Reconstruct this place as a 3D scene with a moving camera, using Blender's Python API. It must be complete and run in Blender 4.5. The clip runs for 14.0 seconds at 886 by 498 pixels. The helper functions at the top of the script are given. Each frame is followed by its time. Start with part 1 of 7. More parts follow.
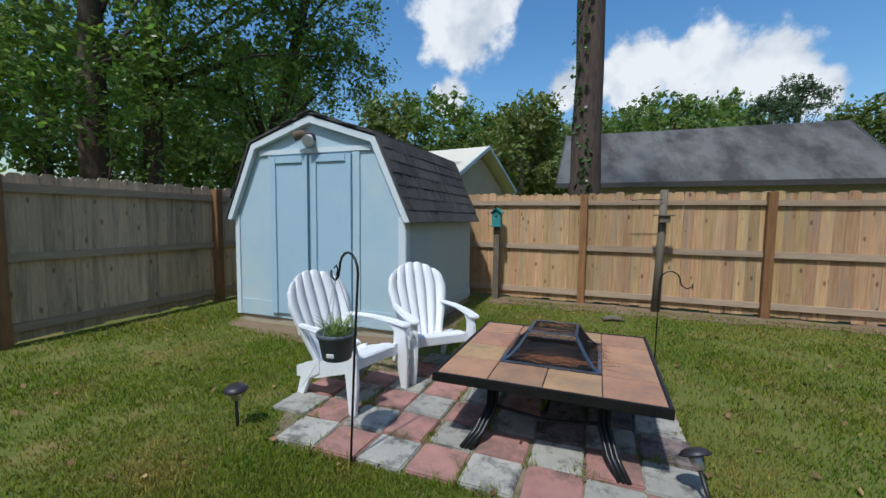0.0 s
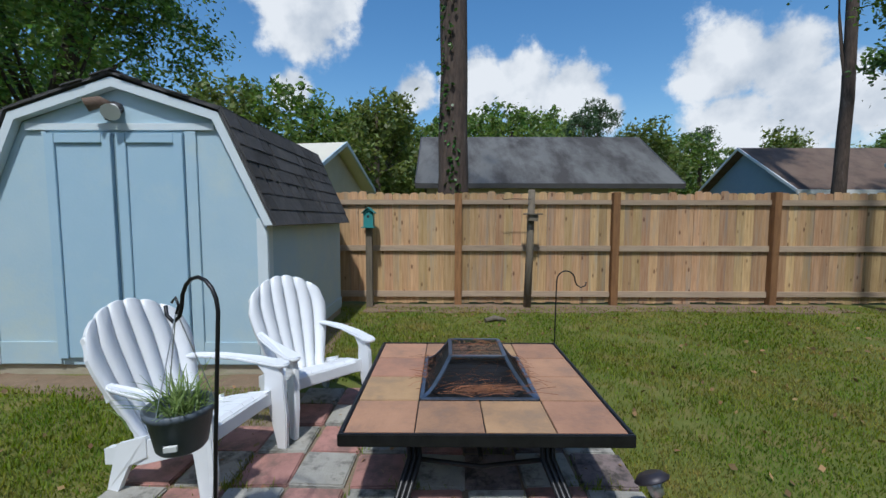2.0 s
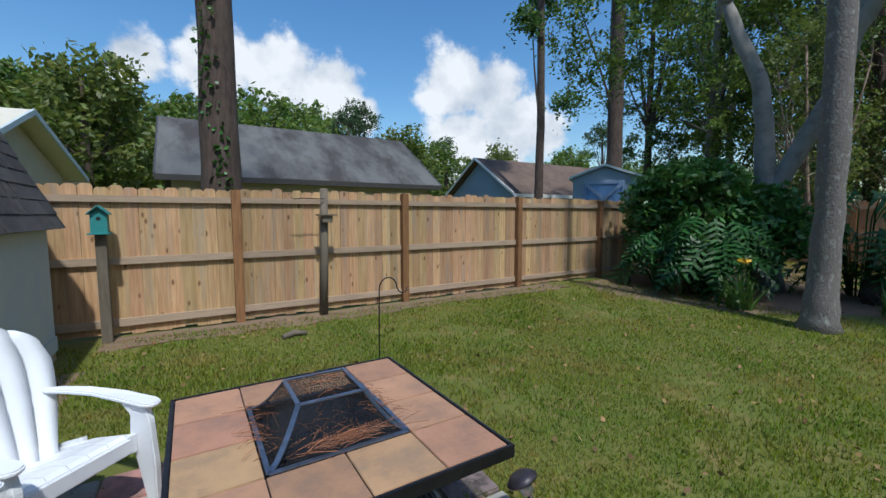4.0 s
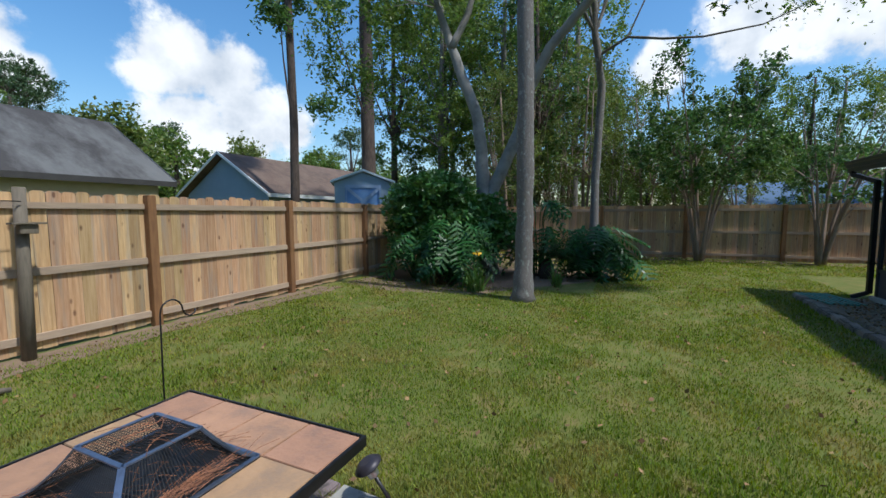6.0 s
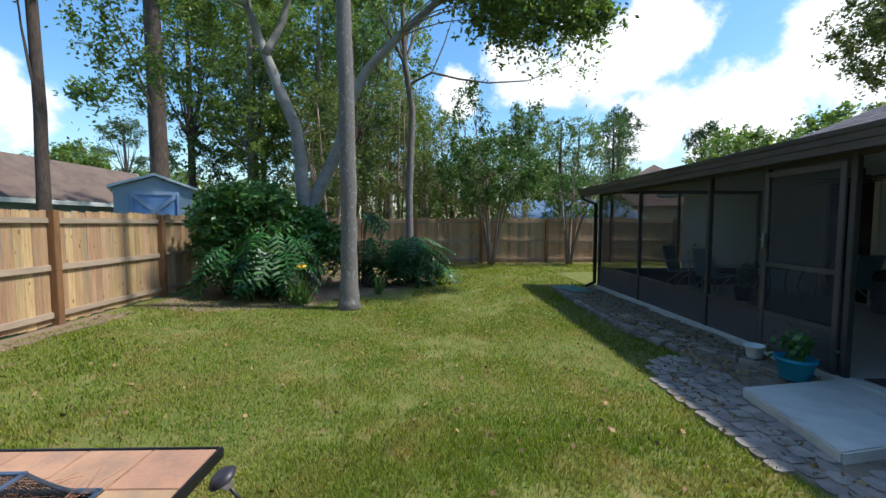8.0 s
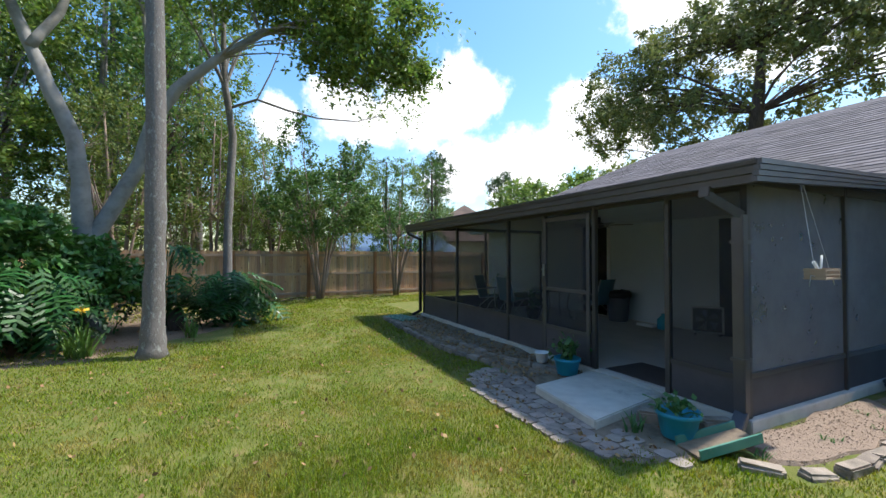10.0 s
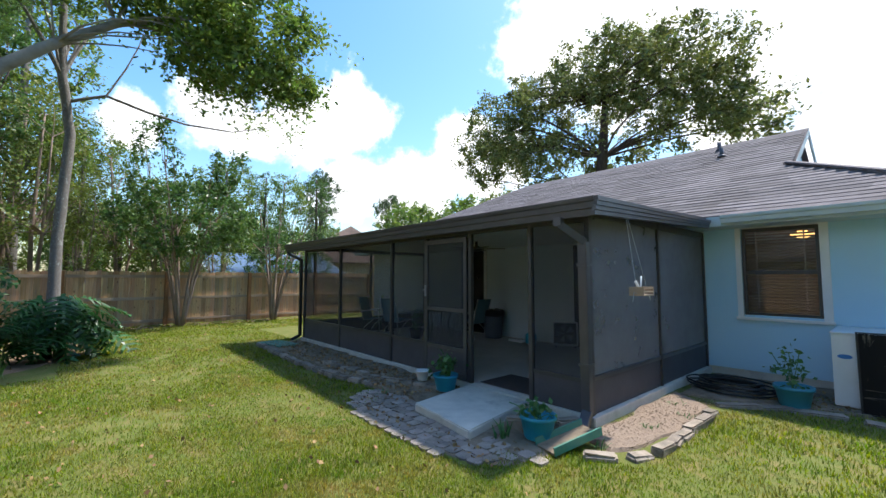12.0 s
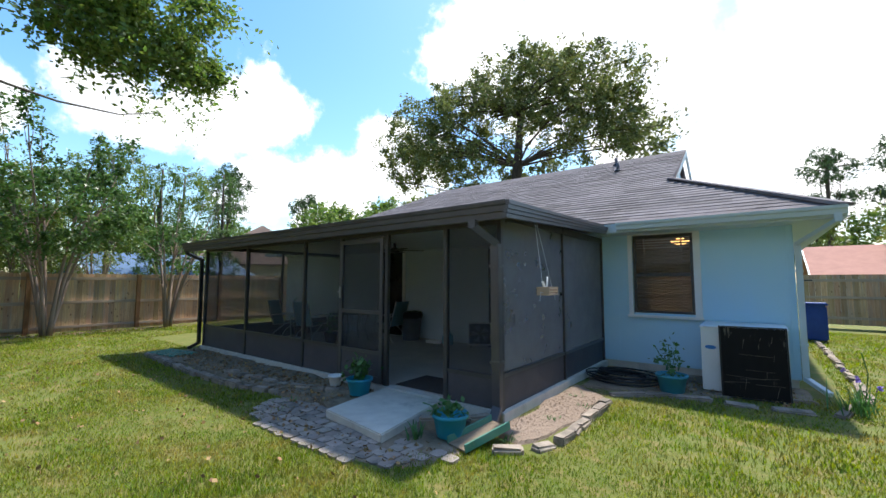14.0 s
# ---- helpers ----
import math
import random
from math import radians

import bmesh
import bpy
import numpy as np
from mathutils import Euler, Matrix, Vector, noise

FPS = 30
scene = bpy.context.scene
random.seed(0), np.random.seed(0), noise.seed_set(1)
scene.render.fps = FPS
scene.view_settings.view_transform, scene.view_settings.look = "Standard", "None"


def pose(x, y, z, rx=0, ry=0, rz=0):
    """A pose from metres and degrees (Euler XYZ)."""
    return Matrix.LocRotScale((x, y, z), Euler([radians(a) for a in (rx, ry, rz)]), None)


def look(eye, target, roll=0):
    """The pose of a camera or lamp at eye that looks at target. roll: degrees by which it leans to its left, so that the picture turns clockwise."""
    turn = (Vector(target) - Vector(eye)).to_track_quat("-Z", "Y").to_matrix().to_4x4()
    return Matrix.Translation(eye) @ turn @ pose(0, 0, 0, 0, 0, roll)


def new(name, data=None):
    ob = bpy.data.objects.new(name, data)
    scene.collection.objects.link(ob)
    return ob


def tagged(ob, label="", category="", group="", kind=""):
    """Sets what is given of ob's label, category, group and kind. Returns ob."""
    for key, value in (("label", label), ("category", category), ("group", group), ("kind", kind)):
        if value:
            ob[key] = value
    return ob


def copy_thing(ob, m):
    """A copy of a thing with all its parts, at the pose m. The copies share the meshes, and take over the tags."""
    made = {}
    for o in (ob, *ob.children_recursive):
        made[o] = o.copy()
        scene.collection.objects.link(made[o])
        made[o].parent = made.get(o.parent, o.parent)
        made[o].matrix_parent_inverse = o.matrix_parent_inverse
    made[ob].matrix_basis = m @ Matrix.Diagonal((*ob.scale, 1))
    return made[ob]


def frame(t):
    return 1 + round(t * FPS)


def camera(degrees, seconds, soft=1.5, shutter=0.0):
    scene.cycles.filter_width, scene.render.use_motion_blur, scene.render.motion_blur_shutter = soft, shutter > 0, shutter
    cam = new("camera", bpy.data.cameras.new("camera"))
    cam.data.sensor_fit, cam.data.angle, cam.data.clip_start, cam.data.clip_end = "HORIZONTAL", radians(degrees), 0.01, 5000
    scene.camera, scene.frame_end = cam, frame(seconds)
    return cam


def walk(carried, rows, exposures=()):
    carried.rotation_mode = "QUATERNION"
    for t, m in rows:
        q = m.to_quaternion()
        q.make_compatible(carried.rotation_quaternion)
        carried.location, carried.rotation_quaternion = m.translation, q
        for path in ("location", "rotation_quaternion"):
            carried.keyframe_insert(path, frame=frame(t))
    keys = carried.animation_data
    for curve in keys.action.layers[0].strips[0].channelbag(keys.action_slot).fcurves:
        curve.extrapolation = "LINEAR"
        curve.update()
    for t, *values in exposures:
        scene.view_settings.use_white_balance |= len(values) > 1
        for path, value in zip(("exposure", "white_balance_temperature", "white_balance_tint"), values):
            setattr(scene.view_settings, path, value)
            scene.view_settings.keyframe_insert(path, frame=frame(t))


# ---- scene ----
cam = camera(94.9, 14.0)
PATH = [
    (0, (0.36, -0.035, 1.399), (-0.349, 1.829, 1.244), 0.7),
    (0.5, (0.25, 0.13, 1.399), (-0.337, 2.036, 1.245), 0.4),
    (1, (0.15, 0.265, 1.42), (-0.257, 2.217, 1.266), 0.3),
    (1.5, (0.039, 0.392, 1.398), (-0.194, 2.373, 1.25), 0.3),
    (2, (-0.076, 0.493, 1.401), (-0.088, 2.488, 1.251), 0.1),
    (4.5, (-0.496, 0.98, 1.485), (0.817, 2.479, 1.316), -0.1),
    (5, (-0.594, 1.021, 1.502), (0.947, 2.285, 1.332), -0.2),
    (5.5, (-0.718, 1.041, 1.528), (0.986, 2.074, 1.355), -0.2),
    (6, (-0.848, 1.052, 1.556), (0.97, 1.867, 1.383), -0.2),
    (6.5, (-0.966, 1.059, 1.575), (0.931, 1.67, 1.408), -0.0),
    (7, (-1.088, 1.056, 1.588), (0.863, 1.469, 1.432), 0.1),
    (7.5, (-1.204, 1.064, 1.598), (0.782, 1.247, 1.453), 0.1),
    (8, (-1.308, 1.097, 1.618), (0.688, 1.053, 1.491), 0.0),
    (8.5, (-1.398, 1.149, 1.632), (0.582, 0.886, 1.534), -0.0),
    (9, (-1.475, 1.218, 1.645), (0.462, 0.723, 1.588), -0.0),
    (11.5, (-1.694, 1.353, 1.607), (-0.114, 0.134, 1.739), 0.1),
    (12, (-1.715, 1.329, 1.612), (-0.217, 0.013, 1.755), 0.1),
    (12.5, (-1.73, 1.313, 1.6), (-0.312, -0.09, 1.753), 0.1),
    (13, (-1.729, 1.294, 1.591), (-0.386, -0.18, 1.75), 0.1),
    (13.5, (-1.734, 1.274, 1.583), (-0.455, -0.255, 1.744), 0.1),
    (14, (-1.731, 1.261, 1.58), (-0.515, -0.318, 1.74), 0.1),
]
walk(cam, [(t, look(eye, target, roll)) for t, eye, target, roll in PATH],
     [(0.0, -0.15, 6150, 8), (2.0, -0.22, 6100, 8), (4.5, -0.03, 6100, 8), (6.5, 0.2, 6200, 8), (7.5, 0.42, 6300, 8), (9.0, 0.75, 6500, 9), (11.5, 0.95, 6600, 10), (14.0, 0.95, 6600, 10)])

# ---- world, sun, exposure ----
SUN_ELEV, SUN_FROM = 59.5, Vector((-0.14, -1.0, 0.0)).normalized()   # the sun stands behind the house
world = bpy.data.worlds.new("world")
scene.world = world
world.use_nodes = True
wt = world.node_tree
bg = wt.nodes["Background"]
sky = wt.nodes.new("ShaderNodeTexSky")
sky.sky_type = "NISHITA"
sky.sun_disc = False
sky.sun_elevation = radians(SUN_ELEV)
sky.sun_rotation = math.atan2(SUN_FROM.x, SUN_FROM.y)
sky.air_density, sky.dust_density, sky.ozone_density = 1.3, 1.0, 4.0
SKY_STRENGTH = 0.15
bg.inputs["Strength"].default_value = SKY_STRENGTH


def wnode(kind, **values):
    n = wt.nodes.new(kind)
    for k, v in values.items():
        n.inputs[k].default_value = v
    return n


def wmath(op, a, b=None, clamp=False):
    n = wt.nodes.new("ShaderNodeMath")
    n.operation, n.use_clamp = op, clamp
    for i, v in enumerate((a, b)):
        if v is None:
            continue
        if isinstance(v, (int, float)):
            n.inputs[i].default_value = v
        else:
            wt.links.new(v, n.inputs[i])
    return n.outputs[0]


# cumulus clouds: billowing noise over soft banks (direction, half width)
coord = wt.nodes.new("ShaderNodeTexCoord").outputs["Generated"]
warp = wnode("ShaderNodeTexNoise", Scale=9.0, Detail=8.0, Roughness=0.6)
wt.links.new(coord, warp.inputs["Vector"])
BANKS = [((-0.29, 0.87, 0.41), 0.11), ((-0.23, 0.87, 0.44), 0.06), ((-0.33, 0.90, 0.28), 0.05), ((-0.07, 0.95, 0.29), 0.06), ((0.06, 0.95, 0.30), 0.09), ((0.18, 0.94, 0.29), 0.10),
         ((0.28, 0.91, 0.28), 0.08), ((0.35, 0.91, 0.23), 0.05), ((0.53, 0.79, 0.29), 0.10), ((0.60, 0.75, 0.28), 0.09), ((0.65, 0.74, 0.20), 0.10), ((0.56, 0.81, 0.17), 0.11),
         ((0.71, 0.69, 0.19), 0.06), ((0.95, -0.05, 0.29), 0.06), ((0.92, -0.2, 0.33), 0.09), ((0.87, -0.35, 0.34), 0.13), ((0.82, -0.44, 0.37), 0.10), ((0.86, -0.46, 0.21), 0.10),
         ((0.78, -0.59, 0.20), 0.13), ((0.66, -0.69, 0.28), 0.13), ((0.41, -0.77, 0.5), 0.2), ((0.14, -0.9, 0.42), 0.25), ((-0.01, -0.95, 0.3), 0.25), ((-0.14, -0.92, 0.37), 0.25)]
total = None
for way, half in BANKS:
    d = wt.nodes.new("ShaderNodeVectorMath")
    d.operation = "DISTANCE"
    wt.links.new(coord, d.inputs[0])
    d.inputs[1].default_value = Vector(way).normalized()
    lobe = wmath("SUBTRACT", 1.0, wmath("DIVIDE", d.outputs["Value"], half * 1.4), clamp=True)
    total = lobe if total is None else wmath("MAXIMUM", total, lobe)
puff = wmath("ADD", total, wmath("MULTIPLY", wmath("SUBTRACT", warp.outputs["Fac"], 0.5), 1.5))
cover = wt.nodes.new("ShaderNodeMapRange")
cover.interpolation_type = "SMOOTHSTEP"
for k, v in (("From Min", 0.26), ("From Max", 0.56)):
    cover.inputs[k].default_value = v
wt.links.new(puff, cover.inputs["Value"])
present = wmath("GREATER_THAN", total, 0.02)
amount = wmath("MULTIPLY", cover.outputs["Result"], present)
shade = wnode("ShaderNodeTexNoise", Scale=9.0, Detail=5.0)
wt.links.new(coord, shade.inputs["Vector"])
ramp = wt.nodes.new("ShaderNodeValToRGB")
ramp.color_ramp.elements[0].position, ramp.color_ramp.elements[0].color = 0.34, (3.7, 4.1, 4.7, 1)
ramp.color_ramp.elements[1].position, ramp.color_ramp.elements[1].color = 0.56, (6.3, 6.4, 6.6, 1)
wt.links.new(shade.outputs["Fac"], ramp.inputs["Fac"])
mixc = wt.nodes.new("ShaderNodeMix")
mixc.data_type = "RGBA"
wt.links.new(amount, mixc.inputs["Factor"])
clear = wnode("ShaderNodeHueSaturation", Saturation=1.24, Value=1.02)
wt.links.new(sky.outputs["Color"], clear.inputs["Color"])
wt.links.new(clear.outputs["Color"], mixc.inputs["A"])
wt.links.new(ramp.outputs["Color"], mixc.inputs["B"])
wt.links.new(mixc.outputs["Result"], bg.inputs["Color"])

sun = new("sun", bpy.data.lights.new("sun", "SUN"))
sun.data.energy, sun.data.angle, sun.data.color = 3.7, radians(2.0), (1.0, 0.97, 0.92)
el = radians(SUN_ELEV)
SUN_AT = Vector((SUN_FROM.x * math.cos(el), SUN_FROM.y * math.cos(el), math.sin(el)))
sun.matrix_world = look(SUN_AT * 60, (0, 0, 0))


# ---- materials ----
def mat(name, c1, c2=None, scale=6.0, rough=0.8, bump=0.0, bscale=60.0, metal=0.0, rnd=0.0, island=0.0, stretch=(1, 1, 1),
        stain=None, stain_scale=1.0, stain_at=(0.5, 0.65), knots=0.0, leaf=0.0, spec=0.5, hue=0.0):
    """A surface with two scales of colour noise, wear and relief, in world metres."""
    m = bpy.data.materials.new(name)
    m.use_nodes = True
    nt = m.node_tree
    N, L = nt.nodes, nt.links
    b = N["Principled BSDF"]
    c2 = c2 or tuple(v * 0.75 for v in c1)
    geo = N.new("ShaderNodeNewGeometry")
    mp = N.new("ShaderNodeMapping")
    mp.inputs["Scale"].default_value = stretch
    L.new(geo.outputs["Position"], mp.inputs["Vector"])
    info = N.new("ShaderNodeObjectInfo")
    if rnd:
        off = N.new("ShaderNodeVectorMath")
        off.operation = "SCALE"
        off.inputs[0].default_value = (7.3, 3.1, 11.7)
        L.new(info.outputs["Random"], off.inputs["Scale"])
        L.new(off.outputs[0], mp.inputs["Location"])
    n1 = N.new("ShaderNodeTexNoise")
    n1.inputs["Scale"].default_value, n1.inputs["Detail"].default_value = scale, 6.0
    n1.inputs["Roughness"].default_value = 0.65
    L.new(mp.outputs[0], n1.inputs["Vector"])
    mr = N.new("ShaderNodeMapRange")
    mr.inputs["From Min"].default_value, mr.inputs["From Max"].default_value = 0.32, 0.68
    L.new(n1.outputs["Fac"], mr.inputs["Value"])
    mx = N.new("ShaderNodeMix")
    mx.data_type = "RGBA"
    mx.inputs["A"].default_value, mx.inputs["B"].default_value = (*c1, 1), (*c2, 1)
    L.new(mr.outputs[0], mx.inputs["Factor"])
    col = mx.outputs["Result"]
    if stain:
        n2 = N.new("ShaderNodeTexNoise")
        n2.inputs["Scale"].default_value, n2.inputs["Detail"].default_value = stain_scale, 8.0
        n2.inputs["Roughness"].default_value = 0.7
        L.new(mp.outputs[0], n2.inputs["Vector"])
        r2 = N.new("ShaderNodeMapRange")
        r2.inputs["From Min"].default_value, r2.inputs["From Max"].default_value = stain_at
        L.new(n2.outputs["Fac"], r2.inputs["Value"])
        m2 = N.new("ShaderNodeMix")
        m2.data_type = "RGBA"
        m2.inputs["B"].default_value = (*stain, 1)
        L.new(r2.outputs[0], m2.inputs["Factor"])
        L.new(col, m2.inputs["A"])
        col = m2.outputs["Result"]
    if knots:
        vo = N.new("ShaderNodeTexVoronoi")
        vo.inputs["Scale"].default_value = 1.0
        km = N.new("ShaderNodeMapping")
        km.inputs["Scale"].default_value = (8.0, 8.0, 3.6)
        L.new(geo.outputs["Position"], km.inputs["Vector"])
        if rnd:
            L.new(off.outputs[0], km.inputs["Location"])
        L.new(km.outputs[0], vo.inputs["Vector"])
        kr = N.new("ShaderNodeMapRange")
        kr.inputs["From Min"].default_value, kr.inputs["From Max"].default_value = 0.08, 0.18
        kr.inputs["To Min"].default_value, kr.inputs["To Max"].default_value = knots, 0.0
        L.new(vo.outputs["Distance"], kr.inputs["Value"])
        m3 = N.new("ShaderNodeMix")
        m3.data_type = "RGBA"
        m3.inputs["B"].default_value = (0.13, 0.06, 0.03, 1)
        L.new(kr.outputs[0], m3.inputs["Factor"])
        L.new(col, m3.inputs["A"])
        col = m3.outputs["Result"]
    for amount_, source in ((rnd, info.outputs["Random"]), (island, geo.outputs["Random Per Island"])):
        if amount_:
            hs = N.new("ShaderNodeHueSaturation")
            vr = N.new("ShaderNodeMapRange")
            vr.inputs["To Min"].default_value, vr.inputs["To Max"].default_value = 1 - amount_, 1 + amount_
            L.new(source, vr.inputs["Value"])
            L.new(vr.outputs[0], hs.inputs["Value"])
            if hue:
                hr = N.new("ShaderNodeMapRange")
                hr.inputs["To Min"].default_value, hr.inputs["To Max"].default_value = 0.5 + hue, 0.5 - hue
                fr = N.new("ShaderNodeMath")
                fr.operation = "FRACT"
                mul = N.new("ShaderNodeMath")
                mul.operation = "MULTIPLY"
                mul.inputs[1].default_value = 7.7
                L.new(source, mul.inputs[0])
                L.new(mul.outputs[0], fr.inputs[0])
                L.new(fr.outputs[0], hr.inputs["Value"])
                L.new(hr.outputs[0], hs.inputs["Hue"])
            L.new(col, hs.inputs["Color"])
            col = hs.outputs["Color"]
    L.new(col, b.inputs["Base Color"])
    b.inputs["Roughness"].default_value, b.inputs["Metallic"].default_value = rough, metal
    b.inputs["Specular IOR Level"].default_value = spec
    if bump:
        n3 = N.new("ShaderNodeTexNoise")
        n3.inputs["Scale"].default_value, n3.inputs["Detail"].default_value = bscale, 5.0
        L.new(mp.outputs[0], n3.inputs["Vector"])
        bp = N.new("ShaderNodeBump")
        bp.inputs["Strength"].default_value, bp.inputs["Distance"].default_value = bump, 0.01
        L.new(n3.outputs["Fac"], bp.inputs["Height"])
        L.new(bp.outputs[0], b.inputs["Normal"])
    if leaf:
        tr = N.new("ShaderNodeBsdfTranslucent")
        bright = N.new("ShaderNodeHueSaturation")
        bright.inputs["Value"].default_value, bright.inputs["Saturation"].default_value = 1.5, 1.1
        L.new(col, bright.inputs["Color"])
        L.new(bright.outputs[0], tr.inputs["Color"])
        ms = N.new("ShaderNodeMixShader")
        ms.inputs["Fac"].default_value = leaf
        L.new(b.outputs[0], ms.inputs[1])
        L.new(tr.outputs[0], ms.inputs[2])
        L.new(ms.outputs[0], N["Material Output"].inputs["Surface"])
    return m


def screen_mat(name, colour, solid):
    """Woven screen: part open, part thread."""
    m = mat(name, colour, None, 3.0, 0.7)
    nt = m.node_tree
    tr = nt.nodes.new("ShaderNodeBsdfTransparent")
    ms = nt.nodes.new("ShaderNodeMixShader")
    ms.inputs["Fac"].default_value = solid
    nt.links.new(tr.outputs[0], ms.inputs[1])
    nt.links.new(nt.nodes["Principled BSDF"].outputs[0], ms.inputs[2])
    nt.links.new(ms.outputs[0], nt.nodes["Material Output"].inputs["Surface"])
    return m


def glow_mat(name, colour, power):
    m = mat(name, colour, None, 3.0, 0.5)
    b = m.node_tree.nodes["Principled BSDF"]
    b.inputs["Emission Color"].default_value, b.inputs["Emission Strength"].default_value = (*colour, 1), power
    return m


M_PICKET = mat("picket_wood", (0.56, 0.37, 0.20), (0.37, 0.215, 0.10), 3.6, 0.85, 0.35, 20, rnd=0.27, hue=0.014, knots=0.85, stretch=(9, 9, 0.55),
               stain=(0.30, 0.27, 0.22), stain_scale=1.1, stain_at=(0.5, 0.75))
# side fence boards: weather stains, over a base lightened to paint in missing light
M_PICKET_LIT = mat("weathered_lit_picket", (0.70, 0.53, 0.35), (0.55, 0.40, 0.25), 3.2, 0.9, 0.4, 20, rnd=0.22, knots=0.7, stretch=(9, 9, 0.9),
                   stain=(0.26, 0.215, 0.165), stain_scale=1.2, stain_at=(0.45, 0.72))
M_RAIL = mat("rail_wood", (0.44, 0.33, 0.23), (0.33, 0.25, 0.18), 3.0, 0.88, 0.4, 24, rnd=0.12, stretch=(1, 1, 9))
M_POST = mat("post_wood", (0.30, 0.15, 0.06), (0.20, 0.095, 0.04), 3.0, 0.85, 0.45, 22, rnd=0.15, stretch=(8, 8, 1),
             stain=(0.11, 0.06, 0.03), stain_scale=2, stain_at=(0.5, 0.8))
M_POLE = mat("grey_pole_wood", (0.19, 0.16, 0.12), (0.12, 0.10, 0.075), 3.0, 0.92, 0.6, 22, stretch=(8, 8, 1))
M_SHED_DOOR = mat("soft_blue_paint", (0.345, 0.515, 0.64), (0.385, 0.545, 0.66), 1.2, 0.6, 0.12, 40, stain=(0.46, 0.58, 0.62), stain_scale=1.4, stain_at=(0.55, 0.85))
M_SHED = mat("pale_blue_paint", (0.385, 0.535, 0.635), (0.44, 0.575, 0.645), 1.2, 0.6, 0.12, 40, stain=(0.53, 0.61, 0.58), stain_scale=1.1, stain_at=(0.48, 0.75))
M_SHED_TRIM = mat("pale_trim_paint", (0.66, 0.73, 0.77), (0.60, 0.68, 0.72), 2.0, 0.55, 0.15, 40)
M_GAP = mat("dark_blue_seam", (0.16, 0.25, 0.31), (0.2, 0.3, 0.36), 3, 0.8)
M_SKID = mat("shed_base_wood", (0.45, 0.41, 0.31), (0.36, 0.31, 0.23), 4, 0.9, 0.4, 30, stretch=(1, 1, 5))
M_SHINGLE = mat("black_shingle", (0.045, 0.045, 0.048), (0.075, 0.072, 0.072), 14, 0.95, 0.8, 220, rnd=0.3, stain=(0.09, 0.085, 0.08), stain_scale=2, stain_at=(0.5, 0.8))
# grey shingle with broad darker blotches
M_ROOF_GREY = mat("grey_shingle", (0.115, 0.115, 0.112), (0.14, 0.14, 0.135), 1.2, 0.95, 0.6, 60, stretch=(1, 0.35, 0.6), stain=(0.05, 0.046, 0.044), stain_scale=0.45, stain_at=(0.44, 0.6))
M_ROOF_BROWN = mat("brown_shingle", (0.13, 0.085, 0.065), (0.17, 0.12, 0.09), 1.5, 0.95, 0.6, 60, stain=(0.07, 0.05, 0.04), stain_scale=0.6, stain_at=(0.48, 0.7))
M_ROOF_HOUSE = mat("house_shingle", (0.13, 0.115, 0.12), (0.175, 0.155, 0.155), 5, 0.95, 0.7, 90, island=0.3, stain=(0.10, 0.085, 0.08), stain_scale=0.7, stain_at=(0.5, 0.75))
M_ROOF_SALMON = mat("salmon_shingle", (0.45, 0.23, 0.17), (0.38, 0.19, 0.14), 2, 0.95)
M_ROOF_PALE = mat("cream_metal_roof", (0.72, 0.68, 0.56), (0.66, 0.62, 0.5), 2, 0.5)
M_ROOF_BLUE = mat("blue_metal_roof", (0.09, 0.15, 0.24), (0.12, 0.18, 0.27), 2, 0.9, spec=0.15)
M_BEIGE = mat("beige_siding", (0.52, 0.46, 0.34), (0.47, 0.41, 0.3), 2, 0.8)
M_GREYBLUE = mat("grey_blue_siding", (0.25, 0.34, 0.42), (0.28, 0.37, 0.45), 1.5, 0.8)
M_PORCH_WALL = mat("pale_grey_blue_siding", (0.60, 0.68, 0.72), (0.56, 0.64, 0.69), 1.5, 0.6, 0.1, 60, stain=(0.5, 0.58, 0.62), stain_scale=0.9, stain_at=(0.55, 0.85))
M_HOUSE = mat("light_blue_siding", (0.42, 0.68, 0.84), (0.45, 0.70, 0.84), 1.5, 0.6, 0.1, 60, stain=(0.48, 0.69, 0.79), stain_scale=0.9, stain_at=(0.5, 0.8))
M_FASCIA = mat("pale_blue_fascia", (0.50, 0.60, 0.64), (0.54, 0.63, 0.66), 2, 0.45)
M_WHITE = mat("white_trim", (0.78, 0.79, 0.78), (0.72, 0.73, 0.71), 3, 0.55)
M_BRONZE = mat("bronze_aluminium", (0.055, 0.051, 0.05), (0.07, 0.066, 0.064), 4, 0.45, metal=0.15)
M_GUTTER = mat("bronze_gutter", (0.085, 0.08, 0.085), (0.115, 0.11, 0.115), 3, 0.35, metal=0.3)
M_KICK = mat("charcoal_kick_panel", (0.06, 0.057, 0.064), (0.085, 0.081, 0.09), 2.5, 0.6)
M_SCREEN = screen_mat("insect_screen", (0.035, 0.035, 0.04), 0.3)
# near end screen: paler thread and less open than the other screens
M_SCREEN_SIDE = screen_mat("pale_side_screen", (0.24, 0.24, 0.26), 0.58)
M_SLAB = mat("pale_slab_paint", (0.62, 0.60, 0.54), (0.5, 0.48, 0.43), 4, 0.85, 0.3, 80, stain=(0.3, 0.28, 0.24), stain_scale=2.2, stain_at=(0.55, 0.8))
M_CAP = mat("dark_bronze_cap", (0.05, 0.045, 0.055), None, 6, 0.45, metal=0.3)
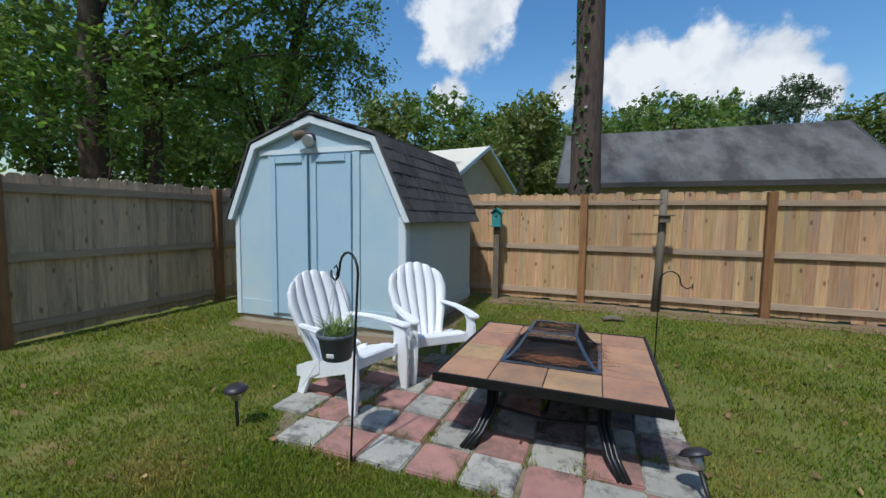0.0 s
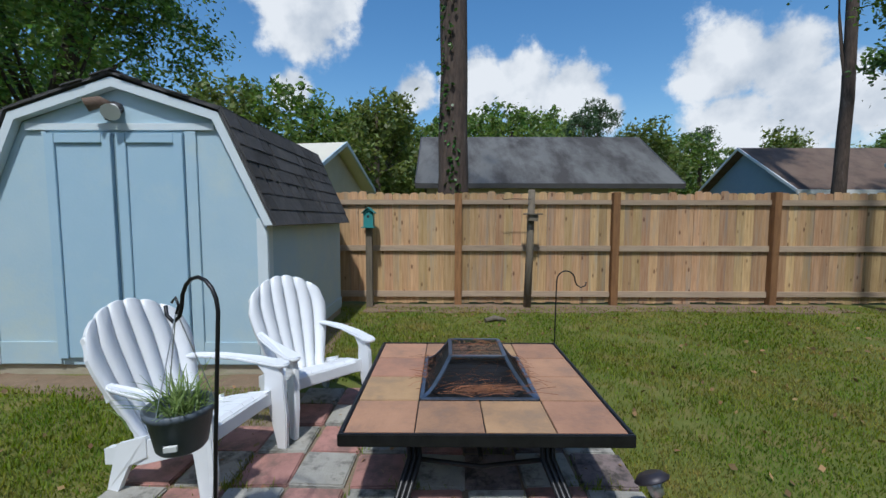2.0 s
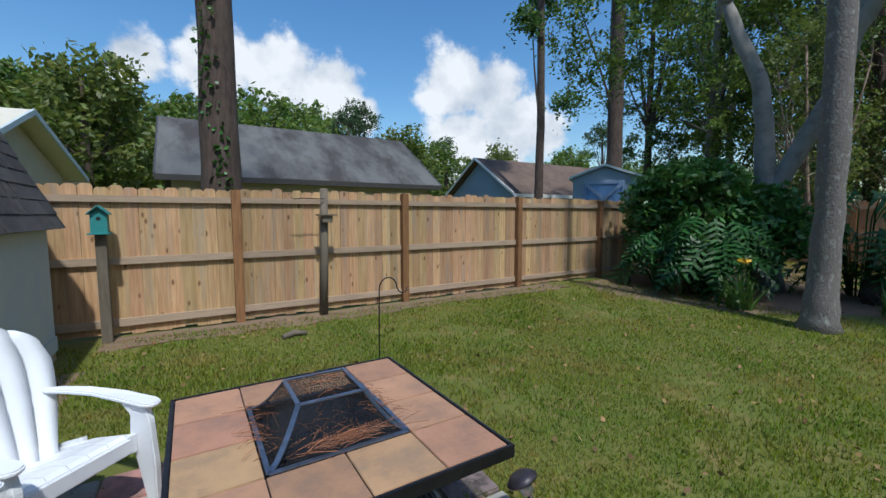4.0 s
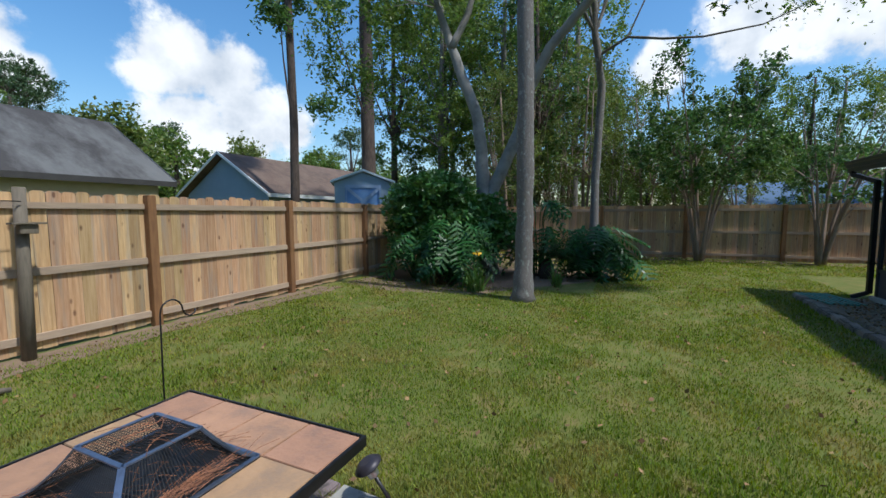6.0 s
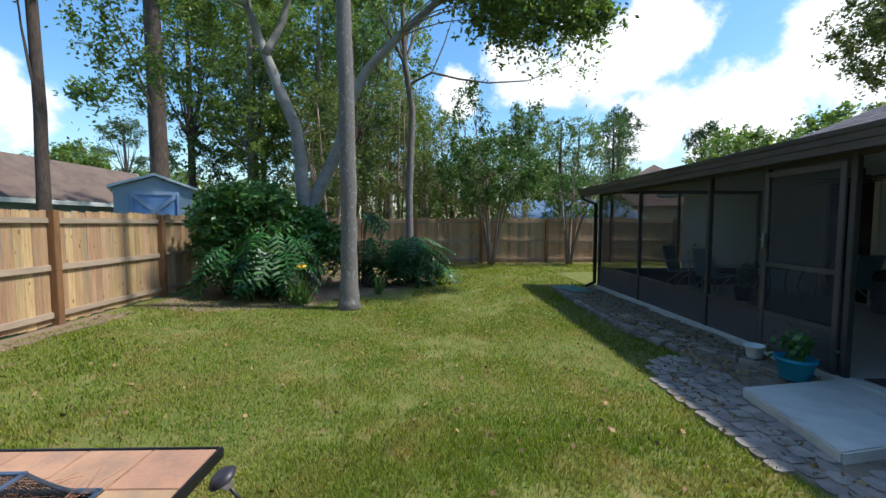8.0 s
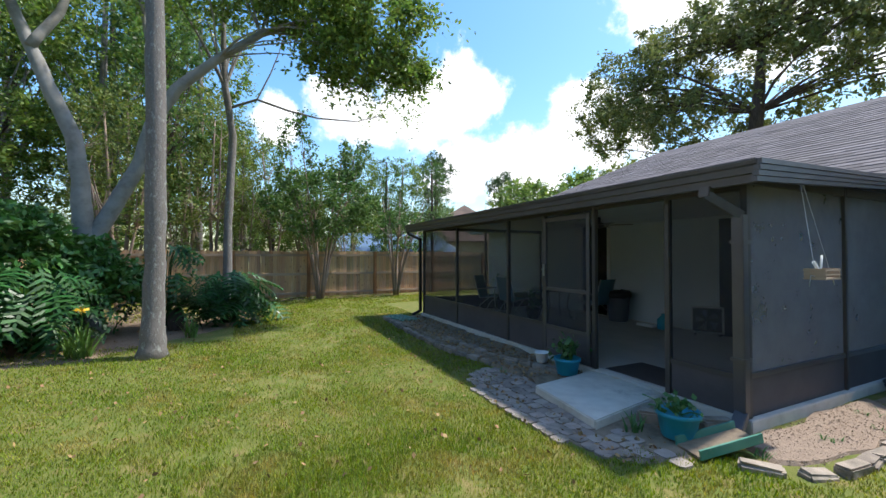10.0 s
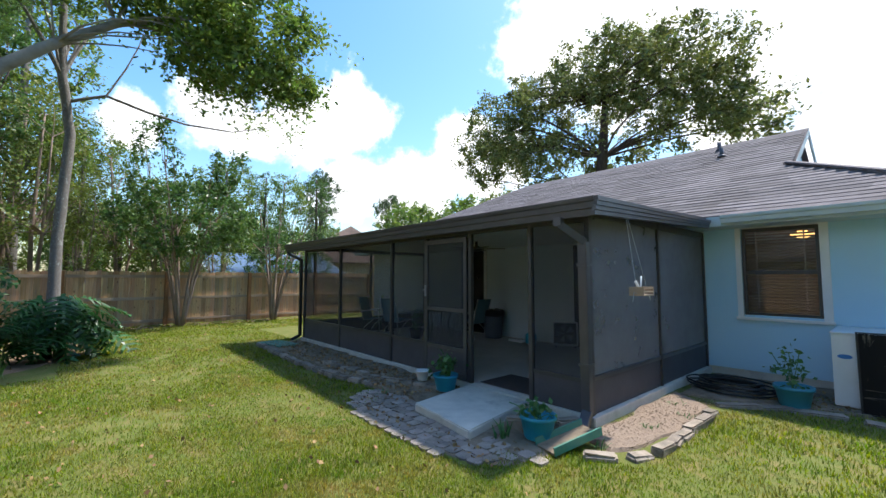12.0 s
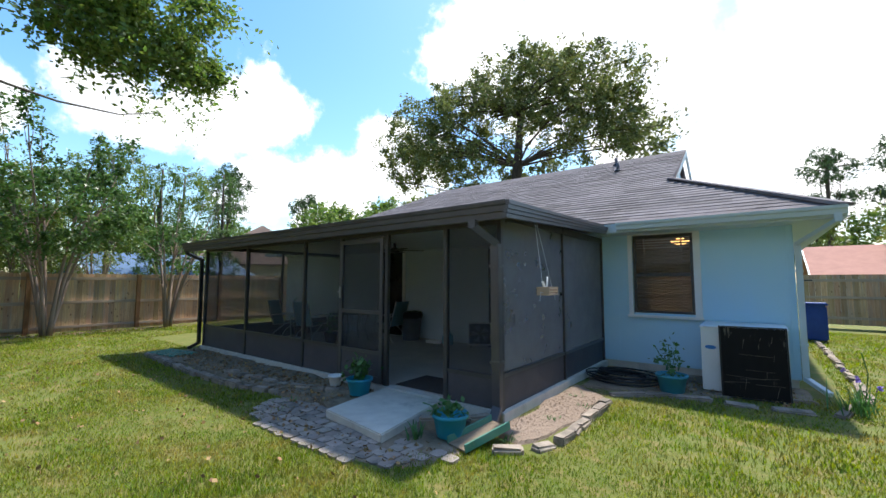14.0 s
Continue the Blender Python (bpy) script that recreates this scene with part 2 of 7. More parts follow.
M_CONCRETE = mat("concrete", (0.66, 0.62, 0.54), (0.52, 0.485, 0.42), 4, 0.9, 0.3, 90, stain=(0.25, 0.24, 0.21), stain_scale=2.2, stain_at=(0.55, 0.8))
M_PORCH_FLOOR = mat("porch_floor", (0.50, 0.47, 0.44), (0.40, 0.375, 0.355), 2, 0.8, 0.2, 60)
M_MAT = mat("door_mat", (0.07, 0.05, 0.045), (0.05, 0.035, 0.03), 20, 0.95, 0.6, 200)
M_CURB = mat("edging_stone", (0.34, 0.28, 0.22), (0.22, 0.18, 0.145), 7, 0.95, 0.8, 60, rnd=0.25, stain=(0.09, 0.085, 0.06), stain_scale=3, stain_at=(0.5, 0.7))
M_PATH = mat("grey_paver", (0.35, 0.295, 0.25), (0.245, 0.205, 0.172), 8, 0.92, 0.6, 120, rnd=0.22, hue=0.01, stain=(0.13, 0.12, 0.10), stain_scale=4, stain_at=(0.52, 0.75))
M_RED = mat("red_paver", (0.46, 0.24, 0.205), (0.33, 0.17, 0.145), 8, 0.92, 0.6, 140, rnd=0.14, stain=(0.17, 0.12, 0.10), stain_scale=4, stain_at=(0.47, 0.68))
M_GREYP = mat("pale_paver", (0.43, 0.415, 0.37), (0.32, 0.31, 0.275), 8, 0.92, 0.7, 140, rnd=0.14, stain=(0.08, 0.08, 0.07), stain_scale=7, stain_at=(0.5, 0.66))
M_DARKP = mat("blackened_paver", (0.16, 0.12, 0.115), (0.24, 0.19, 0.18), 8, 0.92, 0.7, 140, rnd=0.2, stain=(0.05, 0.045, 0.04), stain_scale=7, stain_at=(0.48, 0.62))
M_TILE = mat("terracotta_slate_tile", (0.45, 0.26, 0.145), (0.33, 0.19, 0.11), 5, 0.6, 0.4, 45, rnd=0.13, hue=0.016, stain=(0.28, 0.18, 0.12), stain_scale=5, stain_at=(0.5, 0.7))
M_IRON = mat("black_iron", (0.018, 0.018, 0.02), (0.03, 0.03, 0.032), 20, 0.38, metal=0.5)
# the blue highlights on the guard's frame are put into its base colour
M_STEEL = mat("blue_sheen_frame", (0.17, 0.22, 0.31), (0.10, 0.13, 0.18), 20, 0.28, metal=0.7)
M_WIRE = mat("black_wire", (0.02, 0.02, 0.02), None, 30, 0.6, metal=0.3)
M_NEEDLE = mat("pine_needles", (0.32, 0.13, 0.06), (0.22, 0.10, 0.055), 10, 0.8, island=0.4)
M_PLASTIC = mat("white_resin", (0.80, 0.82, 0.84), (0.76, 0.78, 0.80), 3, 0.38, 0.05, 200, stain=(0.62, 0.63, 0.63), stain_scale=5, stain_at=(0.58, 0.85))
M_POT = mat("slate_plastic", (0.085, 0.105, 0.13), (0.10, 0.12, 0.145), 6, 0.5)
M_TEALPOT = mat("blue_plastic_pot", (0.01, 0.24, 0.37), (0.015, 0.28, 0.41), 4, 0.45)
M_TEALPOT2 = mat("teal_plastic_pot", (0.035, 0.23, 0.32), (0.045, 0.26, 0.35), 4, 0.45)
M_TEAL = mat("teal_paint", (0.025, 0.22, 0.22), (0.035, 0.25, 0.245), 6, 0.6)
M_GREENP = mat("green_plastic", (0.07, 0.24, 0.18), (0.09, 0.28, 0.21), 6, 0.5, stain=(0.25, 0.28, 0.2), stain_scale=5, stain_at=(0.55, 0.7))
M_BLUECAN = mat("blue_bin_plastic", (0.01, 0.07, 0.33), None, 4, 0.45)
M_BLACKP = mat("black_plastic", (0.012, 0.012, 0.013), (0.02, 0.02, 0.021), 6, 0.45)
M_SCRATCH = mat("scratched_black_panel", (0.010, 0.009, 0.009), (0.016, 0.014, 0.013), 3, 0.6, stain=(0.14, 0.12, 0.09), stain_scale=5, stain_at=(0.6, 0.66), stretch=(2, 2, 0.5), spec=0.12)
# dark glass; also serves as painted shade in the open porch doorway
M_GLASS_AND_SHADE = mat("dark_glass_and_room_shade", (0.02, 0.02, 0.022), None, 2, 0.06)
M_BLIND = mat("wood_blind", (0.44, 0.39, 0.34), (0.38, 0.33, 0.29), 6, 0.6)
M_SLING = mat("sling_fabric", (0.15, 0.29, 0.35), None, 30, 0.8)
M_CHROME = mat("grey_metal", (0.5, 0.51, 0.52), None, 9, 0.35, metal=0.8)
M_LAMP = glow_mat("amber_lamp_glass", (1.0, 0.55, 0.18), 1.4)
M_SOIL = mat("soil", (0.20, 0.15, 0.10), (0.27, 0.21, 0.145), 9, 0.97, 0.9, 60, stain=(0.09, 0.07, 0.05), stain_scale=4, stain_at=(0.5, 0.7))
M_GRAVEL = mat("pale_gravel", (0.38, 0.285, 0.215), (0.29, 0.215, 0.16), 30, 0.95, island=0.22)
M_BARK = mat("pine_bark", (0.115, 0.082, 0.066), (0.038, 0.027, 0.022), 6, 0.95, 1.0, 14, stretch=(3, 3, 0.6), stain=(0.16, 0.13, 0.11), stain_scale=3, stain_at=(0.55, 0.7))
M_BARK_PALE = mat("lichen_bark", (0.21, 0.19, 0.175), (0.10, 0.088, 0.08), 9, 0.95, 1.0, 30, stretch=(1.6, 1.6, 1), stain=(0.34, 0.35, 0.32), stain_scale=9, stain_at=(0.52, 0.68))
M_BARK_SMOOTH = mat("smooth_grey_bark", (0.30, 0.285, 0.265), (0.19, 0.18, 0.165), 3, 0.9, 0.5, 20, stain=(0.16, 0.15, 0.13), stain_scale=3, stain_at=(0.55, 0.72))
M_BARK_TAN = mat("tan_crape_bark", (0.30, 0.22, 0.165), (0.22, 0.155, 0.12), 4, 0.85, 0.4, 20, stretch=(2, 2, 1))
M_LEAF = mat("oak_leaf", (0.105, 0.165, 0.036), (0.155, 0.215, 0.05), 0.6, 0.42, island=0.45, hue=0.03, leaf=0.45)
M_LEAF_SIDE = mat("bright_oak_leaf", (0.12, 0.20, 0.045), (0.16, 0.24, 0.06), 0.6, 0.38, island=0.5, hue=0.03, leaf=0.5)
M_LEAF_OLIVE = mat("olive_oak_leaf", (0.125, 0.15, 0.045), (0.16, 0.18, 0.06), 0.6, 0.5, island=0.45, hue=0.03, leaf=0.3)
M_LEAF_DARK = mat("dark_leaf", (0.062, 0.122, 0.034), (0.095, 0.158, 0.042), 0.8, 0.42, island=0.4, hue=0.025, leaf=0.4)
M_LEAF_YEL = mat("yellow_green_leaf", (0.17, 0.20, 0.05), (0.12, 0.165, 0.04), 0.4, 0.55, island=0.4, hue=0.03, leaf=0.35)
M_LEAF_PINE = mat("pine_foliage", (0.07, 0.12, 0.045), (0.05, 0.09, 0.035), 0.5, 0.6, island=0.35, hue=0.02, leaf=0.2)
M_LEAF_GLOSS = mat("glossy_shrub_leaf", (0.06, 0.155, 0.035), (0.085, 0.19, 0.045), 1.5, 0.4, island=0.4, hue=0.02, leaf=0.2)
M_PHILO = mat("split_leaf", (0.038, 0.115, 0.028), (0.026, 0.085, 0.022), 2, 0.4, island=0.5, spec=0.4, hue=0.015, leaf=0.25)
M_CYCAD = mat("cycad_frond", (0.05, 0.085, 0.02), (0.035, 0.06, 0.016), 2, 0.4, island=0.3, leaf=0.2)
M_BLADE = mat("grass_blade", (0.110, 0.178, 0.013), (0.19, 0.215, 0.024), 1.3, 0.78, island=0.5, hue=0.03, leaf=0.45,
              stain=(0.32, 0.225, 0.07), stain_scale=1.2, stain_at=(0.5, 0.72))
M_PLANT = mat("pot_plant_leaf", (0.05, 0.15, 0.04), (0.08, 0.18, 0.05), 6, 0.4, island=0.35, leaf=0.25)
M_LILY = mat("lily_leaf", (0.13, 0.22, 0.05), (0.09, 0.17, 0.035), 6, 0.45, island=0.35, leaf=0.3)
M_SPIDER = mat("spider_plant_leaf", (0.22, 0.29, 0.09), (0.12, 0.19, 0.04), 14, 0.5, island=0.4, leaf=0.3)
M_YELLOW = mat("yellow_petal", (0.85, 0.50, 0.02), None, 9, 0.6)
M_PURPLE = mat("purple_petal", (0.35, 0.22, 0.70), None, 9, 0.6)
M_DRYLEAF = mat("dry_leaf", (0.22, 0.12, 0.05), (0.32, 0.2, 0.09), 8, 0.8, island=0.5, hue=0.02)
M_LAWN = mat("lawn_soil", (0.092, 0.128, 0.014), (0.15, 0.15, 0.03), 4.0, 0.95, 0.8, 90, stain=(0.235, 0.165, 0.06), stain_scale=3.2, stain_at=(0.5, 0.72))


# ---- building helpers ----
def box(bm, x0, x1, y0, y1, z0, z1, bevel=0.0, turn=None):
    """A block between two corners, with optional worn edges."""
    m = Matrix.LocRotScale(((x0 + x1) / 2, (y0 + y1) / 2, (z0 + z1) / 2), None, (abs(x1 - x0), abs(y1 - y0), abs(z1 - z0)))
    if turn:
        m = turn @ m
    made = bmesh.ops.create_cube(bm, size=1, matrix=m)["verts"]
    if bevel:
        edges = list({e for v in made for e in v.link_edges})
        bmesh.ops.bevel(bm, geom=edges, offset=bevel, segments=2, affect="EDGES", clamp_overlap=True)


def beam(bm, a, b, w, h, bevel=0.0):
    """A straight bar of w x h from a to b."""
    a, b = Vector(a), Vector(b)
    d = b - a
    q = d.to_track_quat("Y", "Z").to_matrix().to_4x4()
    box(bm, -w / 2, w / 2, 0, d.length, -h / 2, h / 2, bevel, Matrix.Translation(a) @ q)


def tube(bm, pts, radii, n=8, cap=True):
    """A tapering round bar along points."""
    pts = [Vector(p) for p in pts]
    if isinstance(radii, (int, float)):
        radii = [radii] * len(pts)
    rings = []
    side = None
    for i, p in enumerate(pts):
        d = (pts[min(i + 1, len(pts) - 1)] - pts[max(i - 1, 0)]).normalized()
        if side is None:
            side = d.orthogonal().normalized()
        side = (side - d * side.dot(d)).normalized()
        other = d.cross(side)
        rings.append([bm.verts.new(p + (side * math.cos(a) + other * math.sin(a)) * radii[i]) for a in (2 * math.pi * k / n for k in range(n))])
    for r0, r1 in zip(rings, rings[1:]):
        for k in range(n):
            f = bm.faces.new((r0[k], r0[(k + 1) % n], r1[(k + 1) % n], r1[k]))
            f.smooth = n > 5
    if cap:
        bm.faces.new(reversed(rings[0]))
        bm.faces.new(rings[-1])


def lathe(bm, profile, n=20, at=(0, 0, 0)):
    """A turned body from (radius, height) pairs."""
    rings = [[bm.verts.new((at[0] + r * math.cos(2 * math.pi * k / n), at[1] + r * math.sin(2 * math.pi * k / n), at[2] + z)) for k in range(n)]
             for r, z in profile]
    for r0, r1 in zip(rings, rings[1:]):
        for k in range(n):
            bm.faces.new((r0[k], r0[(k + 1) % n], r1[(k + 1) % n], r1[k])).smooth = True
    bm.faces.new(reversed(rings[0]))
    bm.faces.new(rings[-1])


def slab(bm, poly, vec):
    """A flat outline pushed along a vector."""
    vec = Vector(vec)
    a = [bm.verts.new(p) for p in poly]
    b = [bm.verts.new(Vector(p) + vec) for p in poly]
    bm.faces.new(a)
    bm.faces.new(reversed(b))
    for i in range(len(a)):
        j = (i + 1) % len(a)
        bm.faces.new((a[j], a[i], b[i], b[j]))
    bmesh.ops.recalc_face_normals(bm, faces=bm.faces)


def made(bm, name):
    me = bpy.data.meshes.new(name)
    bm.to_mesh(me)
    bm.free()
    return me


def thing(name, label, category, x=0.0, y=0.0, z=0.0, rz=0.0, group="", kind=""):
    ob = new(name)
    ob.matrix_basis = pose(x, y, z, 0, 0, rz)
    return tagged(ob, label, category, group, kind)


def part(name, bm, material, parent, label="", at=None):
    """One mesh under a thing; its numbers are the parent's own, at: a pose of its own."""
    me = bm if isinstance(bm, bpy.types.Mesh) else made(bm, name)
    if not me.materials:
        me.materials.append(material)
    ob = new(name, me)
    ob.parent = parent
    if at is not None:
        ob.matrix_basis = at
    return tagged(ob, label)


def solid(name, bm, material, label="", category="", kind="", group="", at=None):
    """One mesh as a thing of its own."""
    me = bm if isinstance(bm, bpy.types.Mesh) else made(bm, name)
    if not me.materials:
        me.materials.append(material)
    ob = new(name, me)
    if at is not None:
        ob.matrix_basis = at
    return tagged(ob, label, category, group, kind)


def quads(name, corners, smooth=False):
    """A mesh of loose quads from an array n x 4 x 3."""
    n = len(corners)
    me = bpy.data.meshes.new(name)
    me.vertices.add(n * 4)
    me.vertices.foreach_set("co", np.ascontiguousarray(corners, dtype=np.float32).ravel())
    me.loops.add(n * 4)
    me.loops.foreach_set("vertex_index", np.arange(n * 4, dtype=np.int32))
    me.polygons.add(n)
    me.polygons.foreach_set("loop_start", np.arange(0, n * 4, 4, dtype=np.int32))
    me.update(calc_edges=True)
    me.validate()
    return me


def unit(v):
    return v / np.maximum(np.linalg.norm(v, axis=1, keepdims=True), 1e-6)


def leaves(name, centres, size, rng, droop=0.3, slim=0.5):
    """Pointed leaves round the given places."""
    n = len(centres)
    along = unit(rng.normal(size=(n, 3)) * (1, 1, 0.7) - (0, 0, droop))
    across = unit(np.cross(along, rng.normal(size=(n, 3)) + (0, 0, 0.8)))
    s = size * rng.uniform(0.6, 1.35, (n, 1))
    tip, mid = along * s, across * s * slim * 0.5
    c = np.stack([centres - tip * 0.5, centres + mid, centres + tip * 0.5, centres - mid], axis=1)
    return quads(name, c)


# ---- trees ----
def tree(name, label, base, trunk, blobs, bark, foliage, leaf=0.1, per=60, sig=0.3, limbs=12, seed=1, slim=0.5, sides=10, limb_r=0.05, droop=0.3,
         group="", extra=()):
    """trunk: (x, y, z, radius) from the base; blobs: (x, y, z, rx, ry, rz, clumps) from the base; extra: further stems."""
    rng = np.random.default_rng(seed)
    root = thing(name, label, "tree", *base, group=group)
    bm = bmesh.new()
    for stem in (trunk, *extra):
        pts, rad = [], []
        for (x0, y0, z0, r0), (x1, y1, z1, r1) in zip(stem, stem[1:]):
            for k in range(4):
                f = k / 4
                w = 0.1 * min(r0, 0.2)
                pts.append((x0 + (x1 - x0) * f + rng.normal() * w * 0.5, y0 + (y1 - y0) * f + rng.normal() * w * 0.5, z0 + (z1 - z0) * f))
                rad.append((r0 + (r1 - r0) * f) * rng.uniform(0.95, 1.05))
        pts.append(stem[-1][:3])
        rad.append(stem[-1][3])
        if stem is trunk and trunk[0][3] > 0.08:
            rad[0] *= 1.35
            pts[0] = (pts[0][0], pts[0][1], pts[0][2] - 0.08)
        tube(bm, pts, rad, sides)
    tips = []
    for bx, by, bz, rx, ry, rz, clumps in blobs:
        d = unit(rng.normal(size=(clumps, 3)))
        r = rng.uniform(0.35, 1.0, (clumps, 1)) ** 0.5
        tips.append(np.array((bx, by, bz)) + d * r * (rx, ry, rz))
    tips = np.concatenate(tips) if tips else np.zeros((0, 3))
    stems = [p for s in (trunk, *extra) for p in s]
    if len(tips):
        for i in rng.choice(len(tips), min(limbs, len(tips)), replace=False):
            t = tips[i]
            lower = [p for p in stems if p[2] < t[2] + 0.3] or [stems[0]]
            s = min(lower, key=lambda p: (p[0] - t[0]) ** 2 + (p[1] - t[1]) ** 2 + 0.5 * (p[2] - t[2] + 1.0) ** 2)
            a, b = Vector(s[:3]), Vector(t)
            mid = (a + b) / 2 + Vector((*rng.normal(size=2) * 0.12, 0.15)) * (b - a).length
            pts = [a * (1 - f) ** 2 + mid * 2 * f * (1 - f) + b * f * f for f in (0, 0.25, 0.5, 0.75, 1)]
            r0 = min(s[3] * 0.7, limb_r * rng.uniform(0.7, 1.3))
            tube(bm, pts, [r0, r0 * 0.8, r0 * 0.6, r0 * 0.4, r0 * 0.2], 5, cap=False)
        n = per * len(tips)
        spread = sig * rng.uniform(0.6, 1.4, (len(tips), 1))
        # each clump is a handful of leafy twigs
        twigs = 6
        ways = unit(rng.normal(size=(len(tips), twigs, 3)) * (1, 1, 0.7) + (0, 0, -0.1))
        which = rng.integers(0, twigs, n)
        row = np.repeat(np.arange(len(tips)), per)
        reach = rng.uniform(0.05, 1.0, (n, 1)) * 2.5 * spread[row]
        at = tips[row] + ways[row, which] * reach + rng.normal(size=(n, 3)) * 0.27 * spread[row]
        at[:, 2] -= 0.12 * reach[:, 0] ** 2 / spread[row, 0]
        part("crown", leaves("crown", at, leaf, rng, droop, slim), foliage, root)
    part("trunk", bm, bark, root)
    return root


def shrub_leaves(rng, centre, radii, n, size, slim=0.45, droop=0.2):
    d = unit(rng.normal(size=(n, 3)))
    d[:, 2] = np.abs(d[:, 2]) * rng.choice([1, 1, 1, -0.6], n)
    r = rng.uniform(0.3, 1.0, (n, 1)) ** 0.4
    bumps = 1 + 0.18 * np.sin(d[:, :1] * 9 + d[:, 1:2] * 7) * np.cos(d[:, 2:] * 8)
    return leaves("foliage", np.array(centre) + d * r * bumps * radii, size, rng, droop, slim)


# ---- ground ----
bm = bmesh.new()
bmesh.ops.create_grid(bm, x_segments=120, y_segments=120, size=1)
for v in bm.verts:
    for i in (0, 1):
        s = v.co[i]
        v.co[i] = math.copysign(18 * abs(s) + 900 * abs(s) ** 7, s) + (4.0 if i == 0 else 0.0)
    if abs(v.co.x - 4) < 24 and abs(v.co.y) < 24:
        v.co.z = 0.02 * noise.noise((v.co.x * 0.9, v.co.y * 0.9, 0)) - 0.012
solid("ground", bm, M_LAWN, "mown lawn over sandy soil with thin patches", "ground", "structure")


# grass: short blades over the yard, thinner where the soil shows and away from the patio
KEEP_CLEAR = [(-1.3, 0.93, 1.95, 3.9), (-4.2, -1.55, 3.95, 6.5), (-4.0, -1.6, 3.75, 3.96), (0.5, 12, -30, -2.9), (1.0, 2.45, -2.95, -1.55), (0.85, 2.85, -3.0, -1.22), (0.6, 3.35, -3.0, -1.7), (2.45, 8.7, -3.0, -1.95),
              (-0.1, 0.7, -7, -2.3), (-2.6, 14, -30, -6.3), (7.4, 10.4, 1.6, 7.2), (-6, 16, 6.85, 9), (-40, -5.35, -40, 40), (15.1, 60, -40, 40)]


def blades(count, seed):
    rng_ = np.random.default_rng(seed)
    r = 18 * rng_.uniform(0, 1, count) ** 1.3
    a = rng_.uniform(0, 2 * math.pi, count)
    p = np.stack([-0.2 + r * np.cos(a), 1.1 + r * np.sin(a)], axis=1)
    for ax0, ax1, ay0, ay1 in KEEP_CLEAR:
        p = p[~((p[:, 0] > ax0) & (p[:, 0] < ax1) & (p[:, 1] > ay0) & (p[:, 1] < ay1))]
    x, y = p[:, 0], p[:, 1]
    thin = np.sin(x * 1.7 + 1.1 * np.sin(y * 1.3)) * np.sin(y * 1.9 + 1.4 * np.sin(x * 0.8)) + 0.7 * np.sin(x * 6.1 + 2 * np.sin(y * 4.7)) * np.sin(y * 5.3 + 2 * np.sin(x * 3.9))
    p = p[rng_.uniform(0, 1, len(p)) > np.clip((thin - 0.1) * 0.7, 0, 0.8)]
    n_ = len(p)
    far = np.hypot(p[:, 0], p[:, 1] - 1)
    h = (0.010 + 0.0012 * far) * rng_.uniform(0.4, 1.6, n_)
    h *= 1 + 0.7 * (rng_.uniform(0, 1, n_) > 0.97)
    a = rng_.uniform(0, 2 * math.pi, n_)
    lean = rng_.uniform(0.4, 2.2, n_) * h
    w = rng_.uniform(0.0018, 0.004, n_) * (1 + 0.16 * far)
    base = np.stack([p[:, 0], p[:, 1], np.full(n_, -0.022)], axis=1)
    side = np.stack([np.cos(a + 1.57), np.sin(a + 1.57), np.zeros(n_)], axis=1) * w[:, None]
    out = np.stack([np.cos(a) * lean, np.sin(a) * lean, h + 0.022], axis=1)
    return np.stack([base - side, base + side, base + side * 0.5 + out, base - side * 0.3 + out], axis=1)


solid("grass", quads("grass", blades(1250000, 11)), M_BLADE, "short green lawn grass with yellowed patches", "grass", "stuff")
rng = np.random.default_rng(5)
fall = np.stack([rng.uniform(-5.2, 12, 1500), rng.uniform(-1.5, 6.9, 1500), rng.uniform(0.01, 0.035, 1500)], axis=1)
fall = fall[~((fall[:, 0] < -1.5) & (fall[:, 1] > 3.9))]
solid("fallen_leaves", leaves("fallen_leaves", fall, 0.045, rng, 0.0, 0.7), M_DRYLEAF, "dry brown leaves scattered on the lawn", "leaves", "stuff")


# bare strips of soil and needles along fences, under the shrubs and round the shed
def patch_of_soil(name, label, material, outline, height=0.02, seed=1):
    rng_ = random.Random(seed)
    bm_ = bmesh.new()
    cx, cy = sum(p[0] for p in outline) / len(outline), sum(p[1] for p in outline) / len(outline)
    pts = []
    for (xa, ya), (xb, yb) in zip(outline, outline[1:] + outline[:1]):
        steps = max(2, int(math.hypot(xb - xa, yb - ya) / 0.25))
        for k in range(steps):
            f = k / steps
            pts.append((xa + (xb - xa) * f + rng_.uniform(-0.06, 0.06), ya + (yb - ya) * f + rng_.uniform(-0.06, 0.06)))
    ring = [bm_.verts.new((x, y, -0.03)) for x, y in pts]
    inner = [bm_.verts.new((cx + (x - cx) * 0.93, cy + (y - cy) * 0.93, height + rng_.uniform(-0.006, 0.006))) for x, y in pts]
    for i in range(len(pts)):
        j = (i + 1) % len(pts)
        bm_.faces.new((ring[i], ring[j], inner[j], inner[i]))
    bm_.faces.new(inner)
    bmesh.ops.recalc_face_normals(bm_, faces=bm_.faces)
    return solid(name, bm_, material, label, "soil", "structure")


M_MULCH = mat("needle_mulch", (0.25, 0.17, 0.11), (0.165, 0.115, 0.075), 12, 0.97, 0.9, 90, stain=(0.24, 0.18, 0.11), stain_scale=3, stain_at=(0.52, 0.7))
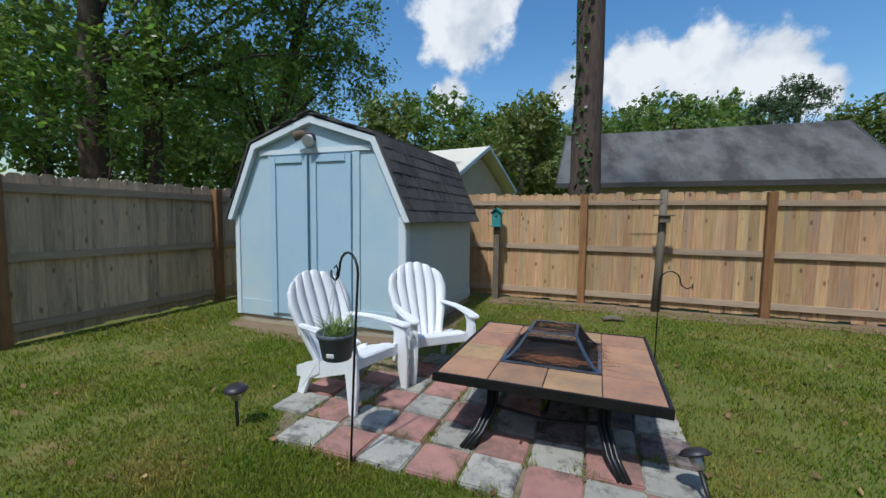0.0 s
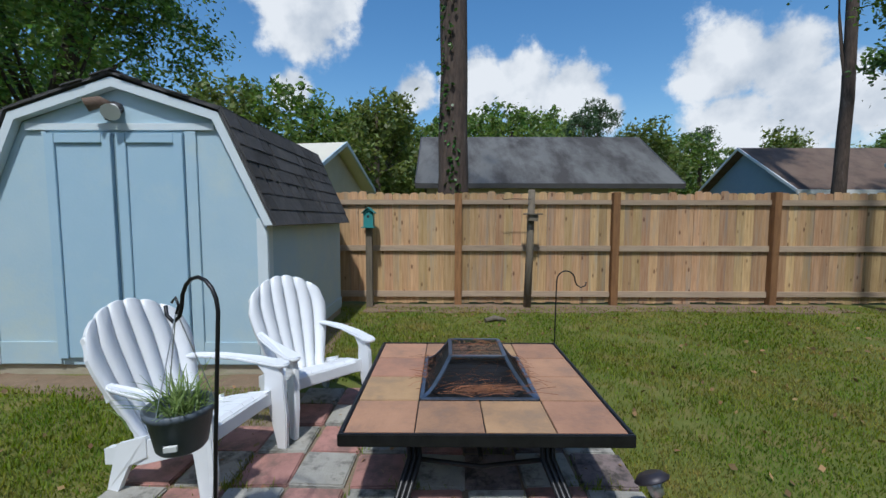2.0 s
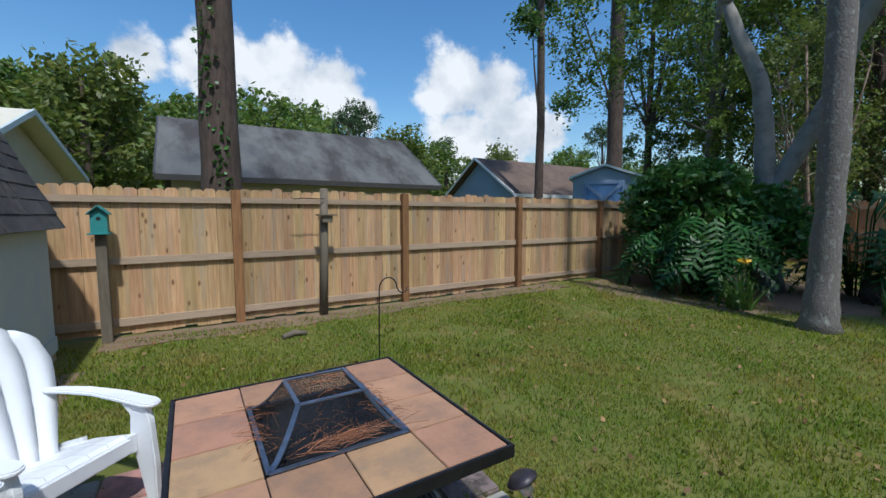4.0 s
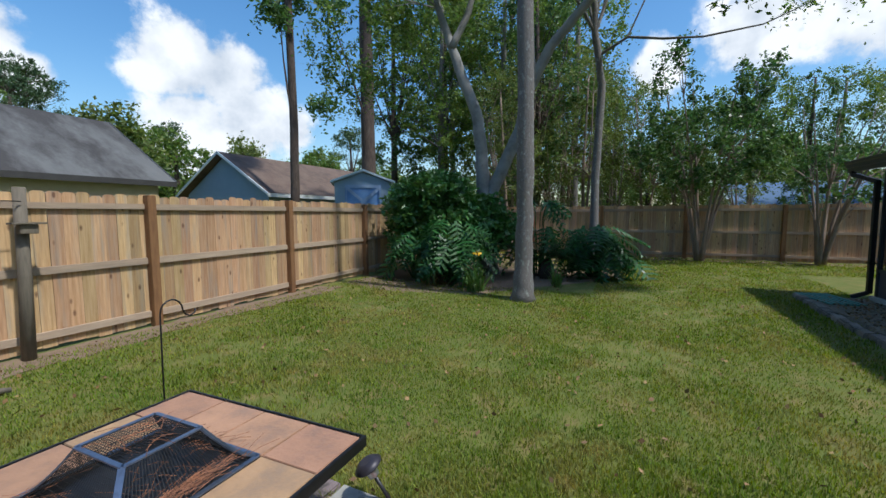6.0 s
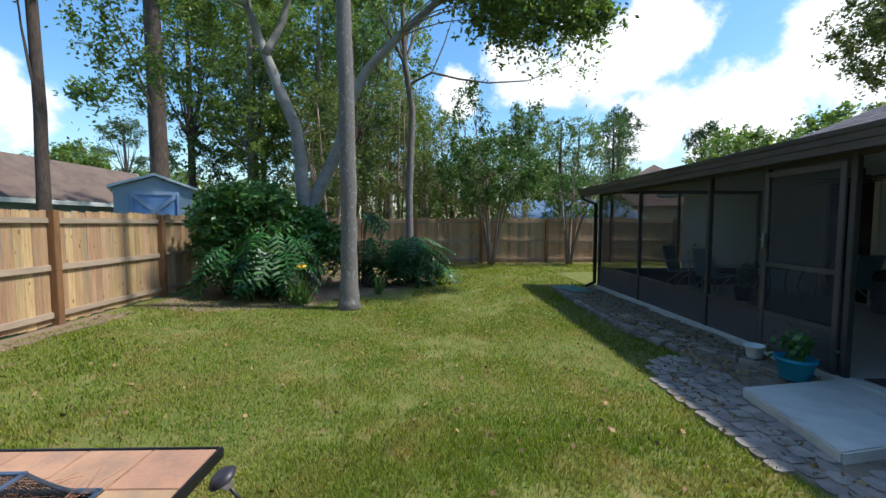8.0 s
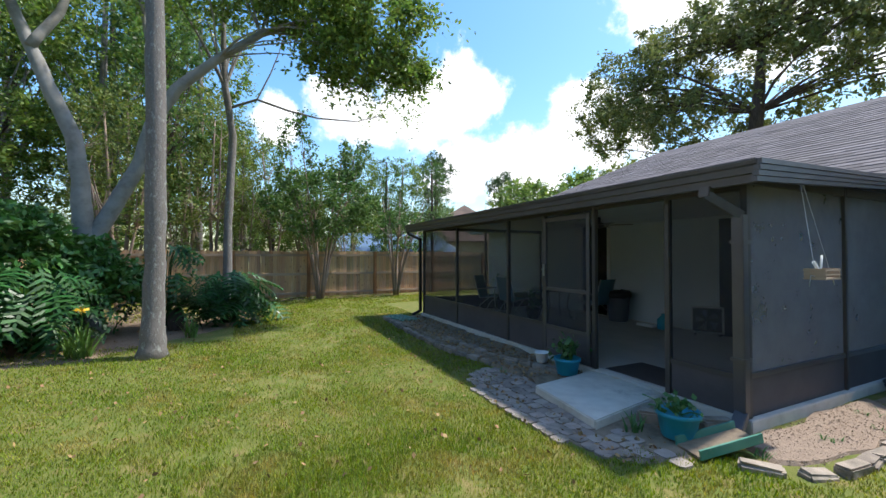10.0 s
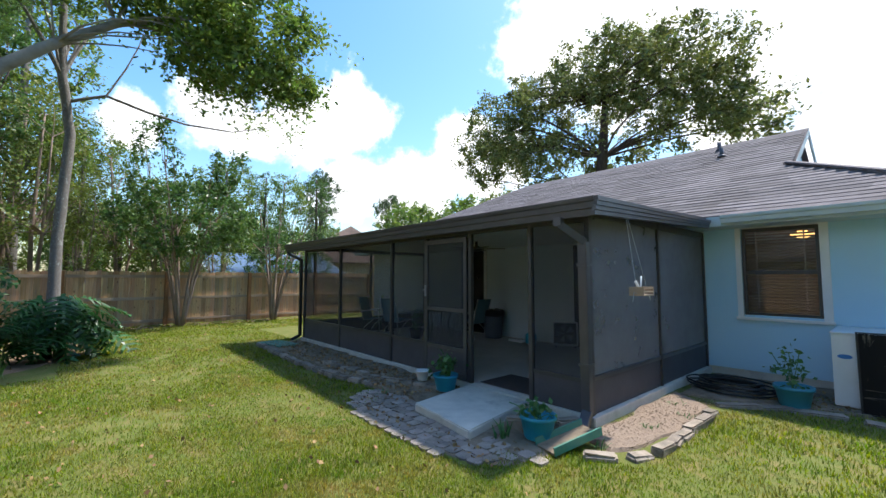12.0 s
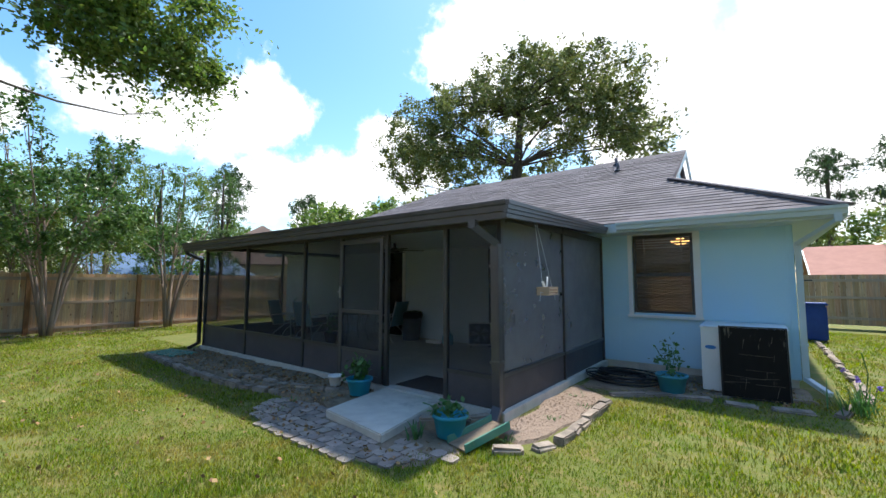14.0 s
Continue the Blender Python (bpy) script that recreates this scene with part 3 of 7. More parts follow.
patch_of_soil("mulch_bed", "brown needle mulch under the corner shrubs", M_MULCH, [(6.4, 3.6), (7.0, 3.3), (8.4, 2.0), (10.3, 0.9), (12.5, 1.4), (15, 1.0), (15, 7), (6.6, 7), (6.3, 6.4), (6.0, 5.0)], 0.006, 3)
patch_of_soil("soil_strip", "bare soil strip along the foot of the fence", M_MULCH, [(-1.5, 6.55), (1.0, 6.45), (3.5, 6.6), (6.4, 6.5), (6.4, 7.08), (-1.5, 7.08)], 0.002, 4)
patch_of_soil("soil_strip", "worn bare soil in front of the shed", M_MULCH, [(-4.2, 3.72), (-3.2, 3.6), (-2.0, 3.5), (-1.4, 3.45), (-1.25, 4.2), (-1.3, 6.0), (-1.6, 6.0), (-1.6, 3.98), (-4.2, 3.98)], 0.0, 5)
patch_of_soil("soil_strip", "dark soil strip under the far fence", M_MULCH, [(14.3, 0.9), (14.5, -6.5), (15.1, -6.5), (15.1, 0.9)], 0.004, 6)


# ---- fences ----
def picket_mesh(w, h):
    bm_ = bmesh.new()
    c = 0.028
    slab(bm_, [(-w / 2, 0, 0), (w / 2, 0, 0), (w / 2, 0, h - c), (w / 2 - c, 0, h), (-w / 2 + c, 0, h), (-w / 2, 0, h - c)], (0, 0.017, 0))
    return made(bm_, "picket")


PICKETS = [picket_mesh(w, h) for w, h in ((0.138, 1.80), (0.135, 1.815), (0.140, 1.79))]


def fence(label, x, y, rz, length, posts, picket_mat, group="yard fence"):
    """A picket fence from its own origin along +x; the yard lies on its -y side."""
    root = thing("fence", label, "fence", x, y, 0, rz, group, "structure")
    meshes = []
    for m in PICKETS:
        m = m.copy()
        m.materials.append(picket_mat)
        meshes.append(m)
    rnd_ = random.Random(int(length * 10))
    n = int(length / 0.1395)
    for i in range(n):
        at = pose(0.07 + i * 0.1395, rnd_.uniform(-0.002, 0.004), rnd_.uniform(0.0, 0.035), 0, rnd_.uniform(-0.12, 0.12), 0)
        part("picket", meshes[i % 3 if rnd_.random() < 0.7 else 0], picket_mat, root, at=at)
    cuts = [0.0] + [p for p in posts if 0 < p < length] + [length]
    for a, b in zip(cuts, cuts[1:]):
        for z in (0.17, 0.92, 1.66):
            bm_ = bmesh.new()
            box(bm_, a + 0.055, b - 0.055, -0.042, -0.004, z - 0.043 + rnd_.uniform(-0.012, 0.012), z + 0.043, 0.004)
            part("rail", bm_, M_RAIL, root)
    for p in posts:
        bm_ = bmesh.new()
        box(bm_, p - 0.056, p + 0.056, -0.115, -0.005, -0.1, 1.80 + rnd_.uniform(-0.02, 0.03), 0.006)
        part("post", bm_, M_POST, root)
    return root


fence("sunlit tan wooden picket fence with stained posts", -5.40, 7.13, 0, 20.55, [0.02, 2.95, 5.53, 8.06, 10.62, 13.15, 15.75, 18.3], M_PICKET)
fence("weathered brown wooden picket fence in shade", 15.17, 7.05, -90, 19.5, [0.05, 2.6, 5.2, 7.85, 10.53, 13.2, 15.8, 18.4], M_PICKET)
fence("grey-brown wooden picket fence beside the shed", -5.40, -18.6, 90, 25.6, [0.0, 2.6, 5.2, 7.8, 10.4, 13.0, 15.6, 18.2, 20.8, 23.38], M_PICKET_LIT)

# gate in the side yard
gate = thing("gate", "weathered wooden gate closing the side yard", "gate", -5.3, -18.45, 0)
for i in range(14):
    bm = bmesh.new()
    box(bm, 0.02 + i * 0.16, 0.175 + i * 0.16, 0, 0.02, 0.12, 1.85, 0.003)
    part("board", bm, M_PICKET, gate)
for z in (0.35, 1.05, 1.65):
    bm = bmesh.new()
    box(bm, 0.02, 2.2, 0.021, 0.06, z - 0.045, z + 0.045, 0.004)
    part("rail", bm, M_RAIL, gate)
for x in (0.0, 2.3):
    bm = bmesh.new()
    box(bm, x - 0.05, x + 0.05, -0.05, 0.07, -0.05, 1.9, 0.005)
    part("post", bm, M_POST, gate)
for z in (0.35, 1.65):
    bm = bmesh.new()
    box(bm, 2.0, 2.28, 0.061, 0.075, z - 0.02, z + 0.02)
    part("hinge", bm, M_IRON, gate)


# ---- shed ----
def gambrel(half_e, half_k, ze, zk, zr):
    return [(-half_e, ze), (-half_k, zk), (0, zr), (half_k, zk), (half_e, ze)]


def build_shed():
    shed = thing("garden_shed", "pale blue gambrel garden shed with black shingle roof", "shed", -2.87, 4.03, 0)
    L_, W = 2.45, 1.235
    outline = [(-W, 0.09), (W, 0.09), (W, 1.42), (0.84, 2.22), (0, 2.50), (-0.84, 2.22), (-W, 1.42)]
    bm_ = bmesh.new()
    slab(bm_, [(x, 0, z) for x, z in outline], (0, L_, 0))
    part("wall", bm_, M_SHED, shed)
    bm_ = bmesh.new()
    for y in (0.02, L_ - 0.06):
        box(bm_, -W, W, y, y + 0.05, -0.02, 0.088, 0.006)
    for x in (-W + 0.005, W - 0.055):
        box(bm_, x, x + 0.05, 0.071, L_ - 0.061, -0.02, 0.088, 0.006)
    part("base_frame", bm_, M_SKID, shed, "pale weathered timber skid base")
    # corner boards and bottom boards
    for x0, x1 in ((-W - 0.012, -W + 0.06), (W - 0.08, W + 0.012)):
        bm_ = bmesh.new()
        box(bm_, x0, x1, -0.018, -0.001, 0.09, 1.40, 0.003)
        part("corner_board", bm_, M_SHED_TRIM, shed)
    bm_ = bmesh.new()
    box(bm_, W + 0.001, W + 0.016, 0.0, 0.09, 0.09, 1.38, 0.003)
    part("corner_board", bm_, M_SHED_TRIM, shed)
    for x0, x1 in ((-1.17, -0.66), (0.42, 1.15)):
        bm_ = bmesh.new()
        box(bm_, x0, x1, -0.014, -0.001, 0.10, 0.30, 0.002)
        part("repair_board", bm_, M_SHED, shed)
    # doors: two panels with battens
    for s, x0, x1 in ((-1, -0.62, -0.052), (1, -0.008, 0.56)):
        bm_ = bmesh.new()
        box(bm_, x0, x1, -0.03, -0.002, 0.16, 2.12, 0.004)
        door = part("door", bm_, M_SHED_DOOR, shed, "pale blue painted plywood door")
        for a, b, c, d in ((x0, x0 + 0.085, 0.16, 2.12), (x1 - 0.075, x1, 0.16, 2.12), (x0 + 0.087, x1 - 0.077, 2.035, 2.12)):
            bm_ = bmesh.new()
            box(bm_, a, b, -0.05, -0.031, c, d, 0.004)
            part("batten", bm_, M_SHED_DOOR, door)
    bm_ = bmesh.new()
    box(bm_, -0.0515, -0.0085, -0.012, -0.003, 0.16, 2.12)
    part("door_gap", bm_, M_GAP, shed)
    for x0, x1 in ((-0.665, -0.625), (0.565, 0.66)):
        bm_ = bmesh.new()
        box(bm_, x0, x1, -0.022, -0.001, 0.10, 2.14, 0.003)
        part("door_casing", bm_, M_SHED, shed)
    bm_ = bmesh.new()
    box(bm_, -0.80, 0.82, -0.026, -0.001, 2.145, 2.205, 0.003)
    part("header_board", bm_, M_SHED_TRIM, shed)
    # barge boards along the gambrel
    g_out = gambrel(1.32, 0.885, 1.34, 2.285, 2.575)
    g_in = gambrel(1.25, 0.835, 1.34, 2.225, 2.495)
    for i in range(4):
        bm_ = bmesh.new()
        slab(bm_, [(g_out[i][0], -0.075, g_out[i][1]), (g_out[i + 1][0], -0.075, g_out[i + 1][1]), (g_in[i + 1][0], -0.075, g_in[i + 1][1]), (g_in[i][0], -0.075, g_in[i][1])], (0, 0.07, 0))
        part("barge_board", bm_, M_SHED_TRIM, shed)
    # roof deck and rows of shingles
    g = gambrel(1.335, 0.90, 1.335, 2.30, 2.595)
    bm_ = bmesh.new()
    for i in range(4):
        (xa, za), (xb, zb) = g[i], g[i + 1]
        n_ = Vector((-(zb - za), 0, xb - xa)).normalized() * 0.02
        slab(bm_, [(xa, -0.09, za), (xb, -0.09, zb), (xb, L_ + 0.07, zb), (xa, L_ + 0.07, za)], n_)
    roof = part("roof", bm_, M_SHINGLE, shed, "black asphalt shingles in rows")
    rnd_ = random.Random(4)
    tabs = []
    for w in (0.24, 0.30, 0.2):
        bm_ = bmesh.new()
        box(bm_, -w / 2, w / 2, 0, 0.19, 0.0, 0.012)
        tabs.append((w, made(bm_, "shingle")))
        tabs[-1][1].materials.append(M_SHINGLE)
    for i in range(4):
        low, high = (g[i], g[i + 1]) if i < 2 else (g[i + 1], g[i])
        slope = Vector((high[0] - low[0], 0, high[1] - low[1]))
        up = slope.normalized()
        nrm = Vector((-up.z, 0, up.x)) if i < 2 else Vector((up.z, 0, -up.x))
        rows = max(2, int(slope.length / 0.135))
        turn = Matrix((Vector((0, 1, 0)) * (-1 if i < 2 else 1), up, nrm)).transposed().to_4x4()
        for r in range(rows):
            if r > 2 and i == 0:
                continue
            y = -0.09
            while y < L_ + 0.05:
                w, me = rnd_.choice(tabs)
                w = min(w, L_ + 0.08 - y)
                pos = Vector((low[0], y + w / 2, low[1])) + up * (r * slope.length / rows - 0.01) + nrm * (0.021 + 0.004 * rnd_.random())
                part("shingle", me, M_SHINGLE, roof, at=Matrix.Translation(pos) @ turn @ Matrix.Diagonal((w / 0.27, 1, 1, 1)) @ pose(0, 0, 0, -2.5, 0, 0))
                y += w * 1.0 + 0.004
    # eave shadow board and side details
    bm_ = bmesh.new()
    box(bm_, W + 0.002, W + 0.02, 0.1, L_ - 0.02, 0.09, 0.24, 0.003)
    part("skirt_board", bm_, M_SHED, shed)
    return shed


build_shed()

# twin floodlight over the shed doors
lampf = thing("floodlight", "bronze floodlight with a white bulb on the shed gable", "light", -2.87, 4.005, 2.33)
bm = bmesh.new()
tube(bm, [(0, 0.02, 0), (0, -0.03, 0)], 0.05, 12)
part("mount", bm, M_GUTTER, lampf)
bm = bmesh.new()
tube(bm, [(-0.02, -0.03, 0.01), (-0.07, -0.08, 0.03), (-0.15, -0.13, -0.01)], [0.03, 0.045, 0.055], 12)
part("head", bm, M_ROOF_BROWN, lampf)
bm = bmesh.new()
tube(bm, [(0.0, -0.03, 0.0), (0.03, -0.08, -0.03), (0.06, -0.14, -0.07)], [0.03, 0.045, 0.07], 12)
part("bulb", bm, M_WHITE, lampf, "white flood bulb")
bm = bmesh.new()
box(bm, -0.07, -0.02, -0.06, -0.01, -0.11, -0.05, 0.008)
part("sensor", bm, M_BLACKP, lampf)


# ---- porch ----
FRONT, NEAR_X, FAR_X, WALL_Y = -2.95, 0.64, 8.58, -6.90
bm = bmesh.new()
box(bm, NEAR_X - 0.05, FAR_X + 0.06, WALL_Y + 0.0, FRONT + 0.06, -0.05, 0.10, 0.008)
solid("porch_slab", bm, M_SLAB, "pale painted concrete porch slab with a worn edge", "floor", "structure")
bm = bmesh.new()
box(bm, NEAR_X + 0.06, FAR_X - 0.06, WALL_Y + 0.01, FRONT - 0.06, 0.10, 0.108)
solid("porch_floor", bm, M_PORCH_FLOOR, "grey painted porch floor", "floor", "structure")

porch = thing("screen_porch", "dark bronze aluminium screened porch with kick panels", "porch", 0, 0, 0.1, kind="structure")
HEAD = 2.26


def pbox(name, x0, x1, y0, y1, z0, z1, material, label="", bevel=0.004):
    bm_ = bmesh.new()
    box(bm_, x0, x1, y0, y1, z0 - 0.1, z1 - 0.1, bevel)
    return part(name, bm_, material, porch, label)


def pane(name, x0, x1, y0, y1, z0, z1, material):
    bm_ = bmesh.new()
    box(bm_, x0, x1, y0, y1, z0 - 0.1, z1 - 0.1)
    ob = part(name, bm_, material, porch)
    ob.visible_shadow = False
    return ob


FPOSTS = [0.66, 1.455, 2.53, 3.57, 4.58, 6.60, 8.52]
for x in FPOSTS:
    pbox("post", x - 0.03, x + 0.03, FRONT - 0.03, FRONT + 0.03, 0.1, 2.42, M_BRONZE)
for y in (-4.88, WALL_Y + 0.04):
    for x in (0.66, 8.52):
        pbox("post", x - 0.03, x + 0.03, y - 0.025, y + 0.025, 0.1, 2.42, M_BRONZE)
for a, b in zip(FPOSTS, FPOSTS[1:]):
    opening = a == 1.455
    if not opening:
        zs = 0.49 if a == 0.66 else 0.58
        pbox("sill_rail", a + 0.031, b - 0.031, FRONT - 0.025, FRONT + 0.025, zs - 0.05, zs, M_BRONZE)
        pbox("kick_panel", a + 0.031, b - 0.031, FRONT - 0.006, FRONT + 0.006, 0.10, zs - 0.051, M_KICK)
        pane("screen", a + 0.031, b - 0.031, FRONT - 0.001, FRONT + 0.001, zs + 0.001, HEAD, M_SCREEN)
    pbox("head_rail", a + 0.031, b - 0.031, FRONT - 0.03, FRONT + 0.03, HEAD + 0.001, 2.42, M_BRONZE)
for x in (0.66, 8.52):
    for y0, y1 in ((-4.85, FRONT - 0.031), (WALL_Y + 0.07, -4.91)):
        pbox("sill_rail", x - 0.025, x + 0.025, y0, y1, 0.47, 0.52, M_GUTTER)
        pbox("kick_panel", x - 0.006, x + 0.006, y0, y1, 0.10, 0.469, M_KICK)
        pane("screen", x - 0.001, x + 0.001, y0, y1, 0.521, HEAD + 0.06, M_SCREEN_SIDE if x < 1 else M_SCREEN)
        pbox("head_rail", x - 0.03, x + 0.03, y0, y1, HEAD + 0.061, 2.42, M_BRONZE)

# screen door, standing shut beside the open bay
sdoor = thing("screen_door", "bronze screen door with mid rail and lever", "door", 2.575, FRONT + 0.045, 0.12, kind="structure")
DW, DH = 0.965, 2.10
for nm, x0, x1, z0, z1 in (("stile", 0, 0.06, 0, DH), ("stile", DW - 0.06, DW, 0, DH), ("rail", 0.061, DW - 0.061, DH - 0.06, DH), ("rail", 0.061, DW - 0.061, 0.98, 1.03),
                           ("rail", 0.061, DW - 0.061, 0.4, 0.45), ("rail", 0.061, DW - 0.061, 0, 0.09)):
    bm = bmesh.new()
    box(bm, x0, x1, -0.012, 0.014, z0, z1, 0.003)
    part(nm, bm, M_GUTTER, sdoor)
bm = bmesh.new()
box(bm, 0.061, DW - 0.061, -0.004, 0.004, 0.091, 0.399)
part("kick_panel", bm, M_KICK, sdoor)
for z0, z1 in ((0.451, 0.979), (1.031, DH - 0.061)):
    bm = bmesh.new()
    box(bm, 0.061, DW - 0.061, -0.001, 0.001, z0, z1)
    part("screen", bm, M_SCREEN, sdoor).visible_shadow = False
bm = bmesh.new()
box(bm, DW - 0.045, DW - 0.015, 0.015, 0.04, 1.2, 1.38, 0.004)
tube(bm, [(DW - 0.03, 0.04, 1.3), (DW - 0.03, 0.075, 1.3), (DW - 0.1, 0.075, 1.3)], 0.009, 6)
part("handle", bm, M_CHROME, sdoor)

# porch roof: a thin low slope with gutter in front
bm = bmesh.new()
slab(bm, [(0.43, -2.73, 2.43), (9.12, -2.73, 2.43), (9.12, -6.9, 2.60), (0.43, -6.9, 2.60)], (0, 0, 0.045))
solid("porch_roof", bm, M_GUTTER, "dark bronze insulated porch roof panel", "roof", "structure")
bm = bmesh.new()
box(bm, 0.70, 8.62, -6.9, -2.96, 2.405, 2.43)
solid("porch_ceiling", bm, M_WHITE, "white porch ceiling", "ceiling", "structure")
gut = thing("gutter", "dark bronze gutter along the porch eave", "gutter", 0, -2.73, 2.4, kind="structure")
prof = [(0.0, 0.08), (0.0, -0.12), (0.055, -0.12), (0.06, -0.045), (0.085, -0.04), (0.09, 0.02), (0.11, 0.035), (0.115, 0.08)]
bm = bmesh.new()
slab(bm, [(0.40, y, z) for y, z in prof], (8.78, 0, 0))
part("channel", bm, M_GUTTER, gut)
bm = bmesh.new()
box(bm, 0.40, 9.18, 0.116, 0.121, 0.062, 0.08)
part("lip", bm, M_GUTTER, gut)
for k in range(4):   # stepped trim on the open side of the roof
    x_, f0, f1 = 0.394 - 0.012 * k, k / 4, (k + 0.92) / 4
    bm = bmesh.new()
    slab(bm, [(x_, 0.1, -0.12 + 0.2 * f0), (x_, -3.62, 0.04 + 0.13 * f0), (x_, -3.62, 0.04 + 0.13 * f1), (x_, 0.1, -0.12 + 0.2 * f1)], (0.05, 0, 0))
    part("side_trim", bm, M_GUTTER, gut)


def downspout(label, pts, material, w=0.07):
    root = thing("downspout", label, "downspout", *pts[-1], group="downspouts", kind="structure")
    o = Vector(pts[-1])
    bm_ = bmesh.new()
    for a, b in zip(pts, pts[1:]):
        beam(bm_, Vector(a) - o, Vector(b) - o + (Vector(b) - Vector(a)).normalized() * 0.02, w, w * 0.8, 0.006)
    part("pipe", bm_, material, root)
    for z in (0.6, 1.7):
        bm_ = bmesh.new()
        p = Vector(pts[-2]) - o
        box(bm_, p.x - w * 0.62, p.x + w * 0.62, p.y - w * 0.62, p.y + w * 0.62, z, z + 0.03, 0.003)
        part("strap", bm_, material, root)


downspout("dark bronze downspout at the porch corner", [(0.86, -2.68, 2.30), (0.86, -2.68, 2.22), (0.66, -2.85, 2.02), (0.66, -2.86, 0.16), (0.62, -2.70, 0.05)], M_GUTTER, 0.105)
downspout("black downspout at the far porch corner", [(9.0, -2.68, 2.30), (9.0, -2.69, 2.24), (8.60, -2.86, 2.08), (8.60, -2.87, 0.16), (8.66, -2.68, 0.06)], M_BLACKP, 0.085)

# ---- house ----
house = thing("house", "light blue house with grey shingle hip roof", "house", -2.19, WALL_Y, 0, kind="structure")
HX, HY = -2.19, WALL_Y


def hpart(name, bm_, material, label="", parent=None):
    bm_.transform(Matrix.Translation((-HX, -HY, 0)))
    return part(name, bm_, material, parent or house, label)


W0, W1, WZ0, WZ1 = -0.89, 0.10, 1.02, 2.46
D0, D1, DZ = 5.92, 6.82, 2.42
for x0, x1, z0, z1 in ((-2.19, W0, 0.12, 2.58), (W0, W1, 0.12, WZ0), (W0, W1, WZ1, 2.58), (W1, 0.63, 0.12, 2.58), (0.631, D0, 0.12, 2.58), (D0, D1, DZ, 2.58), (D1, 11.6, 0.12, 2.58)):
    bm = bmesh.new()
    box(bm, x0, x1, WALL_Y - 0.14, WALL_Y, z0, z1)
    hpart("wall", bm, M_PORCH_WALL if x0 > 0.6 else M_HOUSE)
for x0, x1, y0, y1 in ((-2.19, -2.05, -15.2, WALL_Y - 0.141), (11.46, 11.6, -15.2, WALL_Y - 0.141), (-2.19, 11.6, -15.34, -15.201)):
    bm = bmesh.new()
    box(bm, x0, x1, y0, y1, 0.12, 2.58)
    hpart("wall", bm, M_HOUSE)
bm = bmesh.new()
box(bm, -2.16, 11.57, -15.3, WALL_Y - 0.03, -0.1, 0.119)
hpart("foundation", bm, M_CONCRETE, "grey concrete foundation")
for x in (-1.56, 0.36, 0.62):   # panel grooves of the siding
    bm = bmesh.new()
    box(bm, x - 0.006, x + 0.006, WALL_Y + 0.001, WALL_Y + 0.004, 0.13, 2.5)
    hpart("batten", bm, M_HOUSE)
bm = bmesh.new()
box(bm, -2.195, -2.11, WALL_Y + 0.001, WALL_Y + 0.018, 0.13, 2.52, 0.003)
hpart("corner_board", bm, M_HOUSE)

# hip roof with a small vertical gable at its end
EZ, RZ, RY = 2.62, 5.05, -11.0
ex0, ex1, ey0, ey1 = -2.72, 12.2, -6.36, -15.64
gx, gz = -0.27, 3.80
bm = bmesh.new()


def face(bm_, *pts):
    bm_.faces.new([bm_.verts.new(p) for p in pts])


gy = 2.41   # run from the eave to the gable's foot
face(bm, (ex0, ey0, EZ), (gx, ey0 - gy, gz), (gx, RY, RZ), (7.55, RY, RZ), (ex1, ey0, EZ))
face(bm, (ex0, ey1, EZ), (ex1, ey1, EZ), (7.55, RY, RZ), (gx, RY, RZ), (gx, ey1 + gy, gz))
face(bm, (ex0, ey0, EZ), (ex0, ey1, EZ), (gx, ey1 + gy, gz), (gx, ey0 - gy, gz))
face(bm, (ex1, ey0, EZ), (7.55, RY, RZ), (ex1, ey1, EZ))
bmesh.ops.recalc_face_normals(bm, faces=bm.faces)
roof_part = hpart("roof", bm, M_ROOF_HOUSE, "weathered grey-brown asphalt shingles")
# shingle courses: thin overlapping strips up the rear and end slopes
rnd = random.Random(8)
bm = bmesh.new()
ROWS_UP = 34
for r in range(ROWS_UP):
    f0, f1 = r / ROWS_UP, (r + 1.25) / ROWS_UP
    z0, z1 = EZ + (RZ - EZ) * f0, EZ + (RZ - EZ) * min(f1, 1)
    y0, y1 = ey0 + (RY - ey0) * f0, ey0 + (RY - ey0) * min(f1, 1)
    xl = max(ex0 + (z0 - EZ) / (gz - EZ) * (gx - ex0), ex0) if z0 < gz else gx - 0.12
    xr = ex1 + (7.55 - ex1) * f0
    x = xl
    while x < xr - 0.05:
        w = min(rnd.uniform(0.28, 1.0), xr - x)
        lift = rnd.uniform(0.012, 0.02)
        face(bm, (x, y0, z0 + lift), (x + w, y0, z0 + lift), (x + w, y1, z1 + 0.004), (x, y1, z1 + 0.004))
        face(bm, (x, y0, z0 - 0.002), (x + w, y0, z0 - 0.002), (x + w, y0, z0 + lift), (x, y0, z0 + lift))
        x += w
    if z0 < gz:
        xe0, xe1 = ex0 + (z0 - EZ) / (gz - EZ) * (gx - ex0), ex0 + (min(z1, gz) - EZ) / (gz - EZ) * (gx - ex0)
        y = y0
        while y > ey1 + (y0 - ey0) * -1 + 0.05:
            w = rnd.uniform(0.3, 1.0)
            face(bm, (xe0, y, z0 + 0.016), (xe0, y - w, z0 + 0.016), (xe1, y - w, min(z1, gz) + 0.004), (xe1, y, min(z1, gz) + 0.004))
            y -= w
tagged(hpart("shingle_course", bm, M_ROOF_HOUSE, "rows of asphalt shingles"), kind="stuff")
bm = bmesh.new()
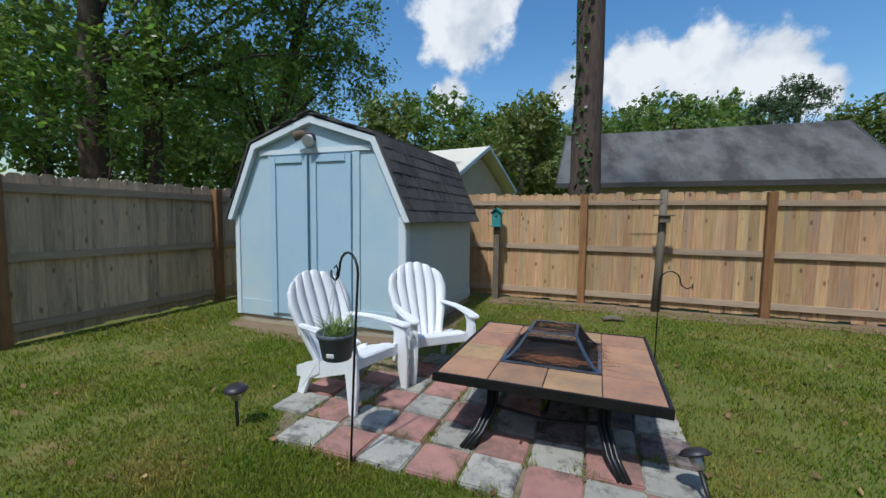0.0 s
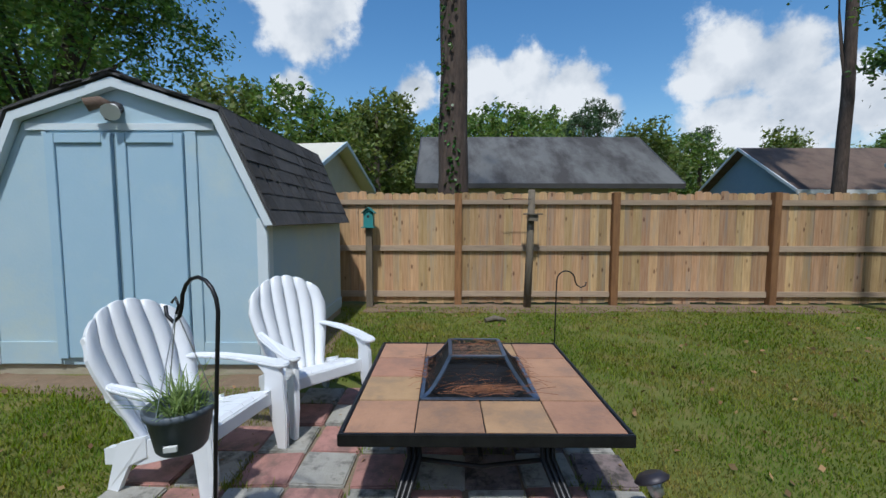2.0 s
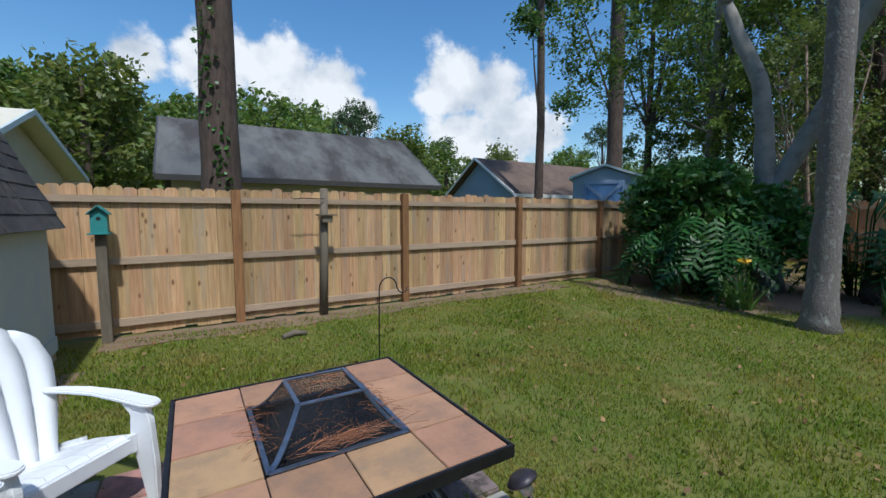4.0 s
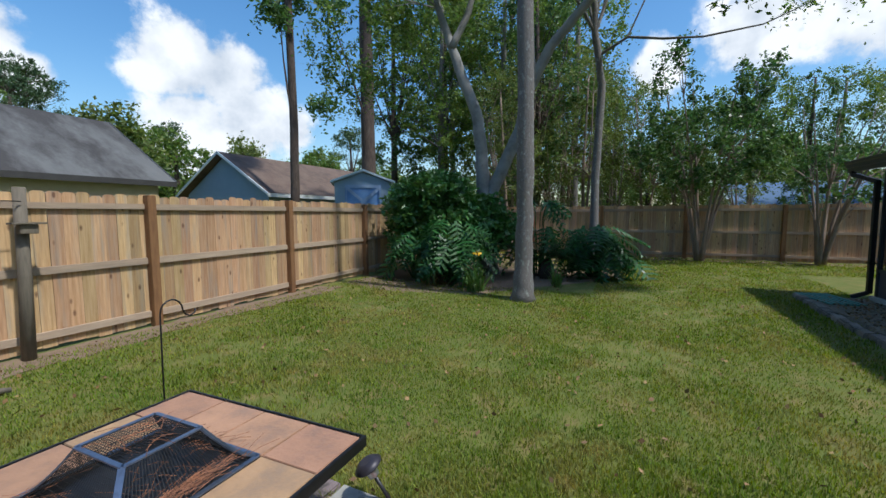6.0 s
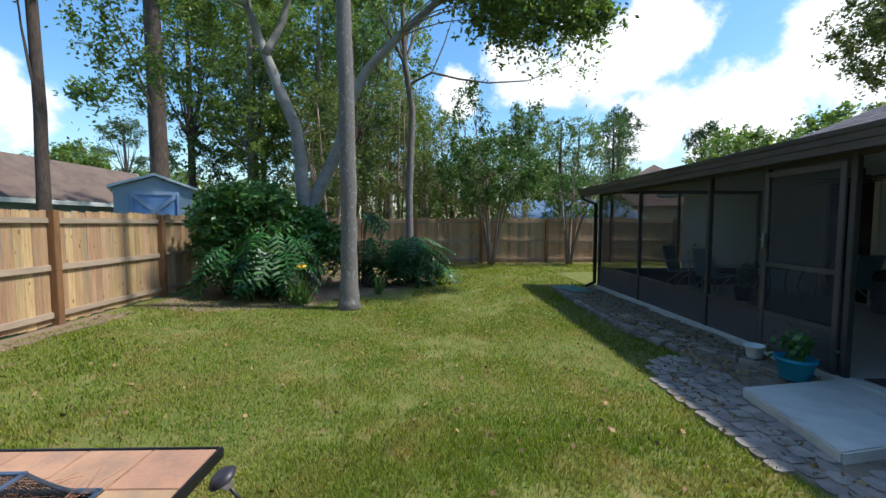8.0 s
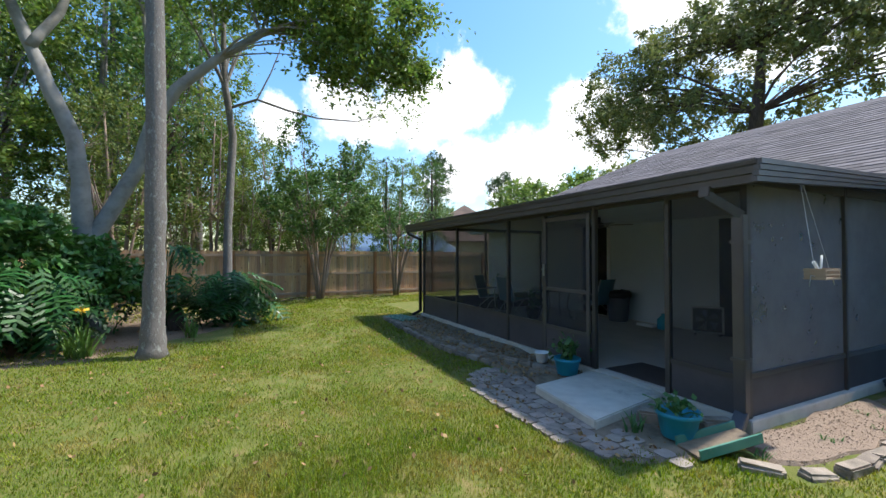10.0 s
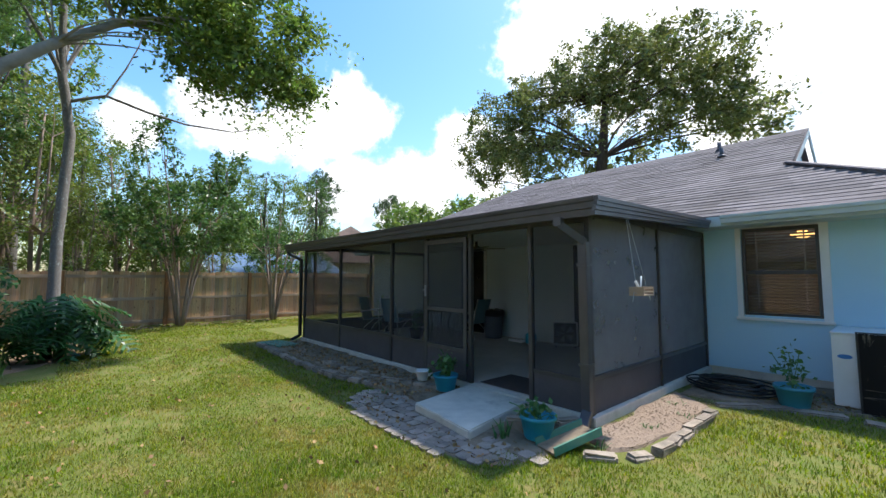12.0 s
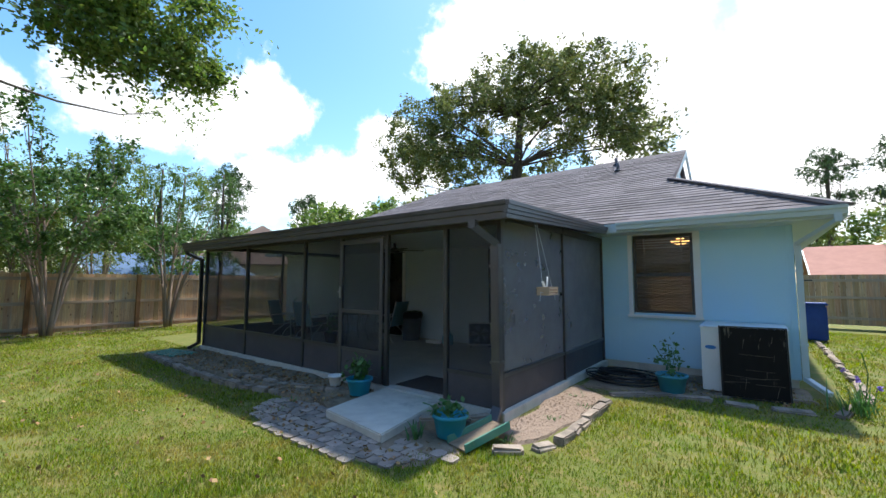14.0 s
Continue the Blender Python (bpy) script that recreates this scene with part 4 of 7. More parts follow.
beam(bm, (ex0 - 0.02, ey0 + 0.02, EZ + 0.012), (gx - 0.1, ey0 - gy + 0.06, gz + 0.03), 0.26, 0.05, 0.01)
hpart("hip_cap", bm, M_ROOF_HOUSE)
for x0, x1, y0, y1 in ((ex0 - 0.02, ex1, ey0 - 0.02, ey0 + 0.0), (ex0 - 0.02, ex0, ey1, ey0 - 0.021)):
    bm = bmesh.new()
    box(bm, x0, x1, y0, y1, EZ - 0.16, EZ + 0.0)
    hpart("fascia", bm, M_FASCIA, "pale blue fascia")
bm = bmesh.new()
slab(bm, [(ex0 - 0.02, ey0 + y, EZ - 0.1 + z) for y, z in ((0, 0.08), (0.0, -0.01), (0.04, -0.03), (0.08, -0.02), (0.09, 0.04), (0.115, 0.06), (0.12, 0.1), (0, 0.1))], (2.95, 0, 0))
hpart("gutter", bm, M_FASCIA, "pale blue gutter")
bm = bmesh.new()
box(bm, ex0, ex1, ey0 - 0.02, WALL_Y + 0.002, EZ - 0.165, EZ - 0.15)
box(bm, ex0, -2.192, -15.5, WALL_Y + 0.0, EZ - 0.165, EZ - 0.15)
hpart("soffit", bm, M_FASCIA)
bm = bmesh.new()
slab(bm, [(gx + 0.1, ey0 - gy - 0.25, gz), (gx + 0.1, RY, RZ - 0.12), (gx + 0.1, ey1 + gy + 0.25, gz)], (0.04, 0, 0))
hpart("gable", bm, M_HOUSE, "small blue gable wall")
bm = bmesh.new()
slab(bm, [(gx - 0.14, ey0 - gy + 0.0, gz - 0.02), (gx - 0.14, RY, RZ + 0.02), (gx - 0.14, RY, RZ - 0.14), (gx - 0.14, ey0 - gy - 0.28, gz - 0.02)], (0.04, 0, 0))
slab(bm, [(gx - 0.14, ey1 + gy, gz - 0.02), (gx - 0.14, RY - 0.001, RZ + 0.02), (gx - 0.14, RY - 0.001, RZ - 0.14), (gx - 0.14, ey1 + gy + 0.28, gz - 0.02)], (0.04, 0, 0))
hpart("barge_board", bm, M_FASCIA, "white gable trim")
bm = bmesh.new()
slab(bm, [(gx - 0.14, ey0 - gy, gz), (7.55, ey0 - gy, gz), (7.55, RY, RZ + 0.01), (gx - 0.14, RY, RZ + 0.01)], (0, 0, 0.014))
hpart("roof_cap", bm, M_ROOF_HOUSE)
for x, y, h in ((1.25, -10.6, 0.22), (1.05, -9.95, 0.26)):
    bm = bmesh.new()
    zr = EZ + (ey0 - y) / (ey0 - RY) * (RZ - EZ)
    tube(bm, [(x, y, zr - 0.05), (x, y, zr + h)], 0.045, 10)
    lathe(bm, [(0.10, 0), (0.05, 0.06)], 10, (x, y, zr))
    hpart("vent_pipe", bm, M_GUTTER)

# window with trim, sashes, blinds; a lit lamp inside
win = thing("window_1", "white-trimmed sash window with brown wooden blinds", "window", -0.395, WALL_Y, 0.92, kind="structure")


def wpart(name, x0, x1, y0, y1, z0, z1, material, label="", bevel=0.003, parent=None):
    bm_ = bmesh.new()
    box(bm_, x0 + 0.395, x1 + 0.395, y0, y1, z0 - 0.92, z1 - 0.92, bevel)
    return part(name, bm_, material, parent or win, label)


wpart("window_frame", -0.985, W0 + 0.01, 0.002, 0.028, 0.985, 2.53, M_WHITE)
wpart("window_frame", W1 - 0.01, 0.17, 0.002, 0.028, 0.985, 2.53, M_WHITE)
wpart("window_frame", W0 + 0.011, W1 - 0.011, 0.002, 0.028, 2.44, 2.53, M_WHITE)
wpart("window_sill", -1.0, 0.19, 0.002, 0.05, 0.94, 0.984, M_WHITE)
for nm, a, b, c, d, y in (("sash", W0 + 0.012, W1 - 0.012, 1.0, 1.06, -0.05), ("sash", W0 + 0.012, W1 - 0.012, 1.68, 1.74, -0.04), ("sash", W0 + 0.012, W1 - 0.012, 2.38, 2.439, -0.06),
                          ("sash", W0 + 0.012, W0 + 0.06, 1.061, 2.379, -0.055), ("sash", W1 - 0.06, W1 - 0.012, 1.061, 2.379, -0.055)):
    wpart(nm, a, b, y - 0.02, y + 0.02, c, d, M_BRONZE)
M_GLASS = mat("window_glass", (0.9, 0.9, 0.9), (0.9, 0.9, 0.9), 1, 0.02)
M_GLASS.node_tree.nodes["Principled BSDF"].inputs["Transmission Weight"].default_value = 1.0
M_GLASS.node_tree.nodes["Principled BSDF"].inputs["IOR"].default_value = 1.4
for z0, z1 in ((1.061, 1.679), (1.741, 2.379)):
    wpart("pane", W0 + 0.061, W1 - 0.061, -0.058, -0.054, z0, z1, M_GLASS, bevel=0).visible_shadow = False
blind = thing("window_blind", "brown wooden venetian blind lowered behind the glass", "blind", -0.395, WALL_Y - 0.11, 1.0)
me = None
for i in range(29):
    if me is None:
        bm = bmesh.new()
        box(bm, -0.47, 0.47, -0.02, 0.02, -0.0015, 0.0015)
        me = made(bm, "slat")
        me.materials.append(M_BLIND)
    part("slat", me, M_BLIND, blind, at=pose(0, 0, 0.03 + i * 0.048, 38, 0, 0))
for x in (-0.3, 0.3):
    bm = bmesh.new()
    box(bm, x - 0.01, x + 0.01, 0.022, 0.024, 0.0, 1.46)
    part("tape", bm, M_BLIND, blind)
bm = bmesh.new()
box(bm, -2.1, 5.0, -11, WALL_Y - 0.142, 0.12, 0.16)
box(bm, -2.1, 5.0, -11.1, -11.001, 0.12, 2.45)
box(bm, 4.9, 5.0, -11, WALL_Y - 0.15, 0.161, 2.45)
hpart("room", bm, M_BEIGE)
bm = bmesh.new()
box(bm, -2.1, 5.0, -11, WALL_Y - 0.145, 2.451, 2.48)
hpart("ceiling", bm, M_WHITE)
cl = thing("ceiling_light", "lit amber glass ceiling lamp inside the room", "lamp", -0.6, WALL_Y - 0.75, 2.30)
bm = bmesh.new()
lathe(bm, [(0.05, 0.15), (0.07, 0.10), (0.16, 0.07), (0.15, 0.03), (0.06, 0.0)][::-1], 20)
part("shade", bm, M_LAMP, cl)

pd = thing("door_1", "open doorway with white casing and a dark sheet for its shade at the back of the porch", "door", 6.37, WALL_Y, 0.1, kind="structure")
for x0, x1, z0, z1 in ((-0.54, -0.44, 0.01, 2.40), (0.44, 0.54, 0.01, 2.40), (-0.439, 0.439, 2.31, 2.40)):
    bm = bmesh.new()
    box(bm, x0, x1, 0.002, 0.03, z0, z1, 0.003)
    part("casing", bm, M_WHITE, pd)
# a dark sheet across the opening stands in for the shaded room
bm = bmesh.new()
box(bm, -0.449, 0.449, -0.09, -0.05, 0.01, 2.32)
part("panel", bm, M_GLASS_AND_SHADE, pd)
sd = thing("door_2", "dark sliding door glass behind the porch", "door", 2.3, WALL_Y, 0.1, kind="structure")
for x0, x1 in ((-0.9, 0.0), (0.01, 0.9)):
    bm = bmesh.new()
    box(bm, x0, x1, 0.002, 0.03, 0.01, 2.25, 0.003)
    part("pane", bm, M_GLASS_AND_SHADE, sd)

downspout("pale blue downspout at the house corner", [(-2.64, -6.30, 2.52), (-2.64, -6.30, 2.42), (-2.24, -6.84, 2.15), (-2.24, -6.85, 0.16), (-2.45, -6.55, 0.04)], M_FASCIA, 0.08)


# ---- neighbouring houses ----
def gable_house(name, label, x, y, rz, length, depth, eave, ridge, wall, roof, hip=0.0, hip0=0.0):
    """A plain house: ridge along its own x, origin at one front corner."""
    h = thing(name, label, "house", x, y, 0, rz)
    bm_ = bmesh.new()
    box(bm_, 0, length, 0, depth, -0.1, eave)
    part("wall", bm_, wall, h)
    if not hip:
        bm_ = bmesh.new()
        slab(bm_, [(0.0, 0, eave), (0.0, depth, eave), (0.0, depth / 2, ridge - 0.12)], (length, 0, 0))
        part("gable", bm_, wall, h)
    o, k = 0.45, (ridge - eave) / (depth / 2)
    lo = eave - o * k * 0.5
    for s in (0, 1):
        y0, ym = (-o, depth / 2) if s == 0 else (depth + o, depth / 2)
        bm_ = bmesh.new()
        slab(bm_, [(-o, y0, lo), (length + o, y0, lo), (length - hip if hip else length + o, ym, ridge), (hip0 if hip0 else -o, ym, ridge)], (0, 0, 0.09))
        part("roof", bm_, roof, h)
        bm_ = bmesh.new()
        box(bm_, -o, length + o, y0 - 0.03, y0 + 0.03, lo - 0.12, lo + 0.08)
        part("fascia", bm_, M_BRONZE if roof is M_ROOF_GREY else M_WHITE, h)
    if hip:
        bm_ = bmesh.new()
        slab(bm_, [(length + o, -o, lo), (length + o, depth + o, lo), (length - hip, depth / 2, ridge)], (0, 0, 0.09))
        part("roof", bm_, roof, h)
    if hip0:
        bm_ = bmesh.new()
        slab(bm_, [(-o, -o, lo), (-o, depth + o, lo), (hip0, depth / 2, ridge)], (0, 0, 0.09))
        part("roof", bm_, roof, h)
    ends = ([] if hip0 else [-o - 0.04]) + ([] if hip else [length + o - 0.02])
    for xx, yy0, yy1 in ((e, y_, depth / 2) for e in ends for y_ in (-o, depth + o)):
        bm_ = bmesh.new()
        slab(bm_, [(xx, yy0, lo - 0.03), (xx, yy1, ridge - 0.03), (xx, yy1, ridge + 0.11), (xx, yy0, lo + 0.11)], (0.06, 0, 0))
        part("barge_board", bm_, M_BRONZE if roof is M_ROOF_GREY else M_WHITE if wall is M_GREYBLUE else M_FASCIA, h)
    return h


def far_window(h, x, z, w=1.2, t=1.0):
    bm_ = bmesh.new()
    box(bm_, x, x + w, -0.03, -0.002, z, z + t)
    f = part("window", bm_, M_FASCIA, h)
    bm_ = bmesh.new()
    box(bm_, x + 0.08, x + w - 0.08, -0.04, -0.031, z + 0.08, z + t - 0.08)
    part("pane", bm_, M_GLASS_AND_SHADE, f)


g = gable_house("neighbour_house", "beige house with a dark-blotched grey shingle roof", -0.9, 18.35, 0, 10.5, 8.0, 2.95, 5.6, M_BEIGE, M_ROOF_GREY)
far_window(g, 3.2, 1.2)
far_window(g, 8.0, 1.2)
g = gable_house("neighbour_house", "grey-blue gabled house with a brown shingle roof", 15.6, 18.8, 0, 12.0, 6.6, 2.75, 5.0, M_GREYBLUE, M_ROOF_BROWN)
gable_house("neighbour_house", "beige house with a cream metal roof", -10.35, 13.85, -10, 6.0, 4.8, 2.65, 4.0, M_BEIGE, M_ROOF_PALE)
gable_house("neighbour_house", "pale green house with a blue metal roof", 30, -11.0, 90, 7.0, 7.0, 1.9, 3.1, M_BEIGE, M_ROOF_BLUE)
gable_house("neighbour_house", "house with a brown shingle roof beyond the fence", 25.0, -18.2, -29, 10.0, 9.0, 2.9, 6.2, M_BEIGE, M_ROOF_BROWN, hip=4.5, hip0=4.5)
gable_house("neighbour_house", "house with a salmon shingle roof beyond the gate", -13.5, -37, 0, 9.0, 8, 1.9, 3.7, M_BEIGE, M_ROOF_SALMON)

# small outbuilding with a cross-braced door beyond the fence
ob_ = thing("garden_shed", "grey-blue outbuilding with a cross-braced door", "shed", 10.45, 9.0, 0, -55)
bm = bmesh.new()
slab(bm, [(-0.92, 0, 0), (0.92, 0, 0), (0.92, 0, 2.6), (0, 0, 2.93), (-0.92, 0, 2.6)], (0, 3.0, 0))
part("wall", bm, M_GREYBLUE, ob_)
for s in (-1, 1):
    bm = bmesh.new()
    slab(bm, [(s * 1.04, -0.12, 2.57), (0, -0.12, 2.95), (0, 3.12, 2.95), (s * 1.04, 3.12, 2.57)], (0, 0, 0.07))
    part("roof", bm, M_FASCIA, ob_)
bm = bmesh.new()
box(bm, -0.58, 0.58, -0.03, -0.002, 0.1, 2.5)
dr = part("door", bm, mat("blue_door_paint", (0.18, 0.34, 0.62), None, 3, 0.6), ob_)
M_XB = mat("pale_blue_brace", (0.32, 0.44, 0.62), None, 3, 0.6)
for a, b in (((-0.54, -0.045, 1.5), (0.54, -0.045, 2.42)), ((-0.54, -0.046, 2.42), (0.54, -0.046, 1.5)), ((-0.58, -0.045, 2.46), (0.58, -0.045, 2.46)), ((-0.54, -0.047, 1.2), (-0.54, -0.047, 2.45)), ((0.54, -0.047, 1.2), (0.54, -0.047, 2.45))):
    bm = bmesh.new()
    beam(bm, a, b, 0.03, 0.1)
    part("brace", bm, M_XB, dr)

# ---- trees ----
tree("pine_tree", "tall pine with dark furrowed bark and climbing ivy", (0.05, 8.64, 0), [(0, 0, 0, 0.34), (0.03, 0, 3.0, 0.275), (0.02, 0, 8, 0.26), (0.1, 0, 16, 0.2), (0, 0, 20, 0.1)],
     [(0, 0, 18, 3, 3, 2.5, 40)], M_BARK, M_LEAF_PINE, 0.3, 40, 0.6, 12, 21, slim=0.2, sides=14)
rng = np.random.default_rng(77)
n = 230
za = rng.uniform(1.6, 7.5, n)
aa = -1.9 + 0.5 * np.sin(za * 1.1) + rng.normal(size=n) * 0.35
solid("ivy", leaves("ivy", np.stack([0.07 + 0.31 * np.cos(aa), 8.64 + 0.31 * np.sin(aa), za], axis=1), 0.09, rng, 0.2, 0.9), M_LEAF_GLOSS, "ivy leaves climbing the pine trunk", "ivy")
tree("pine_tree", "slim tall pine beyond the fence", (15.15, 16.5, 0), [(0, 0, 0, 0.26), (0.1, 0, 6, 0.22), (0.0, 0, 13, 0.18), (0, 0, 19, 0.1)],
     [(-0.9, 0.0, 10.9, 0.8, 0.8, 0.9, 14), (0.5, 0.2, 12.4, 0.8, 0.8, 0.7, 10), (0.3, 0, 14.2, 1.6, 1.6, 1.0, 24), (0, 0, 17, 2.6, 2.6, 2.0, 40)], M_BARK, M_LEAF_DARK, 0.26, 55, 0.4, 8, 22, slim=0.45)
tree("oak_tree", "dark trunk with leafy side branches beyond the fence", (13.0, 10.5, 0), [(0, 0, 0, 0.3), (0.0, 0, 5, 0.27), (0.05, 0.1, 12, 0.22), (0, 0, 16, 0.1)],
     [(-1.6, 0.9, 5.6, 0.7, 0.5, 0.25, 9), (-1.2, 0.8, 9.3, 0.7, 0.6, 0.5, 10), (0.5, 0, 12.5, 3, 3, 2, 50)], M_BARK, M_LEAF_DARK, 0.17, 60, 0.3, 12, 23)
tree("grey_trunk_tree", "slim straight tree with pale lichened bark", (6.42, 2.72, 0),
     [(0, 0, 0, 0.20), (0.0, 0.0, 0.5, 0.165), (-0.04, -0.03, 1.8, 0.15), (-0.12, -0.03, 3.6, 0.145), (-0.2, 0, 6, 0.13), (-0.3, 0.1, 9.5, 0.11), (-0.2, 0.3, 13.5, 0.07)],
     [(-0.2, 0.5, 13.6, 2.4, 2.4, 1.3, 60)], M_BARK_PALE, M_LEAF, 0.11, 60, 0.32, 16, 24, sides=16)
tree("forked_tree", "smooth grey forked tree leaning out of the shrubs", (9.2, 4.3, 0),
     [(0, 0, 0, 0.27), (0.05, 0.04, 1.6, 0.22), (0.0, 0.12, 2.3, 0.18), (-0.05, 0.16, 3.2, 0.16), (-0.05, 0.28, 4.1, 0.15), (0.0, 0.72, 5.1, 0.13), (0.1, 1.08, 6.0, 0.11), (0.1, 1.4, 6.9, 0.09), (0.1, 1.7, 8.5, 0.07)],
     [(0.2, 1.8, 8.1, 2.4, 2.0, 1.4, 90), (-0.3, -1.7, 8.4, 2.2, 2.2, 1.1, 80), (-1.2, -5.3, 6.4, 0.9, 1.2, 0.7, 70), (-1.3, -6.5, 6.35, 0.5, 0.55, 0.4, 24), (-1.6, -5.7, 7.3, 1.3, 1.2, 0.7, 50),
      (-0.6, -4.4, 7.6, 1.2, 1.2, 0.7, 40), (0.5, 4.0, 6.5, 1.6, 1.6, 1.5, 40), (-0.5, -3.6, 8.5, 1.6, 1.8, 0.9, 55)], M_BARK_SMOOTH, M_LEAF, 0.12, 110, 0.3, 34, 25, sides=14, limb_r=0.028,
     extra=([(0.03, 0.04, 1.8, 0.17), (0.1, -0.36, 2.7, 0.155), (0.1, -0.78, 3.6, 0.145), (0.05, -1.0, 4.5, 0.13), (0.0, -1.5, 5.4, 0.12), (-0.1, -2.3, 6.2, 0.10), (-0.3, -3.2, 6.9, 0.08), (-0.8, -4.6, 7.4, 0.045)],
            [(0.0, 1.0, 5.8, 0.10), (0.2, 0.6, 6.7, 0.08), (0.3, 0.3, 8.0, 0.05)], [(0.05, -1.1, 4.6, 0.1), (0.2, -1.0, 6.0, 0.08), (0.4, -0.7, 7.6, 0.05)]))
tree("thin_tree", "thin grey-barked tree with a long bare side branch", (11.16, 1.85, 0), [(0, 0, 0, 0.13), (0, 0, 2.5, 0.11), (0.05, -0.1, 5, 0.10), (-0.1, 0.1, 6.3, 0.09), (0, 0.2, 9, 0.06)],
     [(0, 0.3, 9, 1.8, 1.8, 1.2, 40), (-0.7, -4.3, 6.0, 0.3, 0.7, 0.2, 7)], M_BARK_PALE, M_LEAF, 0.09, 50, 0.25, 12, 26,
     extra=([(0.0, 0.0, 5.75, 0.04), (-0.3, -0.7, 6.0, 0.034), (-0.5, -1.5, 5.75, 0.03), (-0.65, -2.3, 5.6, 0.024), (-0.7, -3.4, 5.65, 0.016), (-0.7, -4.6, 6.1, 0.007)],))


def crape(name, label, base, h, spread, seed, clumps, lean=0.0):
    rng_ = np.random.default_rng(seed)
    stems = []
    for i in range(7):
        a = 2 * math.pi * i / 7 + rng_.uniform(-0.3, 0.3)
        s = spread * rng_.uniform(0.5, 1.0)
        ca, sa = math.cos(a), math.sin(a) + lean
        stems.append([(ca * 0.08, sa * 0.08, 0, 0.055), (ca * s * 0.2, sa * s * 0.22, h * 0.25, 0.045), (ca * s * 0.45, sa * s * 0.45, h * 0.5, 0.032), (ca * s * 0.8, sa * s * 0.8, h * 0.8, 0.016), (ca * s, sa * s, h * rng_.uniform(0.9, 1.05), 0.006)])
    blobs = [(0, lean * spread * 0.6, h * 0.6, spread * 1.0, spread * 1.0, h * 0.22, clumps)]
    for st in stems[:clumps // 20]:
        blobs.append((st[4][0], st[4][1], st[4][2] - 0.4, 0.10, 0.10, 0.7, 6))
    return tree(name, label, base, stems[0], blobs, M_BARK_TAN, M_LEAF_DARK, 0.115, 62, 0.2, 30, seed, extra=stems[1:], sides=7, limb_r=0.02, slim=0.55)


crape("crape_myrtle", "multi-stemmed crape myrtle with tan bark", (14.5, -1.15, 0), 6.2, 2.2, 31, 220)
crape("crape_myrtle", "small leaning crape myrtle beside the far fence", (14.6, -4.2, 0), 4.6, 1.4, 32, 34, -0.4)

LEFT = "trees beyond the side fence"
tree("shade_tree", "broad dark-leaved shade tree beyond the fence", (-8.6, 4.9, 0), [(0, 0, 0, 0.26), (0.05, 0, 4, 0.22), (0, 0.1, 8, 0.16), (0, 0, 11, 0.08)],
     [(0.2, -0.3, 5.6, 2.9, 2.6, 2.6, 125), (0.5, 0, 9, 3.2, 3, 2.5, 90), (0.4, 0.2, 3.1, 2.0, 1.8, 0.8, 26)], M_BARK, M_LEAF_SIDE, 0.125, 105, 0.34, 26, 41, group=LEFT)
tree("shade_tree", "broad dark-leaved shade tree beyond the fence", (-8.5, 5.9, 0), [(0, 0, 0, 0.19), (0.1, 0, 4, 0.17), (0.4, 0.1, 8, 0.12)],
     [(0.6, 1.4, 5.6, 2.4, 2.4, 2.5, 84), (1.0, 1.5, 8.6, 2.6, 2.6, 2.2, 64)], M_BARK, M_LEAF_SIDE, 0.125, 100, 0.34, 22, 42, group=LEFT)
tree("shade_tree", "tall airy oak reaching over the shed", (-8.4, 8.6, 0), [(0, 0, 0, 0.22), (0.3, 0.2, 3, 0.19), (1.0, 0.5, 6, 0.14), (1.6, 0.8, 9, 0.08)],
     [(0.6, 0.4, 4.3, 2.0, 2.0, 1.9, 90), (1.4, 0.9, 7.2, 1.6, 1.8, 1.8, 64), (2.1, 1.5, 5.5, 0.9, 1.0, 0.7, 20), (1.6, 1.0, 9.3, 2.0, 2.2, 1.4, 60)], M_BARK, M_LEAF_SIDE, 0.115, 90, 0.3, 34, 43, group=LEFT)
tree("shade_tree", "dark-leaved shade tree beyond the fence", (-12.8, 0.2, 0), [(0, 0, 0, 0.24), (0, 0, 4, 0.2), (0, 0, 9, 0.1)],
     [(0.6, 0, 5.5, 3, 3, 3.2, 170), (0, 0, 9, 3, 3, 2.2, 90)], M_BARK, M_LEAF, 0.13, 90, 0.36, 40, 44, group=LEFT)

tree("shade_tree", "tall airy oak rising behind the house", (9.0, -19.0, 0), [(0, 0, 0, 0.45), (0, 0, 5, 0.38), (-0.4, 0, 8, 0.28), (-0.6, 0, 11, 0.15)],
     [(0.5, 0, 10.0, 7.2, 4, 3.4, 200), (-3.4, 0, 11.6, 3.9, 3.0, 2.0, 90), (-0.8, 0, 13.2, 3.4, 2.6, 1.6, 70), (5.2, 0, 11.4, 4.2, 3.0, 2.7, 110), (-6.6, 0, 8.7, 1.8, 1.6, 1.2, 30), (8.2, 0, 9.8, 1.7, 1.6, 1.8, 36)], M_BARK, M_LEAF_OLIVE, 0.2, 110, 0.42, 80, 51, limb_r=0.065)

# forest behind the corner: a few kinds, repeated
F1 = tree("forest_tree", "tall leafy tree in the wood beyond the fence", (18.5, 6.5, 0), [(0, 0, 0, 0.2), (0.1, 0.1, 5, 0.16), (0, 0, 12, 0.08)],
          [(0, 0, 6.2, 2.2, 2.2, 2.2, 60), (0.2, 0, 10.5, 2.6, 2.6, 2.6, 80)], M_BARK_PALE, M_LEAF, 0.17, 80, 0.34, 24, 61, group="wood beyond the fence")
